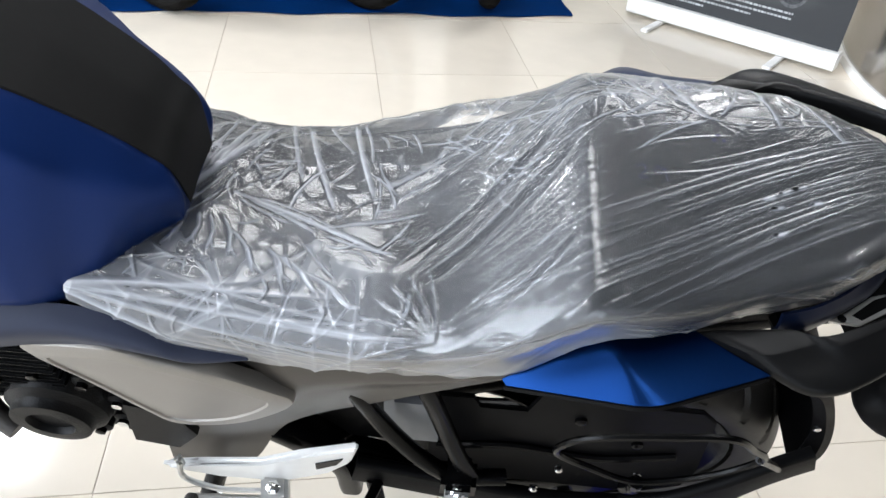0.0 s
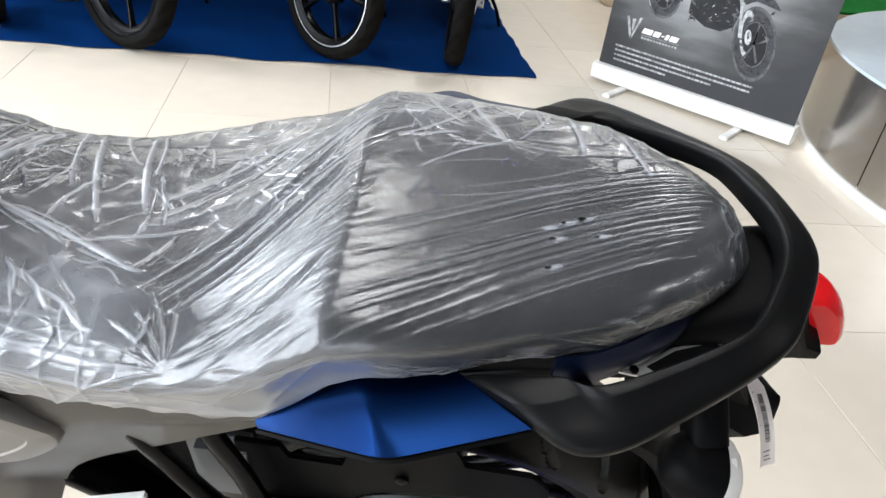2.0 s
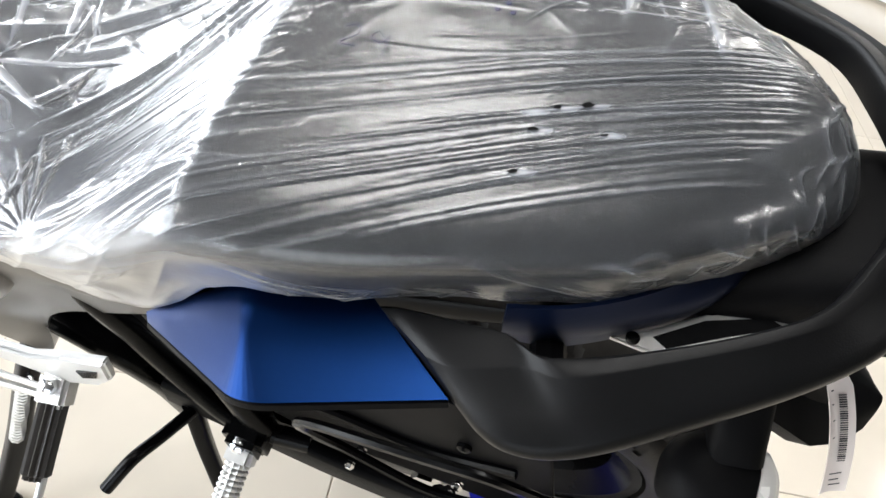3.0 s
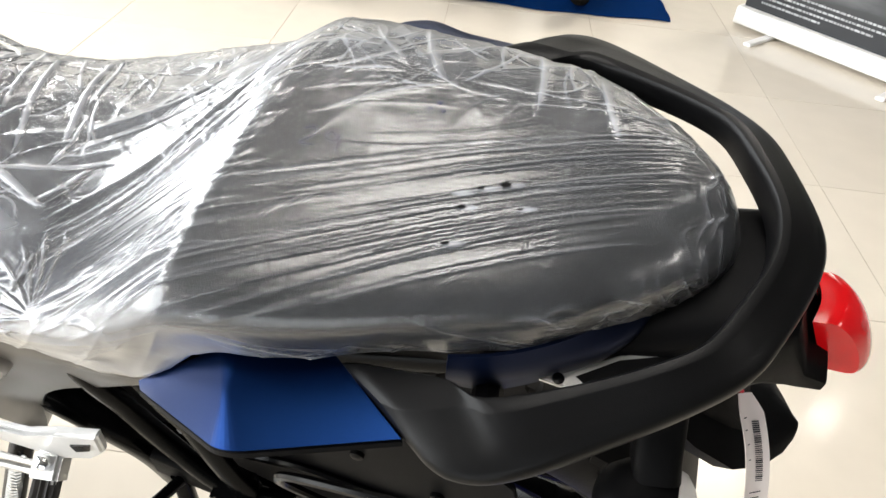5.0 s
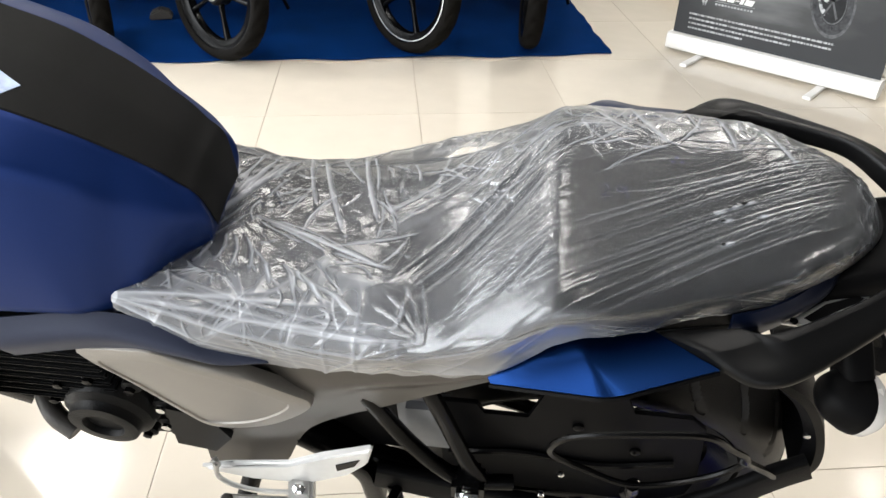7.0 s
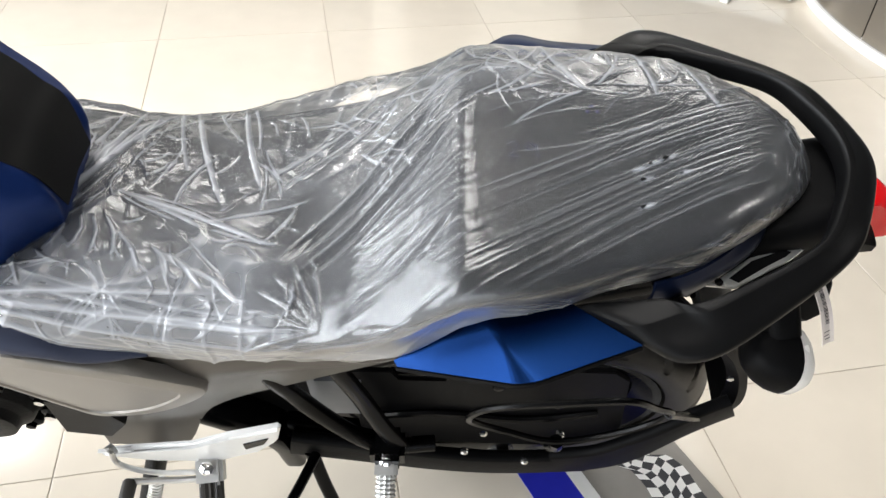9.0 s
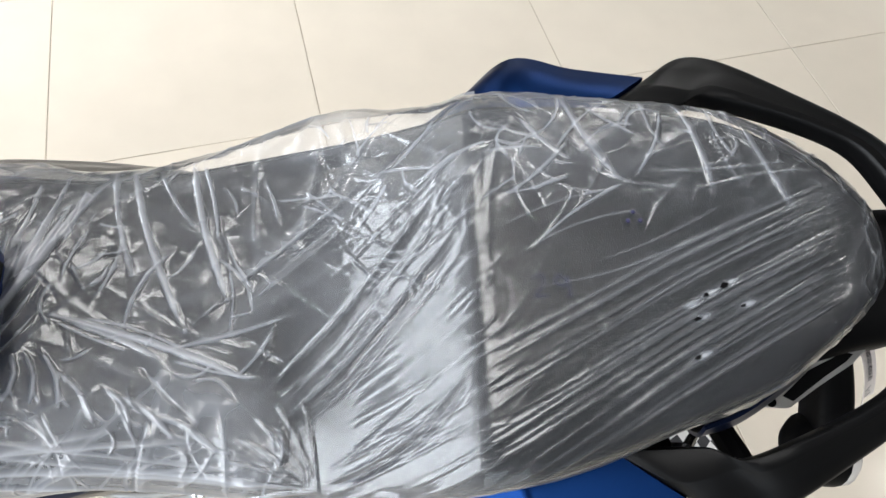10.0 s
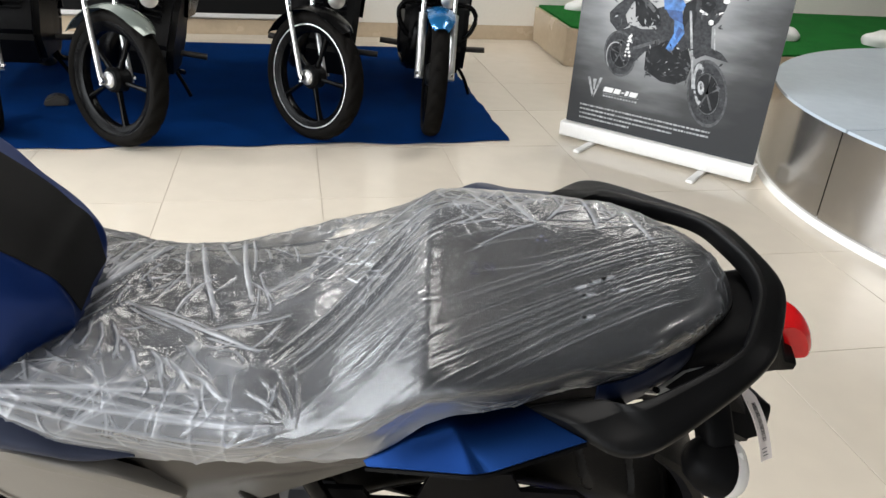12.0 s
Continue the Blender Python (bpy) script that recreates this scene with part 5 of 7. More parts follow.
def seat_film():
    nx, na = 1040, 560
    xs = np.concatenate((np.linspace(-0.184, 0.44, int(nx * 0.8)), np.linspace(0.4412, 0.524, nx - int(nx * 0.8))))
    fine = np.linspace(-1, 1, 6001)
    ring = np.stack(seat_point(0.1, fine), -1)
    run = np.concatenate(([0.0], np.cumsum(np.hypot(*np.diff(ring, axis=0).T))))
    tuck = 44
    a = np.concatenate((np.linspace(-1.22, -1, tuck, endpoint=False), np.interp(np.linspace(0, run[-1], na - 2 * tuck), run, fine), np.linspace(1, 1.22, tuck + 1)[1:]))
    X = np.repeat(xs[:, None], na, 1)
    A = np.repeat(a[None, :], nx, 0)
    core = np.clip(A, -1, 1)
    U, V = np.zeros_like(X), np.zeros_like(X)
    power = 2.75 + np.where(core < 0, seat_square(X), 0.0)
    w, b = seat_half(xs)[:, None] + 0.004, seat_base(xs)[:, None]
    h = seat_top(xs)[:, None] + 0.004 - b
    s, c = np.sin(core * np.pi / 2), np.cos(core * np.pi / 2)
    U = seat_shift(xs)[:, None] + w * np.sign(s) * np.abs(s)**(2 / power) + tucked(X, core)
    V = b + h * np.abs(c)**(2 / power)
    # the skirt below the seat's edge: short and tucked on the left, loose and flared on the right
    skirt = np.clip(np.abs(A) - 1, 0, 1) / 0.22
    left = A < 0
    hem = curve([-0.192, -0.13, -0.06, 0.05, 0.15, 0.19, 0.23, 0.27, 0.35, 0.46, 0.524], [0.006, 0.012, 0.020, 0.016, 0.008, 0.006, 0.002, 0.001, 0.001, 0.004, 0.004])(xs)[:, None]
    rng = np.random.RandomState(4)
    ragged = 0.7 * sum(np.sin(xs * f + p) for f, p in zip((23, 47, 91, 160), rng.rand(4) * 6))[:, None] * 0.0022
    V = V - skirt * (hem + ragged)
    swell = np.exp(-((X - 0.13) / 0.09)**2) + 0.35
    U = U + np.where(left, skirt * 0.004, skirt * 0.010 + 0.020 * swell * np.clip((A - 0.50) / 0.5, 0, 1)**1.5)
    V = V + np.where(left, 0, 0.012 * swell * np.clip((A - 0.45) / 0.3, 0, 1) * (1 - 0.6 * skirt))
    # creases, in the plan of the seat
    D = np.zeros_like(X)
    K = np.zeros_like(X)
    step = np.hypot(np.diff(U, axis=1), np.diff(V, axis=1))
    S = np.concatenate((np.zeros((nx, 1)), np.cumsum(step, axis=1)), 1)
    S -= S[:, na // 2:na // 2 + 1]

    def crease(x0, y0, x1, y1, width, height, bend=0.0, milk=1.0):
        f = fold_at(X, S, x0, y0, x1, y1, width, 1.0, bend)
        D[:] += (0.42 if milk >= 0.3 else 0.85) * height * f
        K[:] += milk * f**1.3

    # fan of fine pulls, slanting up from the left side of the passenger part and gathered at the tail
    for i in np.cumsum([0.0, 0.9, 0.8, 0.8, 0.7, 1.0, 0.9, 1.0, 0.6, 0.7, 0.6, 1.0, 0.8, 1.1, 1.2, 0.8, 0.9, 0.8, 1.0, 1.0]):
        x1, y1 = 0.512 - 0.0022 * i - 0.010 * rng.rand(), 0.048 - 0.0052 * i + 0.0010 * rng.randn()
        y0 = -0.050 - 0.0062 * i + 0.002 * rng.randn()
        k = -0.30 * rng.rand() if rng.rand() < 0.3 else 0.32 * rng.rand()**1.5
        crease(0.226 + (x1 - 0.226) * k, y0 + (y1 - y0) * k, x1, y1, 0.0010 + 0.0009 * rng.rand(), 0.0007 + 0.0010 * rng.rand()**1.5, -0.002 + 0.002 * rng.randn(), 0.10 + 0.16 * rng.rand()**1.5)
        k = 0.35 + 0.35 * rng.rand()
        crease(0.226 + (x1 - 0.226) * k, y0 + (y1 - y0) * k + 0.0026, x1 - 0.01, y1 + 0.0030, 0.0008, 0.0004, -0.001, 0.10)
    # slack loops round the scribble and on the far half of the passenger part
    for x0, y0, x1, y1, wd, ht, bend, mk in ((0.250, 0.010, 0.350, 0.030, 0.0014, 0.0013, -0.008, 0.3), (0.258, -0.010, 0.390, 0.012, 0.0014, 0.0012, 0.007, 0.3), (0.238, 0.030, 0.335, 0.048, 0.0016, 0.0014, -0.006, 0.3),
                                            (0.300, 0.000, 0.400, 0.030, 0.0012, 0.0009, 0.005, 0.25), (0.330, 0.060, 0.460, 0.058, 0.0014, 0.0011, 0.006, 0.3), (0.360, 0.036, 0.480, 0.050, 0.0012, 0.0010, -0.003, 0.25),
                                            (0.246, 0.052, 0.300, 0.092, 0.0018, 0.0018, 0.004, 0.4), (0.420, 0.092, 0.478, 0.046, 0.0016, 0.0014, -0.005, 0.35), (0.300, 0.075, 0.375, 0.042, 0.0014, 0.0013, 0.008, 0.3),
                                            (0.270, 0.020, 0.300, 0.060, 0.0012, 0.0011, 0.003, 0.3), (0.340, 0.015, 0.372, 0.050, 0.0012, 0.0010, -0.004, 0.25)):
        crease(x0, y0, x1, y1, wd, ht, bend, mk)
    # pulls over the bright rise, in line with the fan
    for i in range(9):
        x0, y0 = 0.112 + 0.006 * rng.rand(), -0.132 + 0.010 * i
        crease(x0 + 0.004 * i, y0, 0.245 + 0.03 * rng.rand(), y0 + 0.058 + 0.006 * rng.randn(), 0.0014 + 0.0005 * rng.rand(), 0.0006 + 0.0006 * rng.rand(), 0.002, 0.16)
    # crinkles that ring the tail end
    for i in range(46):
        a2 = -1.35 + 2.5 * i / 45
        cx, cy = 0.405 + 0.095 * math.cos(a2) + 0.006 * rng.randn(), 0.105 * math.sin(a2)
        l, d = 0.006 + 0.010 * rng.rand(), a2 + math.pi / 2 + 0.5 * rng.randn()
        crease(cx - l * math.cos(d), cy - l * math.sin(d), cx + l * math.cos(d), cy + l * math.sin(d), 0.0014 + 0.0006 * rng.rand(), 0.0003 + 0.0006 * rng.rand(), 0.003 * rng.randn(), 0.1 + 0.2 * rng.rand())
    # long diagonal pulls from the left hip up over the rise: a taut trough between two rims
    def pull(x0, y0, x1, y1, wide, deep, bend, milk):
        ln = math.hypot(x1 - x0, y1 - y0)
        ox, oy = -(y1 - y0) / ln * wide * 1.7, (x1 - x0) / ln * wide * 1.7
        crease(x0, y0, x1, y1, wide, -deep, bend, 0.0)
        crease(x0 + ox, y0 + oy, x1 + ox, y1 + oy, wide * 0.5, deep * 0.6, bend, milk)
        crease(x0 - ox, y0 - oy, x1 - ox, y1 - oy, wide * 0.4, deep * 0.4, bend, milk * 0.8)

    pull(0.057, 0.006, 0.172, 0.096, 0.0050, 0.0030, 0.002, 0.22)
    pull(0.079, -0.074, 0.212, 0.064, 0.0046, 0.0046, 0.003, 0.20)
    pull(0.092, -0.090, 0.222, 0.034, 0.0040, 0.0042, 0.004, 0.22)
    pull(0.124, -0.123, 0.222, -0.058, 0.0026, 0.0024, 0.010, 0.20)
    crease(0.091, -0.114, 0.094, -0.082, 0.0030, 0.0036, 0.004, 0.28)
    crease(0.128, 0.020, 0.232, 0.104, 0.0024, 0.0018, 0.002, 0.22)
    crease(0.140, -0.004, 0.236, 0.086, 0.0020, 0.0015, 0.003, 0.20)
    crease(0.160, 0.002, 0.226, 0.046, 0.0016, 0.0012, -0.003, 0.25)
    for i in range(6):
        crease(0.214 + 0.004 * (i % 3), -0.034 + 0.013 * i, 0.240 + 0.006 * (i % 2), -0.022 + 0.014 * i, 0.0014, 0.0010, 0.005 * (-1)**i, 0.22)
    for i in range(5):
        crease(0.120 + 0.012 * i, -0.116 + 0.006 * i, 0.218 + 0.010 * i, -0.040 - 0.012 * i, 0.0014, 0.0010, 0.003, 0.16)
    # folds that hang from the far edge of the front part
    for x0, y0, x1, y1, wd, ht, bend, mk in ((-0.044, 0.134, -0.012, 0.018, 0.0030, 0.0026, 0.003, 0.55), (-0.030, 0.134, 0.025, -0.018, 0.0034, 0.0034, 0.004, 0.85), (0.018, 0.134, 0.056, 0.002, 0.0034, 0.0034, 0.004, 0.85),
                                            (0.026, 0.130, 0.046, 0.050, 0.0020, 0.0024, -0.003, 0.60), (-0.008, 0.126, 0.034, 0.058, 0.0022, 0.0022, 0.004, 0.45), (-0.075, 0.124, -0.099, 0.034, 0.0026, 0.0026, -0.006, 0.55),
                                            (-0.094, 0.118, -0.103, 0.050, 0.0022, 0.0024, -0.004, 0.50), (-0.024, 0.066, -0.047, 0.004, 0.0018, 0.0020, -0.005, 0.35), (0.050, 0.060, 0.078, 0.010, 0.0016, 0.0018, 0.004, 0.35), (-0.060, 0.110, -0.070, 0.050, 0.0018, 0.0020, -0.004, 0.40)):
        crease(x0, y0, x1, y1, wd, ht, bend, mk)
    # the folded ridge across the front part, and what branches from it
    crease(-0.078, 0.004, 0.080, -0.054, 0.0030, 0.0050, -0.003, 1.0)
    crease(-0.050, -0.001, 0.030, -0.030, 0.0016, 0.0024, -0.004, 0.6)
    crease(-0.072, 0.000, -0.010, -0.028, 0.0014, 0.0020, 0.002, 0.5)
    crease(0.010, -0.032, 0.086, -0.050, 0.0015, 0.0022, 0.003, 0.5)
    crease(-0.060, -0.004, 0.010, -0.034, 0.0022, 0.0036, -0.002, 0.6)
    crease(0.002, -0.028, 0.110, -0.002, 0.0024, 0.0030, 0.003, 0.45)
    crease(-0.020, -0.018, 0.016, 0.050, 0.0018, 0.0026, -0.009, 0.55)
    crease(0.060, -0.050, 0.090, -0.012, 0.0022, 0.0032, 0.003, 0.45)
    # pale bands along the left edge towards the hip
    crease(-0.150, -0.088, 0.128, -0.130, 0.0026, 0.0024, 0.003, 0.50)
    crease(-0.140, -0.078, 0.062, -0.114, 0.0020, 0.0022, 0.002, 0.45)
    # sweeps round the tank and along the left edge to the hip
    for i in range(9):
        k = i / 8
        crease(-0.188 + 0.03 * k, -0.085 + 0.010 * i, -0.065 - 0.010 * i, 0.025 + 0.012 * i, 0.0018 + 0.001 * rng.rand(), 0.0034, 0.014 + 0.002 * i, 0.30 + 0.3 * rng.rand())
    for i, (x1, y1) in enumerate(((-0.085, -0.168), (-0.040, -0.172), (0.020, -0.170), (0.075, -0.160), (0.102, -0.146), (0.104, -0.130), (0.085, -0.112), (0.040, -0.092), (-0.010, -0.078))):
        crease(-0.215, -0.098 - 0.001 * i, x1, y1, 0.0017 + 0.0010 * (i % 3), 0.0016 + 0.0012 * ((i * 2) % 3), 0.004 * (-1)**i, 0.35 + 0.25 * (i % 2))
    for i in range(8):
        x0, y0 = -0.10 + 0.022 * i, -0.150 + 0.006 * rng.randn()
        crease(x0, y0, x0 + 0.05, y0 - 0.004 + 0.010 * rng.randn(), 0.0016, 0.0016, 0.003 * rng.randn(), 0.4)
    for i in range(6):
        crease(-0.194 + 0.004 * i, -0.075 + 0.002 * i, -0.100 + 0.012 * i, 0.055 + 0.014 * i, 0.0034, 0.0045, 0.026 - 0.002 * i, 0.55)
    # tufts that stand up from the left band towards the folded ridge
    for x, y, l, t in ((-0.135, -0.062, 0.035, 0.016), (-0.118, -0.070, 0.045, 0.012), (-0.098, -0.068, 0.046, 0.004), (-0.080, -0.072, 0.050, -0.006), (-0.060, -0.076, 0.055, -0.016), (-0.036, -0.086, 0.05, -0.03), (-0.012, -0.09, 0.04, -0.02), (0.02, -0.10, 0.045, -0.045), (0.05, -0.11, 0.04, -0.05)):
        crease(x, y + 0.008, x + t, y + l, 0.0024, 0.0036, 0.006, 0.5)
        crease(x + 0.009, y + 0.010, x + 0.009 + t * 0.6, y + l * 0.7, 0.0016, 0.002, -0.004, 0.4)
    # the hip: folds gathered to a knot on the left
    for i in range(7):
        a2 = 1.75 + 0.27 * i
        crease(0.120, -0.127, 0.120 + 0.07 * math.cos(a2), -0.127 + 0.07 * math.sin(a2), 0.0015, 0.0022, 0.003, 0.28)
    # hanging edge of the left side under the passenger part
    for i in range(22):
        x = 0.13 + 0.38 * rng.rand()
        y = -0.118 - 0.045 * rng.rand()
        l = 0.012 + 0.03 * rng.rand()
        a2 = 0.25 * rng.randn()
        crease(x - l * math.cos(a2), y - l * math.sin(a2), x + l * math.cos(a2), y + l * math.sin(a2), 0.0014 + 0.001 * rng.rand(), 0.0005 + 0.0010 * rng.rand(), 0.004 * rng.randn(), 0.3 * rng.rand())
    # folds over the right shoulder of the passenger part
    for x0, y0, x1, y1, wd, ht, bend, mk in ((0.296, 0.134, 0.328, 0.052, 0.0042, 0.0030, 0.004, 0.50), (0.374, 0.124, 0.389, 0.030, 0.0040, 0.0030, -0.003, 0.48), (0.420, 0.096, 0.441, 0.018, 0.0042, 0.0030, 0.003, 0.50),
                                            (0.352, 0.124, 0.362, 0.070, 0.0022, 0.0020, 0.003, 0.35), (0.398, 0.110, 0.410, 0.056, 0.0022, 0.0020, 0.003, 0.35), (0.262, 0.122, 0.300, 0.070, 0.0022, 0.0020, 0.004, 0.35),
                                            (0.366, 0.112, 0.334, 0.050, 0.0018, 0.0020, -0.006, 0.50), (0.338, 0.054, 0.262, 0.014, 0.0018, 0.0018, 0.005, 0.45), (0.250, 0.100, 0.190, 0.080, 0.0026, 0.0022, 0.003, 0.40), (0.240, 0.056, 0.300, 0.064, 0.0020, 0.0016, 0.003, 0.30)):
        crease(x0, y0, x1, y1, wd, ht, bend, mk)
    # short crumples in all directions
    for n, xa, xb, ya, yb, hi in ((62, -0.14, 0.10, -0.12, 0.10, 0.0030), (80, 0.11, 0.50, 0.048, 0.16, 0.0016), (24, -0.16, 0.09, -0.16, -0.10, 0.0016), (8, 0.15, 0.24, -0.01, 0.06, 0.0012)):
        for i in range(n):
            cx, cy = rng.uniform(xa, xb), rng.uniform(ya, yb)
            if cx > 0.06 and cy < -0.04 and ya < -0.1 and yb > 0:
                continue
            ang = rng.choice([0.9, 1.9, 2.6, 0.2]) + rng.randn() * 0.35
            l = rng.uniform(0.010, 0.034)
            crease(cx - l * math.cos(ang), cy - l * math.sin(ang), cx + l * math.cos(ang), cy + l * math.sin(ang), rng.uniform(0.0009, 0.0020), rng.uniform(0.3, 1.0) * hi * rng.choice([1, 1, -0.6]), rng.randn() * 0.006, rng.uniform(0.05, 0.5))
    for i in range(150):
        cx, cy = rng.uniform(-0.17, 0.49), rng.uniform(-0.15, 0.15)
        if cx > 0.09 and cy < 0.03:
            continue
        ang, l = rng.uniform(0, math.pi), rng.uniform(0.004, 0.011)
        crease(cx - l * math.cos(ang), cy - l * math.sin(ang), cx + l * math.cos(ang), cy + l * math.sin(ang), 0.0010, rng.uniform(0.0005, 0.0013), rng.randn() * 0.002, 0.25)
    # facets between the creases, as thin film settles
    loose = 0.15 + 0.85 * np.clip((0.16 - X) / 0.08, 0, 1) + 0.8 * np.clip((U - 0.03) / 0.05, 0, 1)
    taut = np.clip((X - 0.06) / 0.05, 0, 1) * np.clip((0.01 - S) / 0.05, 0, 1)
    loose = np.clip(loose, 0, 1) * (1 - taut) + taut * (0.10 + 0.4 * np.clip((-0.12 - S) / 0.03, 0, 1))
    loose = np.maximum(loose, 0.55 * np.clip((X - 0.45 + 0.25 * np.clip(-0.05 - S, 0, 0.2)) / 0.035, 0, 1))
    lines, facets = np.zeros_like(X), np.zeros_like(X)
    for n, (ang, sx, sy, amp) in enumerate(((0.75, 5, 22, 1.0), (-0.5, 6, 26, 0.7), (1.5, 6, 24, 0.7), (1.1, 12, 34, 0.5), (-0.9, 14, 30, 0.5), (0.4, 26, 58, 0.7), (-1.2, 30, 54, 0.7))):
        ca, sa = math.cos(ang), math.sin(ang)
        v = np.array([noise.noise(Vector(((x * ca + y * sa) * sx, (y * ca - x * sa) * sy, 3.7 * n))) for x, y in zip(X.ravel(), S.ravel())]).reshape(X.shape)
        facets += amp * (0.5 - np.abs(v)) * 24 / sy
        if n < 3:
            lines += amp * np.clip(1 - np.abs(v) * 7.0, 0, 1)**1.6
    D += loose * (0.0011 * lines + 0.0003 * facets)
    K += loose * (0.16 * lines + 0.12)
    # left band's own haze, raised further for the glints it catches
    K += 0.17 * np.clip((0.11 - X) / 0.06, 0, 1) * np.clip((-0.04 - S) / 0.03, 0, 1)
    K += 0.30 * np.clip((-0.125 - S) / 0.02, 0, 1) * np.clip((X - 0.08) / 0.05, 0, 1) * np.clip((0.30 - X) / 0.05, 0, 1)
    K += 0.22 * np.clip((A - 0.72) / 0.2, 0, 1) * np.clip((X - 0.02) / 0.06, 0, 1)
    # the window's sheen on the rise, painted in as milky haze
    K += 0.07 * np.clip((X - 0.09) / 0.03, 0, 1) * np.clip((0.228 - X) / 0.012, 0, 1) * np.clip((0.06 - S) / 0.05, 0, 1) * np.clip((S + 0.135) / 0.01, 0, 1)
    D *= 1 - 0.30 * np.exp(-((X - 0.229) / 0.010)**2)
    D *= np.clip((X + 0.192) / 0.01, 0, 1) * np.clip((0.524 - X) / 0.006, 0, 1)
    # wavy skirt
    wave = (np.sin(X * 110 + 2 * np.sin(X * 31)) * 0.0008 + np.sin(X * 47 + 1.3) * 0.0022)
    U = U + np.where(left, -1, 1) * wave * np.clip(np.abs(A) - 0.72, 0, 1) / 0.5
    # small tears on the passenger part, with milky stretched lips
    tears = ((0.3725, -0.0205, 0.0026), (0.385, -0.0145, 0.0034), (0.3655, -0.0355, 0.0027), (0.396, -0.028, 0.0022), (0.3635, -0.059, 0.0024), (0.360, -0.027, 0.0))
    for x, y, r in tears:
        along, across = (X - x) * 0.94 + (U - y) * 0.34, (U - y) * 0.94 - (X - x) * 0.34
        lip = np.exp(-((along - 0.004) / 0.0055)**2 - (across / 0.0017)**2)
        K += 0.75 * lip
        D += 0.0004 * lip
    # push outwards along the skin's normal
    P = np.stack((X, U, V), -1)
    T1 = np.gradient(P, axis=0)
    T2 = np.gradient(P, axis=1)
    N = np.cross(T2, T1)
    N /= np.linalg.norm(N, axis=-1, keepdims=True) + 1e-12
    N *= np.sign(N[nx // 3, na // 2, 2])
    P = P + N * np.clip(D, -0.002, 0.011)[..., None]
    me = bpy.data.meshes.new("plastic_seat_cover")
    idx = np.arange(nx * na).reshape(nx, na)
    faces = np.stack((idx[:-1, :-1], idx[1:, :-1], idx[1:, 1:], idx[:-1, 1:]), -1).reshape(-1, 4)
    me.from_pydata(P.reshape(-1, 3).tolist(), [], faces.tolist())
    me.shade_smooth()
    at = me.attributes.new("crease", "FLOAT", "POINT")
    at.data.foreach_set("value", np.clip(K, 0, 1).astype(np.float32).ravel())
    rough = 0.06 + 0.55 * np.clip((0.14 - X) / 0.10, 0, 1) * np.clip((U + 0.13) / 0.04, 0, 1) + 0.30 * np.clip((U - 0.02) / 0.05, 0, 1)
    rough = rough * (1 - taut) + 0.03 * taut
    rough += 0.30 * np.clip((X - 0.445) / 0.03, 0, 1)
    cr = me.attributes.new("crumple", "FLOAT", "POINT")
    cr.data.foreach_set("value", np.clip(rough, 0, 0.8).astype(np.float32).ravel())
    me.materials.append(FILM)
    ob = new("plastic_seat_cover", me)
    ob.matrix_world = BIKE_M
    tagged(ob, "clear wrinkled polythene cover stretched over the black seat", "seat cover")
    # the open tears and the marks scribbled on the film
    for x, y, r in tears[:-1]:
        i = int(np.argmin(np.abs(xs - x)))
        j = int(np.argmin(np.abs(P[i, :, 1] - y) + 9.0 * (P[i, :, 2] < seat_base(x) + 0.02)))
        z = float(P[max(0, i - 4):i + 5, max(0, j - 2):j + 3, 2].max()) + 0.0004
        bm = bmesh.new()
        r2 = random.Random(int(x * 10000))
        vs = [bm.verts.new((x + r * math.cos(k) * r2.uniform(0.6, 1.2), y + 0.3 * r * math.cos(k) + 0.55 * r * math.sin(k) * r2.uniform(0.6, 1.3), z)) for k in np.linspace(0, 5.4, 7)]
        bm.faces.new(vs)
        part("torn_hole", bm, PLASTIC, ob)
    strokes = ([(0.262, -0.006), (0.268, -0.003), (0.270, -0.009), (0.264, -0.017), (0.272, -0.017)], [(0.284, -0.008), (0.279, -0.004), (0.277, -0.009), (0.283, -0.011), (0.285, -0.005), (0.286, -0.019)])
    for pts in strokes:
        part("marker_stroke", sweep(bmesh.new(), smooth_path([(x, y, float(seat_top(x)) + 0.0074) for x, y in pts], 4), round_profile(0.0003, 5)), MARKER, ob)
    for x, y in ((0.332, 0.036), (0.336, 0.030), (0.328, 0.030)):
        part("marker_dot", turned([(0.0016, 0), (0.0012, 0.0005)], 8, Matrix.Translation((x, y, float(seat_top(x)) + 0.0074))), MARKER, ob)


seat_film()

# ---- blue carpet with parked motorcycles ----


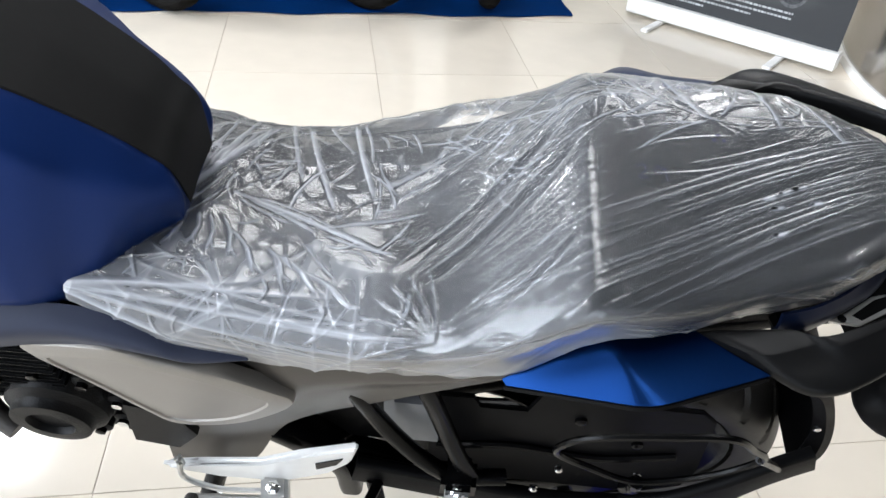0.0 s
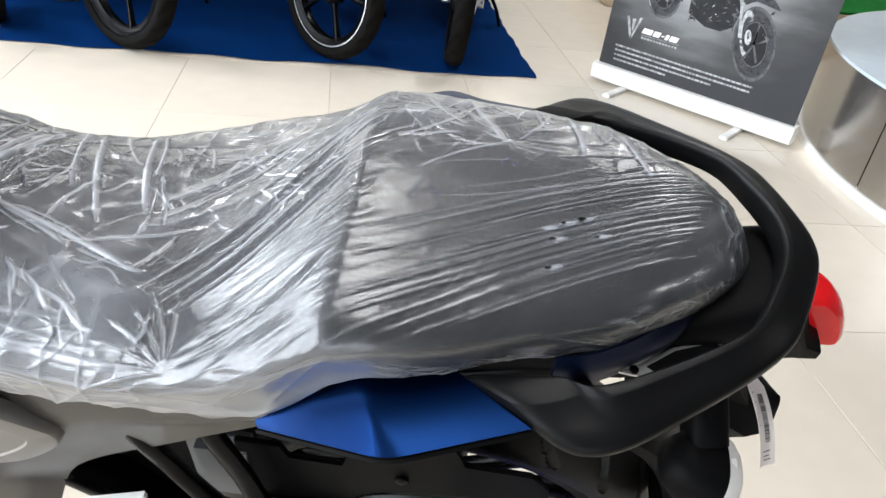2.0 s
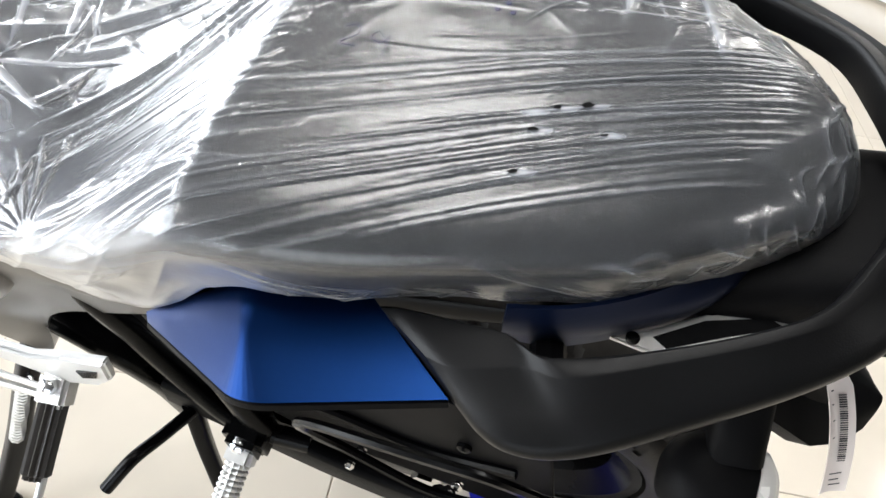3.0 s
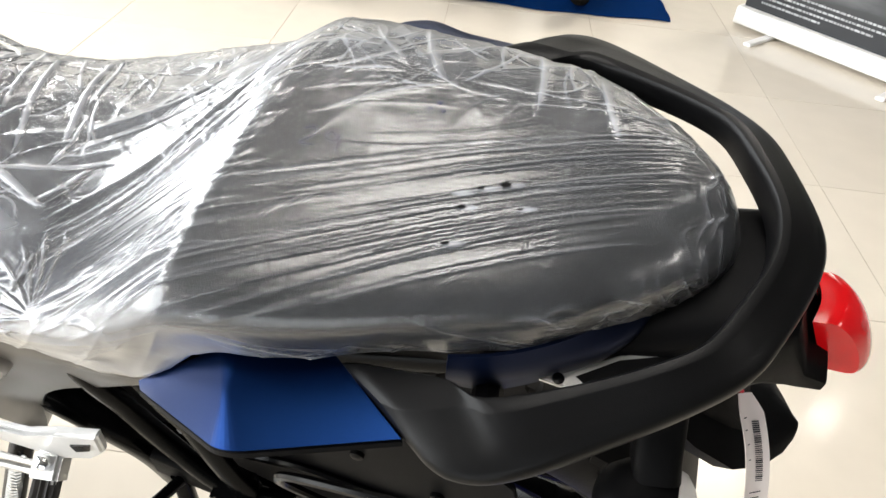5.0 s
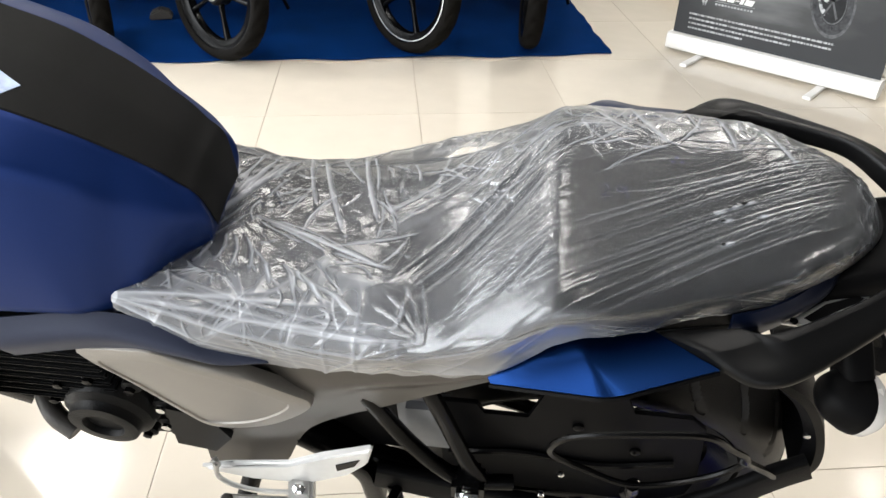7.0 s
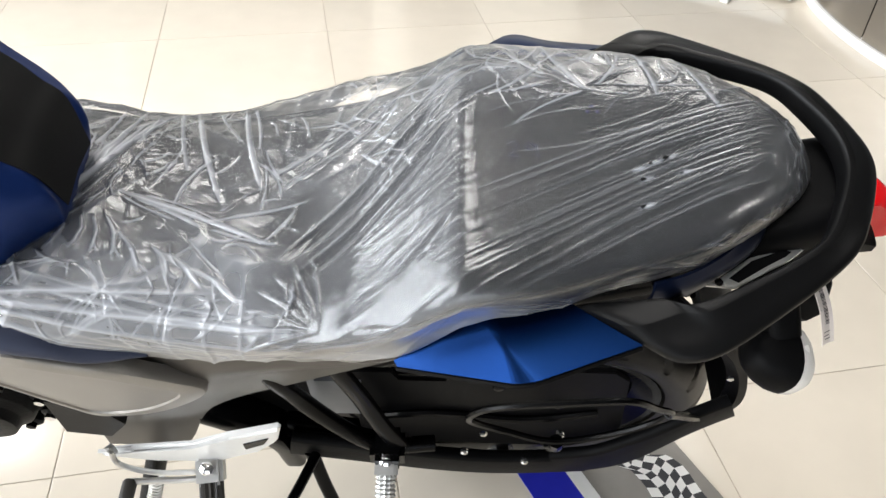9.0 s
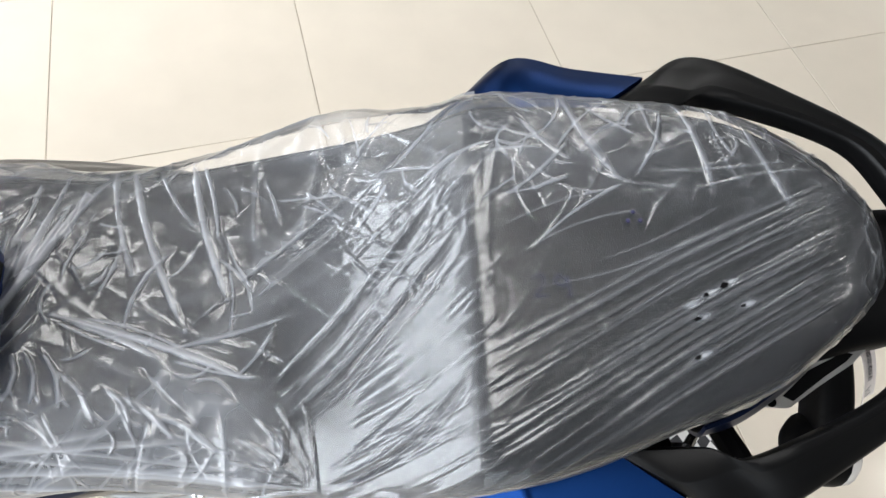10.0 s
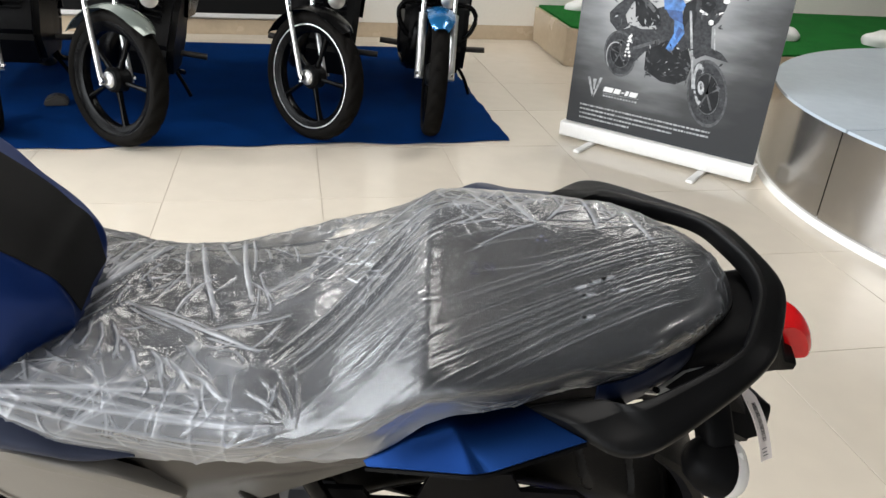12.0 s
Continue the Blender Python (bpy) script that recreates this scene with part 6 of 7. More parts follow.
def carpet():
    """Blue carpet with a wavy front edge and rucks."""
    nx, ny = 130, 80
    f0, f1 = Vector((-4.2, 1.71)), Vector((0.60, 2.757))
    b0, b1 = Vector((-4.6, 4.05)), Vector((0.20, 4.83))
    rows = []
    rng = random.Random(3)
    for i in range(nx):
        s = i / (nx - 1)
        row = []
        for j in range(ny):
            t = j / (ny - 1)
            p = (f0.lerp(f1, s)).lerp(b0.lerp(b1, s), t)
            edge = 0.012 * math.sin(s * 40) + 0.008 * math.sin(s * 90 + 1)
            p.y += edge * (1 - t)
            p.x += (0.004 * math.sin(t * 30) + 0.003 * math.sin(t * 71)) * s
            z = 0.004 + 0.005 * max(0, noise.noise(Vector((p.x * 1.6, p.y * 3.0, 0)))) + 0.006 * max(0, noise.noise(Vector((p.x * 5, p.y * 2, 7)))) * (1 - t)**3
            row.append(Vector((p.x, p.y, z)))
        rows.append(row)
    bm = bmesh.new()
    grid(bm, rows)
    vs = bm.verts[:]
    ob = part("carpet", shell(rows, 0.0035), CARPET)
    bm.free()
    tagged(ob, "royal blue felt carpet with rucked edges on the tiles", "carpet")


carpet()


def parked(pos, heading, steer, fender, fender_label, label, stripe, spokes, drum, lean=3.0, guard=False):
    """A commuter motorcycle, front wheel at pos; its own axes: x forward, z up."""
    z0 = 0.008
    t = empty("motorcycle", Matrix.Translation((pos[0], pos[1], z0)) @ Matrix.Rotation(radians(heading), 4, "Z") @ Matrix.Rotation(radians(lean), 4, "X"), label, "motorcycle", "motorcycles on the blue carpet")
    R = 0.295
    st = Matrix.Translation((0, 0, R)) @ Matrix.Rotation(radians(steer), 4, "Z")
    w = wheel(t, st, R, 0.085, 0.232, spokes, GLOSS_BLACK, 40, ENGINE, "front_wheel", stripe)
    rake = Vector((-0.20, 0, 0.46))
    for s in (-1, 1):
        a = Vector((0.0, s * 0.076, -0.02))
        part("fork_slider", tube([st @ a, st @ (a + rake * 0.30), st @ (a + rake * 0.62)], 0.021 if guard else 0.012, 12, 2), ALU, t)
        part("fork_tube", tube([st @ (a + rake * 0.60), st @ (a + rake * 1.35)], 0.0115, 12, 1), CHROME, t)
        part("axle_nut", turned([(0.014, 0), (0.014, 0.014), (0.008, 0.018)], 6, st @ Matrix.Translation((0, s * 0.075, 0)) @ pose(0, 0, 0, -s * 90, 0, 0)), CHROME, t)
    rows = []
    for i in range(21):
        an = radians(54 + 100 * i / 20)
        hw = 0.064 * (1 - 0.5 * max(0, (0.2 - i / 20) / 0.2)**2)
        rows.append([st @ Vector(((R + 0.024 - 0.020 * f * f) * math.cos(an), f * hw, (R + 0.024 - 0.020 * f * f) * math.sin(an))) for f in np.linspace(-1, 1, 9)])
    part("front_fender", shell(rows, 0.003), fender, t, fender_label)
    if drum:
        part("hub_cover", turned([(0.036, 0), (0.036, 0.012), (0.028, 0.020), (0.012, 0.026)], 28, st @ Matrix.Translation((0, -0.035, 0)) @ pose(0, 0, 0, 90, 0, 0)), ALU, t)
    else:
        part("brake_disc", turned([(0.040, 0), (0.052, 0), (0.052, 0.010), (0.040, 0.012)], 28, st @ Matrix.Translation((0, 0.052, 0)) @ pose(0, 0, 0, -90, 0, 0)), ALU, t)
    # frame, engine, rear wheel
    wheel(t, Matrix.Translation((-1.28, 0, R)), R, 0.10, 0.232, spokes, GLOSS_BLACK, 32, ENGINE, "rear_wheel")
    part("down_tube", tube([(-0.30, 0, 0.80), (-0.42, 0, 0.50), (-0.50, 0, 0.28), (-0.70, 0, 0.22), (-0.95, 0, 0.35)], 0.02), GLOSS_BLACK, t)
    eng = part("engine", slab([(-0.46, -0.17, 0.20), (-0.36, -0.17, 0.36), (-0.44, -0.17, 0.56), (-0.60, -0.17, 0.66), (-0.82, -0.17, 0.60), (-0.90, -0.17, 0.34), (-0.80, -0.17, 0.18)], (0, 0.34, 0), 0.03), ENGINE, t, "dark cast engine")
    part("cylinder", box(bmesh.new(), -0.62, -0.07, 0.44, -0.48, 0.07, 0.62, 0.012), ENGINE, eng)
    for k in range(6):
        part("fin", box(bmesh.new(), -0.64, -0.10, 0.455 + 0.026 * k, -0.40, 0.10, 0.463 + 0.026 * k, 0.002), ENGINE, eng)
    for s in (-1, 1):
        part("centre_stand", tube([(-0.86, s * 0.09, 0.28), (-0.93, s * 0.13, 0.14), (-1.02, s * 0.16, 0.10)], 0.014, 8), GLOSS_BLACK, t)
    part("horn", turned([(0.04, 0), (0.042, 0.012), (0.02, 0.022)], 16, Matrix.Translation((-0.34, 0.05, 0.60)) @ pose(0, 0, 0, 0, 90, 0)), ALU, t)
    part("engine_cover", turned([(0.09, 0), (0.085, 0.02), (0.06, 0.03), (0.02, 0.032)], 24, Matrix.Translation((-0.66, -0.17, 0.33)) @ pose(0, 0, 0, 90, 0, 0)), ENGINE, eng)
    part("exhaust", tube([(-0.50, -0.06, 0.50), (-0.40, -0.09, 0.42), (-0.44, -0.12, 0.26), (-0.70, -0.15, 0.22), (-1.0, -0.17, 0.27), (-1.45, -0.18, 0.36)], 0.038, 12), GLOSS_BLACK, t)
    for s in (-1, 1):
        part("footrest", tube([(-0.72, s * 0.10, 0.28), (-0.72, s * 0.30, 0.29)], 0.016, 10, 1), RUBBER, t)
        part("swing_arm", tube([(-0.88, s * 0.08, 0.34), (-1.28, s * 0.085, 0.295)], 0.02, 8, 1), GLOSS_BLACK, t)
        part("shock_absorber", tube([(-1.20, s * 0.11, 0.36), (-1.08, s * 0.11, 0.66)], 0.024, 10, 1), GLOSS_BLACK, t)
    rows = []
    for x, hw, zt, zb in ((-0.20, 0.07, 0.86, 0.78), (-0.30, 0.13, 0.95, 0.74), (-0.45, 0.145, 0.97, 0.70), (-0.62, 0.12, 0.90, 0.68), (-0.72, 0.09, 0.80, 0.68)):
        rows.append([Vector((x, 2 * hw * a, (zt + zb) / 2 + (zt - zb) * b)) for a, b in box_profile(1, 1, 0.32, 4)])
    bm = bmesh.new()
    grid(bm, rows, ring=True, caps=True)
    part("fuel_tank", bm, fender if fender != GLOSS_BLACK else GLOSS_BLACK, t)
    rows = []
    for x, hw, zt, zb in ((-0.66, 0.09, 0.80, 0.70), (-0.90, 0.12, 0.79, 0.68), (-1.20, 0.11, 0.82, 0.70), (-1.45, 0.08, 0.84, 0.74)):
        rows.append([Vector((x, 2 * hw * a, (zt + zb) / 2 + (zt - zb) * b)) for a, b in box_profile(1, 1, 0.32, 4)])
    bm = bmesh.new()
    grid(bm, rows, ring=True, caps=True)
    part("seat", bm, VINYL, t)
    part("side_body", slab([(-0.50, -0.19, 0.72), (-0.66, -0.19, 0.44), (-1.0, -0.19, 0.40), (-1.42, -0.19, 0.62), (-1.40, -0.19, 0.74)], (0, 0.38, 0), 0.04), GLOSS_BLACK, t)
    if guard:
        loop = [(-0.40, s * y, z) for s in (1,) for y, z in ((0.04, 0.56), (0.15, 0.57), (0.20, 0.52), (0.18, 0.44), (0.12, 0.38), (0.04, 0.34))]
        part("crash_bar", tube(loop, 0.013, 10), GLOSS_BLACK, t)
        part("crash_bar", tube([(x, -y, z) for x, y, z in loop], 0.013, 10), GLOSS_BLACK, t)
    # side stand
    vf = math.tan(radians(lean)) * 0.24
    part("side_stand", tube([(-0.70, 0.10, 0.26), (-0.72, 0.20, 0.12), (-0.73, 0.24, 0.008 - vf + 0.004)] if lean < 0 else [(-0.70, -0.10, 0.26), (-0.72, -0.20, 0.12), (-0.73, -0.24, vf + 0.006)], 0.010, 8), GLOSS_BLACK, t)
    return t


parked((0.193, 2.80), -88, 2, BLUE_GLOSS, "metallic blue front fender", "blue commuter motorcycle with a narrow front tyre on the blue carpet", None, 5, False, -3.0, True)
parked((-0.392, 2.648), -85, 48, GLOSS_BLACK, "gloss black front fender", "black commuter motorcycle with a silver rim line, wheel turned aside", ALU, 5, True, -8.0)
parked((-1.225, 2.412), -80, 50, GREY_GLOSS, "grey-green front fender", "grey-green commuter motorcycle with its wheel turned aside", None, 5, True, -11.0)
parked((-1.80, 2.48), -75, 18, GLOSS_BLACK, "gloss black front fender", "dark motorcycle with a broad front tyre beside the grey one", None, 5, False, -2.0)
parked((-2.62, 2.35), -80, 20, GLOSS_BLACK, "gloss black front fender", "dark motorcycle at the end of the row on the carpet", None, 5, False, 2.0)


def display_board():
    """A long black board low on the wall behind the row, with a pale lower edge."""
    t = empty("display_board", ROOM_M @ pose(-4.2, Y1 - 0.034, 0.125), "long black display board with a pale lower edge on the wall", "board")
    part("panel", box(bmesh.new(), 0.0, 0.0, 0.03, 4.75, 0.032, 1.75, 0.004), MATT_BLACK, t)
    part("lower_edge", box(bmesh.new(), 0.0, -0.006, 0.0, 4.75, 0.034, 0.03, 0.003), WHITE, t, "pale lower edge strip")


display_board()


def rubber_wedge():
    bm = slab([(-0.06, -0.04, 0), (0.06, -0.04, 0), (0.05, -0.03, 0.035), (0.0, -0.025, 0.05), (-0.05, -0.03, 0.03)], (0, 0.08, 0), 0.008)
    ob = part("wheel_chock", bm, RUBBER)
    ob.matrix_world = pose(-1.72, 2.93, 0.010, 0, 0, 20)
    tagged(ob, "small black rubber wedge lying on the blue carpet", "wheel chock")


rubber_wedge()

# ---- roll-up banner ----


def banner():
    a, c = Vector((0.862, 2.880, 0)), Vector((1.648, 2.322, 0))
    d = (c - a).normalized()
    nrm = Vector((d.y, -d.x, 0))
    m = Matrix((( d.x, -nrm.x, 0, a.x), (d.y, -nrm.y, 0, a.y), (0, 0, 1, 0), (0, 0, 0, 1)))
    W = (c - a).length
    t = empty("roll_up_banner", m, "grey printed roll-up banner on a white base with swing-out feet", "banner")
    bm = sweep(bmesh.new(), [Vector((0, 0.04, 0.052)), Vector((W, 0.04, 0.052))], box_profile(0.085, 0.075, 0.012))
    base = part("base", bm, WHITE, t)
    for x in (0.16, W - 0.24):
        part("foot", box(bmesh.new(), x, -0.16, 0.0, x + 0.035, 0.22, 0.014, 0.003), WHITE, base)
    part("pole", tube([(W / 2, 0.07, 0.05), (W / 2, 0.075, 2.05)], 0.008, 8, 1), ALU, t)
    H = 2.0
    rows = [[Vector((x, 0.035 + 0.003 * math.sin(z * 2), z)) for x in np.linspace(0.012, W - 0.012, 8)] for z in np.linspace(0.085, H, 24)]
    sheet = part("printed_sheet", shell(rows, 0.0008), POSTER, t, "dark grey print of a motorcycle")
    part("top_rail", sweep(bmesh.new(), [Vector((0.0, 0.036, H)), Vector((W, 0.036, H))], box_profile(0.016, 0.03, 0.004)), ALU, t)

    def shape(pts, material, lift=0.0016, name="printed_shape"):
        bm = bmesh.new()
        bm.faces.new([bm.verts.new((x, 0.035 + 0.003 * math.sin(z * 2) - lift, z)) for x, z in pts])
        part(name, bm, material, sheet)

    def disc(cx, cz, rx, rz, r0, material, lift=0.0016, n=36, lean=-0.25, arc=1.0):
        bm = bmesh.new()
        rows = []
        for i in range(n):
            q = 2 * math.pi * arc * i / n + 0.9
            rows.append([Vector((cx + rx * k * math.cos(q) + lean * rz * k * math.sin(q), 0.035 + 0.003 * math.sin(cz * 2) - lift, cz + rz * k * math.sin(q) + 0.22 * rx * k * math.cos(q))) for k in (r0, 1.0)])
        grid(bm, rows, loop=arc == 1.0)
        part("printed_shape", bm, material, sheet)

    # the printed machine, in plain shapes: wheels first, then tail, engine, tank, lamp face and bars
    for cx, cz, rx, rz in ((0.242, 0.462, 0.078, 0.104), (0.682, 0.358, 0.088, 0.148)):
        disc(cx, cz, rx, rz, 0.05, POSTER_INK, 0.0016)
        disc(cx, cz, rx, rz, 0.64, POSTER_DARK, 0.0018)
        disc(cx, cz, rx, rz, 0.90, POSTER_MID, 0.0019)
        disc(cx, cz, rx * 0.62, rz * 0.62, 0.93, POSTER_MID, 0.0020)
        for k in range(5):
            q = 2 * math.pi * k / 5 + 0.3
            shape([(cx - 0.004, cz), (cx + 0.6 * rx * math.cos(q), cz + 0.6 * rz * math.sin(q)), (cx + 0.6 * rx * math.cos(q + 0.16), cz + 0.6 * rz * math.sin(q + 0.16)), (cx + 0.004, cz)], POSTER_MID, 0.0021)
    disc(0.228, 0.440, 0.050, 0.074, 0.93, POSTER_LIGHT, 0.0022, arc=0.45)
    disc(0.644, 0.391, 0.030, 0.094, 0.74, POSTER_LIGHT, 0.0023, arc=0.62)
    disc(0.650, 0.380, 0.014, 0.030, 0.30, POSTER_LIGHT, 0.0023)
    shape([(0.168, 0.600), (0.160, 0.640), (0.189, 0.676), (0.251, 0.735), (0.290, 0.730), (0.262, 0.690), (0.240, 0.640), (0.262, 0.592), (0.215, 0.560)], POSTER_DARK, 0.0020)
    shape([(0.262, 0.735), (0.319, 0.733), (0.391, 0.685), (0.410, 0.640), (0.394, 0.616), (0.327, 0.600), (0.288, 0.640), (0.280, 0.690)], POSTER_INK, 0.0020)
    shape([(0.385, 0.690), (0.420, 0.705), (0.470, 0.655), (0.492, 0.600), (0.470, 0.550), (0.400, 0.596), (0.380, 0.630)], POSTER_DARK, 0.0019)
    shape([(0.505, 0.725), (0.560, 0.765), (0.566, 0.660), (0.560, 0.540), (0.520, 0.540), (0.500, 0.600)], POSTER_INK, 0.0019)
    shape([(0.560, 0.700), (0.640, 0.650), (0.660, 0.540), (0.600, 0.500), (0.560, 0.540)], POSTER_DARK, 0.0018)
    shape([(0.200, 0.560), (0.300, 0.600), (0.340, 0.520), (0.300, 0.430), (0.250, 0.440)], POSTER_DARK, 0.0019)
    shape([(0.300, 0.722), (0.345, 0.716), (0.380, 0.680), (0.372, 0.668), (0.330, 0.700)], POSTER_MID, 0.0022)
    shape([(0.270, 0.600), (0.330, 0.590), (0.400, 0.600), (0.460, 0.560), (0.450, 0.500), (0.366, 0.497), (0.320, 0.440), (0.296, 0.430), (0.280, 0.500)], POSTER_DARK, 0.0021)
    shape([(0.366, 0.497), (0.454, 0.559), (0.554, 0.545), (0.590, 0.470), (0.577, 0.402), (0.530, 0.372), (0.459, 0.373), (0.373, 0.411)], POSTER_INK, 0.0022)
    shape([(0.300, 0.505), (0.420, 0.560), (0.424, 0.548), (0.306, 0.488)], POSTER_MID, 0.0024)
    shape([(0.404, 0.742), (0.475, 0.767), (0.509, 0.720), (0.500, 0.690), (0.456, 0.690), (0.418, 0.690)], POSTER_BLUE, 0.0026)
    shape([(0.424, 0.694), (0.500, 0.694), (0.511, 0.640), (0.470, 0.650), (0.446, 0.664)], POSTER_NAVY, 0.0026)
    shape([(0.470, 0.654), (0.513, 0.640), (0.528, 0.602), (0.482, 0.509), (0.456, 0.524), (0.481, 0.592)], POSTER_BLUE, 0.0027)
    shape([(0.496, 0.628), (0.516, 0.616), (0.500, 0.566), (0.488, 0.580)], POSTER_NAVY, 0.0028)
    shape([(0.512, 0.600), (0.548, 0.700), (0.556, 0.650), (0.560, 0.540), (0.530, 0.520), (0.505, 0.540)], POSTER_DARK, 0.0024)
    shape([(0.551, 0.767), (0.600, 0.790), (0.653, 0.785), (0.690, 0.760), (0.683, 0.726), (0.664, 0.668), (0.640, 0.646), (0.600, 0.668), (0.556, 0.704)], POSTER_DARK, 0.0025)
    shape([(0.572, 0.752), (0.612, 0.772), (0.640, 0.740), (0.620, 0.700), (0.585, 0.712)], POSTER_INK, 0.0026)
    shape([(0.574, 0.702), (0.612, 0.690), (0.614, 0.697), (0.578, 0.712)], POSTER_WHITE, 0.0028)
    shape([(0.650, 0.692), (0.676, 0.708), (0.678, 0.716), (0.648, 0.701)], POSTER_WHITE, 0.0028)
    disc(0.634, 0.664, 0.011, 0.011, 0.05, POSTER_WHITE, 0.0028)
    shape([(0.531, 0.700), (0.541, 0.700), (0.620, 0.372), (0.610, 0.366)], POSTER_LIGHT, 0.0029)
    shape([(0.652, 0.642), (0.658, 0.642), (0.677, 0.552), (0.671, 0.552)], POSTER_LIGHT, 0.0029)
    shape([(0.574, 0.515), (0.606, 0.552), (0.653, 0.560), (0.706, 0.545), (0.744, 0.510), (0.710, 0.514), (0.640, 0.524), (0.600, 0.505)], POSTER_DARK, 0.0027)
    shape([(0.360, 0.768), (0.430, 0.780), (0.520, 0.778), (0.640, 0.800), (0.728, 0.797), (0.770, 0.780), (0.768, 0.773), (0.720, 0.784), (0.640, 0.790), (0.520, 0.770), (0.430, 0.772), (0.362, 0.760)], POSTER_DARK, 0.0027)
    for cx, cz in ((0.516, 0.748), (0.681, 0.758)):
        disc(cx, cz, 0.014, 0.009, 0.05, POSTER_WHITE, 0.0030)
    # broken glints and dark gaps all over the printed engine, frame and tail
    bits = random.Random(21)
    for xa, xb, za, zb, n in ((0.37, 0.58, 0.38, 0.55, 70), (0.20, 0.33, 0.42, 0.56, 34), (0.18, 0.40, 0.58, 0.73, 40), (0.56, 0.68, 0.64, 0.79, 22), (0.62, 0.74, 0.24, 0.50, 24)):
        for k in range(n):
            x, z, a, r = bits.uniform(xa, xb), bits.uniform(za, zb), bits.uniform(0, math.pi), bits.uniform(0.004, 0.016)
            w = r * bits.uniform(0.15, 0.5)
            u, v = math.cos(a), math.sin(a)
            tone = bits.choice((POSTER_MID, POSTER_MID, POSTER_DARK, POSTER_INK, POSTER_INK, POSTER_LIGHT if k % 3 == 0 else POSTER_MID))
            shape([(x - r * u, z - r * v), (x + w * v, z - w * u), (x + r * u, z + r * v), (x - w * v * 0.6, z + w * u)], tone, 0.00305 + 0.00001 * k)
    # bright chain, sprocket and exhaust
    for k in range(16):
        x, z, r = bits.uniform(0.268, 0.305), bits.uniform(0.44, 0.555), bits.uniform(0.004, 0.011)
        shape([(x - r, z - r * 0.4), (x, z - r), (x + r * 0.7, z), (x, z + r)], POSTER_WHITE, 0.0036 + 0.00001 * k)
    # emblem and the lines of small print as bars
    for pts in ([(0.098, 0.326), (0.110, 0.330), (0.138, 0.252), (0.134, 0.232)], [(0.176, 0.336), (0.162, 0.334), (0.140, 0.252), (0.142, 0.232)], [(0.128, 0.322), (0.146, 0.324), (0.142, 0.270), (0.136, 0.270)]):
        shape(pts, POSTER_LIGHT, 0.0022, "printed_emblem")
    for x0, x1 in ((0.190, 0.238), (0.244, 0.276), (0.282, 0.296), (0.302, 0.318), (0.324, 0.362)):
        low, high = (0.280, 0.286) if x0 == 0.282 else (0.272, 0.296)
        shape([(x0 - 0.004, low), (x1 - 0.004, low), (x1 + 0.004, high), (x0 + 0.004, high)], POSTER_WHITE, 0.0022, "printed_bar")
    shape([(0.186, 0.262), (0.372, 0.266), (0.372, 0.268), (0.186, 0.264)], POSTER_LIGHT, 0.0022, "printed_bar")
    for k in range(12):
        shape([(0.190 + 0.015 * k, 0.247), (0.200 + 0.015 * k, 0.247), (0.200 + 0.015 * k, 0.256), (0.190 + 0.015 * k, 0.256)], POSTER_LIGHT, 0.0022, "printed_bar")
    rng = random.Random(8)
    for k, (xa, xb) in enumerate(((0.076, 0.736), (0.078, 0.730), (0.080, 0.560), (0.082, 0.348))):
        x = xa
        z = 0.184 - 0.0215 * k
        while x < xb:
            l = rng.uniform(0.006, 0.026)
            shape([(x, z), (min(x + l, xb), z), (min(x + l, xb), z + 0.0085), (x, z + 0.0085)], POSTER_LIGHT, 0.0022, "printed_bar")
            x += l + 0.0035


banner()

# ---- round steel platform, green ledge, floor graphic ----


def platform():
    cx, cy, r, h = 3.20, 2.21, 1.465, 0.40
    t = empty("display_platform", Matrix.Translation((cx, cy, 0)), "round display platform clad in brushed steel with a pale top", "platform", kind="structure")
    part("plinth_ring", turned([(r - 0.02, 0.001), (r + 0.012, 0.001), (r + 0.012, 0.035), (r - 0.02, 0.037)], 96), WHITE, t, "white skirting ring")
    n = 10
    first = math.atan2(1.92 - cy, 1.766 - cx)
    for k in range(n):
        a0, a1 = first + 2 * math.pi * k / n + 0.0022, first + 2 * math.pi * (k + 1) / n - 0.0022
        rows = [[Vector((r * math.cos(a0 + (a1 - a0) * i / 16), r * math.sin(a0 + (a1 - a0) * i / 16), z)) for z in (0.037, 0.2, h - 0.012, h)] for i in range(17)]
        part("steel_panel", shell(rows, 0.002), STEEL, t)
    part("core", turned([(0.2, 0.03), (r - 0.015, 0.03), (r - 0.015, h - 0.004), (0.2, h - 0.004)], 96), GLOSS_BLACK, t)
    for k in range(4):
        a0 = first + 0.02 + math.pi / 2 * k
        a = [a0 + (math.pi / 2 - 0.004) * i / 24 for i in range(25)]
        bm = slab([(0, 0, h - 0.004)] + [((r + 0.008) * math.cos(q), (r + 0.008) * math.sin(q), h - 0.004) for q in a], (0, 0, 0.012), 0.002)
        part("top_panel", bm, TOP_GLASS, t)


platform()


def platform_machine():
    """Only the front wheel of the machine on the platform comes into view."""
    t = parked((2.50, 2.30), -150, 10, GLOSS_BLACK, "gloss black front fender", "dark motorcycle standing on the round steel platform", None, 5, False, 4.0)
    t.matrix_world = Matrix.Translation((0, 0, 0.40)) @ t.matrix_world
    t["group"] = ""


platform_machine()


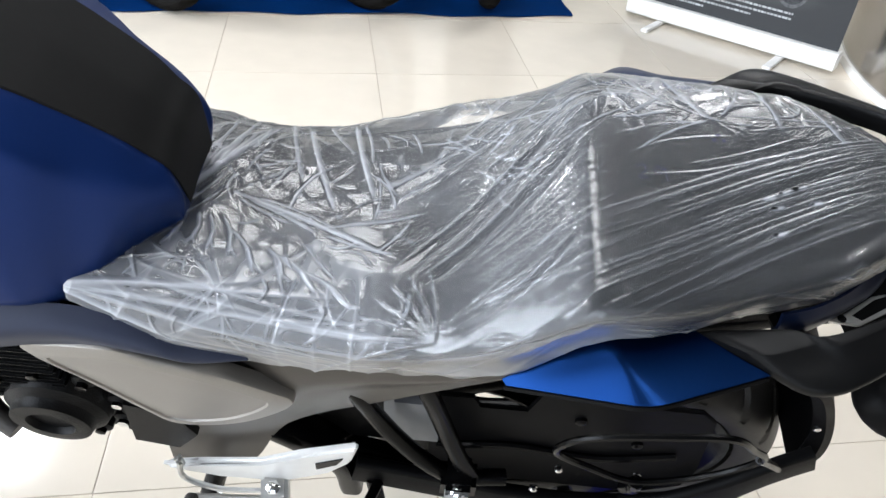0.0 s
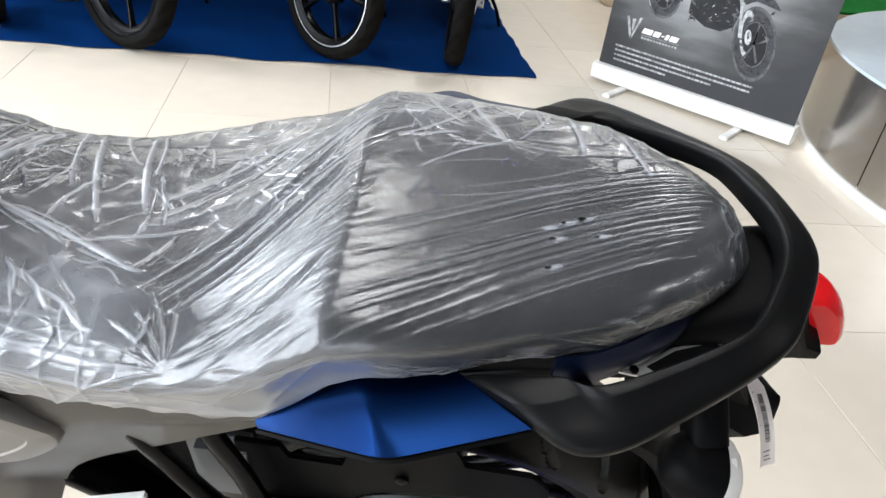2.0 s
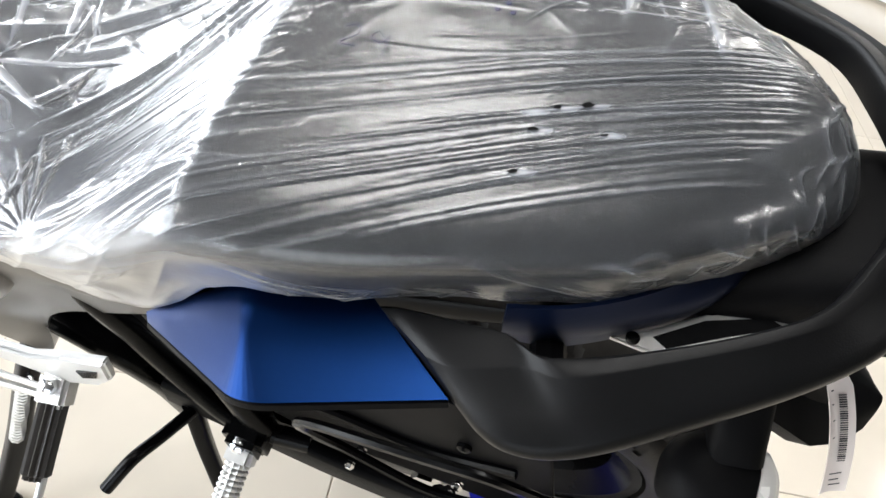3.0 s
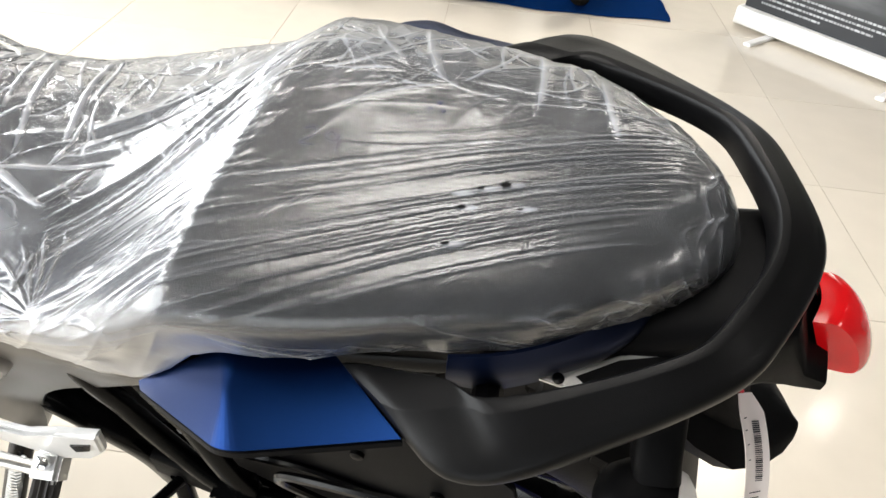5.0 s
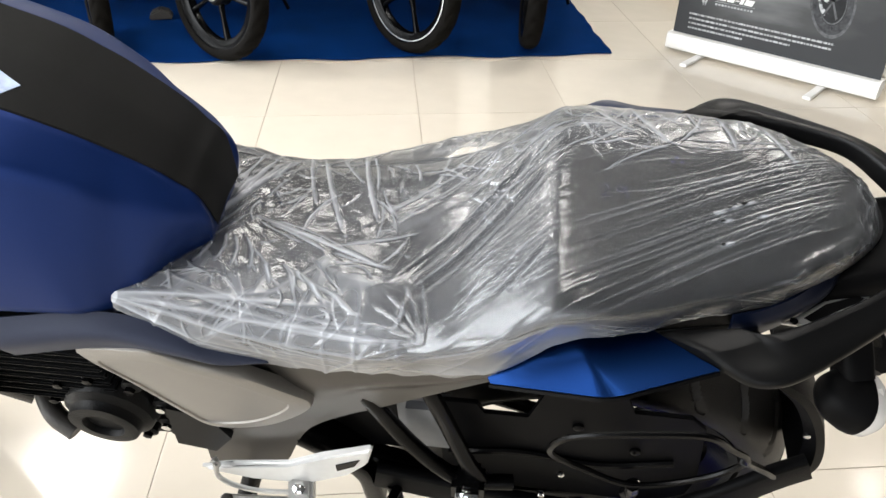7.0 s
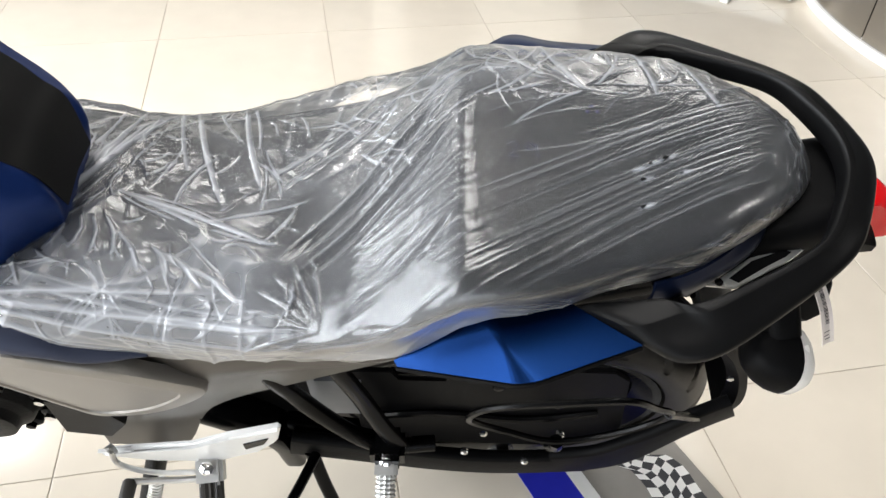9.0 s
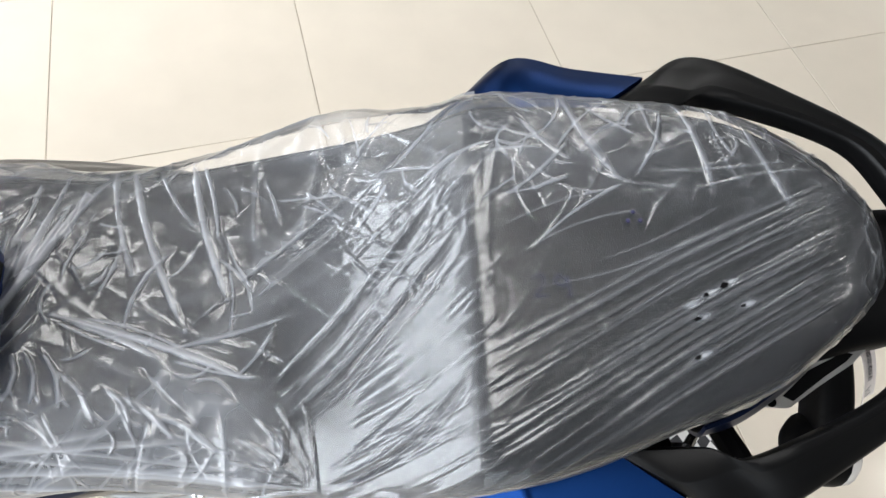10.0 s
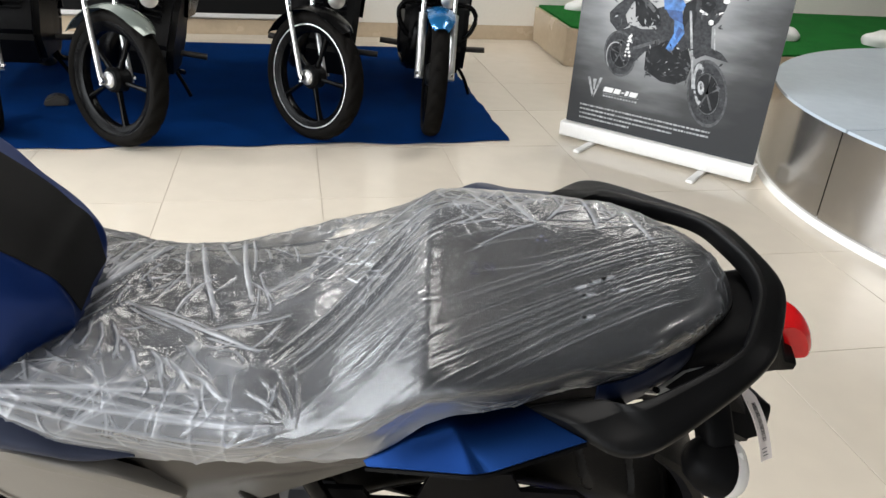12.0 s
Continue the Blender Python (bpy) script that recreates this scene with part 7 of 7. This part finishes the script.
def green_ledge():
    """A low tiled ledge with green turf on top, against the wall."""
    out = [(0.96, 5.48), (1.11, 4.52), (2.2, 3.9), (5.6, 4.5), (5.3, 6.05)]
    bm = slab([(x, y, 0.001) for x, y in out], (0, 0, 0.26), 0.004)
    ob = part("ledge", bm, SKIRT)
    tagged(ob, "low beige tiled ledge along the wall", "ledge", kind="structure")
    c = Vector((2.9, 5.0, 0))
    bm = slab([(c.x + (x - c.x) * 0.985, c.y + (y - c.y) * 0.985, 0.2625) for x, y in out], (0, 0, 0.014))
    tagged(part("turf", bm, GREEN), "bright green artificial turf on the ledge", "turf", kind="structure")
    rng = random.Random(2)
    for x, y, s in ((1.55, 4.95, 1.0), (1.30, 5.25, 0.8), (3.3, 4.45, 1.2), (2.6, 4.5, 0.9)):
        bm = bmesh.new()
        bmesh.ops.create_icosphere(bm, subdivisions=3, radius=0.10 * s)
        for v in bm.verts:
            k = 1 + 0.22 * noise.noise(v.co * 14 + Vector((x, y, 0)))
            v.co = Vector((v.co.x * k * 1.3, v.co.y * k, max(-0.02 * s, v.co.z * k * 0.7)))
        ob = part("stone", bm, WHITE)
        ob.location = (x, y, 0.2775 + 0.021 * s)
        tagged(ob, "smooth white decorative stone on the green turf", "stone", "white stones on the turf")


green_ledge()


def floor_graphic():
    """A printed strip stuck to the tiles: blue and white bands, grey field, chequers."""
    t = empty("floor_graphic", pose(0.53, 0.06, 0.0, 0, 0, -62), "printed floor strip with blue band and chequered flag", "floor sticker")

    def quad(name, x0, y0, x1, y1, z, material):
        return part(name, box(bmesh.new(), x0, y0, 0.0004, x1, y1, z), material, t)
    quad("field", -0.22, -0.026, 0.36, 0.171, 0.0014, MAT_GREY)
    quad("white_band", -0.22, -0.053, 0.36, -0.026, 0.0018, WHITE)
    quad("blue_band", -0.22, -0.133, 0.36, -0.053, 0.0016, MAT_BLUE)
    # a flag that waves: narrow at its tip, then full
    lo = curve([-0.075, -0.050, -0.025, 0.0, 0.034, 0.10, 0.20, 0.36], [0.076, 0.052, 0.040, 0.058, 0.060, 0.046, 0.036, 0.030])
    hi = curve([-0.075, -0.050, -0.016, 0.010, 0.045, 0.10, 0.20, 0.36], [0.098, 0.108, 0.096, 0.138, 0.150, 0.144, 0.150, 0.146])
    us = np.cumsum([-0.075] + [0.0095] * 6 + [0.013] * 3 + [0.019] * 14)
    rows = [[(u + 0.010 * math.sin(j * 1.1), float(lo(u) + (hi(u) - lo(u)) * j / 5), 0.0016) for j in range(6)] for u in us]
    for i in range(len(us) - 1):
        for j in range(5):
            vs = [rows[i][j], rows[i + 1][j], rows[i + 1][j + 1], rows[i][j + 1]]
            if (i + j) % 2 == 0:
                part("white_check", slab(vs, (0, 0, 0.0006)), WHITE, t)
            else:
                part("black_check", slab(vs, (0, 0, 0.0004)), INK, t)


floor_graphic()

# ---- floor tiles ----


def tiles():
    """Polished tiles, each a slab with eased edges over a recessed joint."""
    def slab_mesh(w, d):
        bm = bmesh.new()
        g, e = 0.0011, 0.0012
        rows = [((g, g), -0.0015), ((g, g), -0.0004), ((g + e, g + e), 0.0)]
        loops = []
        for (i, j), z in rows:
            loops.append([bm.verts.new(p) for p in ((i, j, z), (w - i, j, z), (w - i, d - j, z), (i, d - j, z))])
        for a, b in zip(loops, loops[1:]):
            for k in range(4):
                bm.faces.new((a[k], a[(k + 1) % 4], b[(k + 1) % 4], b[k]))
        bm.faces.new(loops[-1])
        bmesh.ops.recalc_face_normals(bm, faces=bm.faces[:])
        me = bpy.data.meshes.new("tile")
        bm.to_mesh(me)
        bm.free()
        me.materials.append(TILE)
        return me
    whole, cut = slab_mesh(TILE_S, TILE_S), slab_mesh(TILE_S, Y1 - (TILE_Y + 15 * TILE_S))
    for i in range(18):
        for j in range(16):
            ob = new("tile", whole if j < 15 else cut)
            ob.parent = floor_ob
            ob.matrix_parent_inverse = Matrix.Identity(4)
            ob.location = (TILE_X + i * TILE_S, TILE_Y + j * TILE_S, 0.0)


tiles()
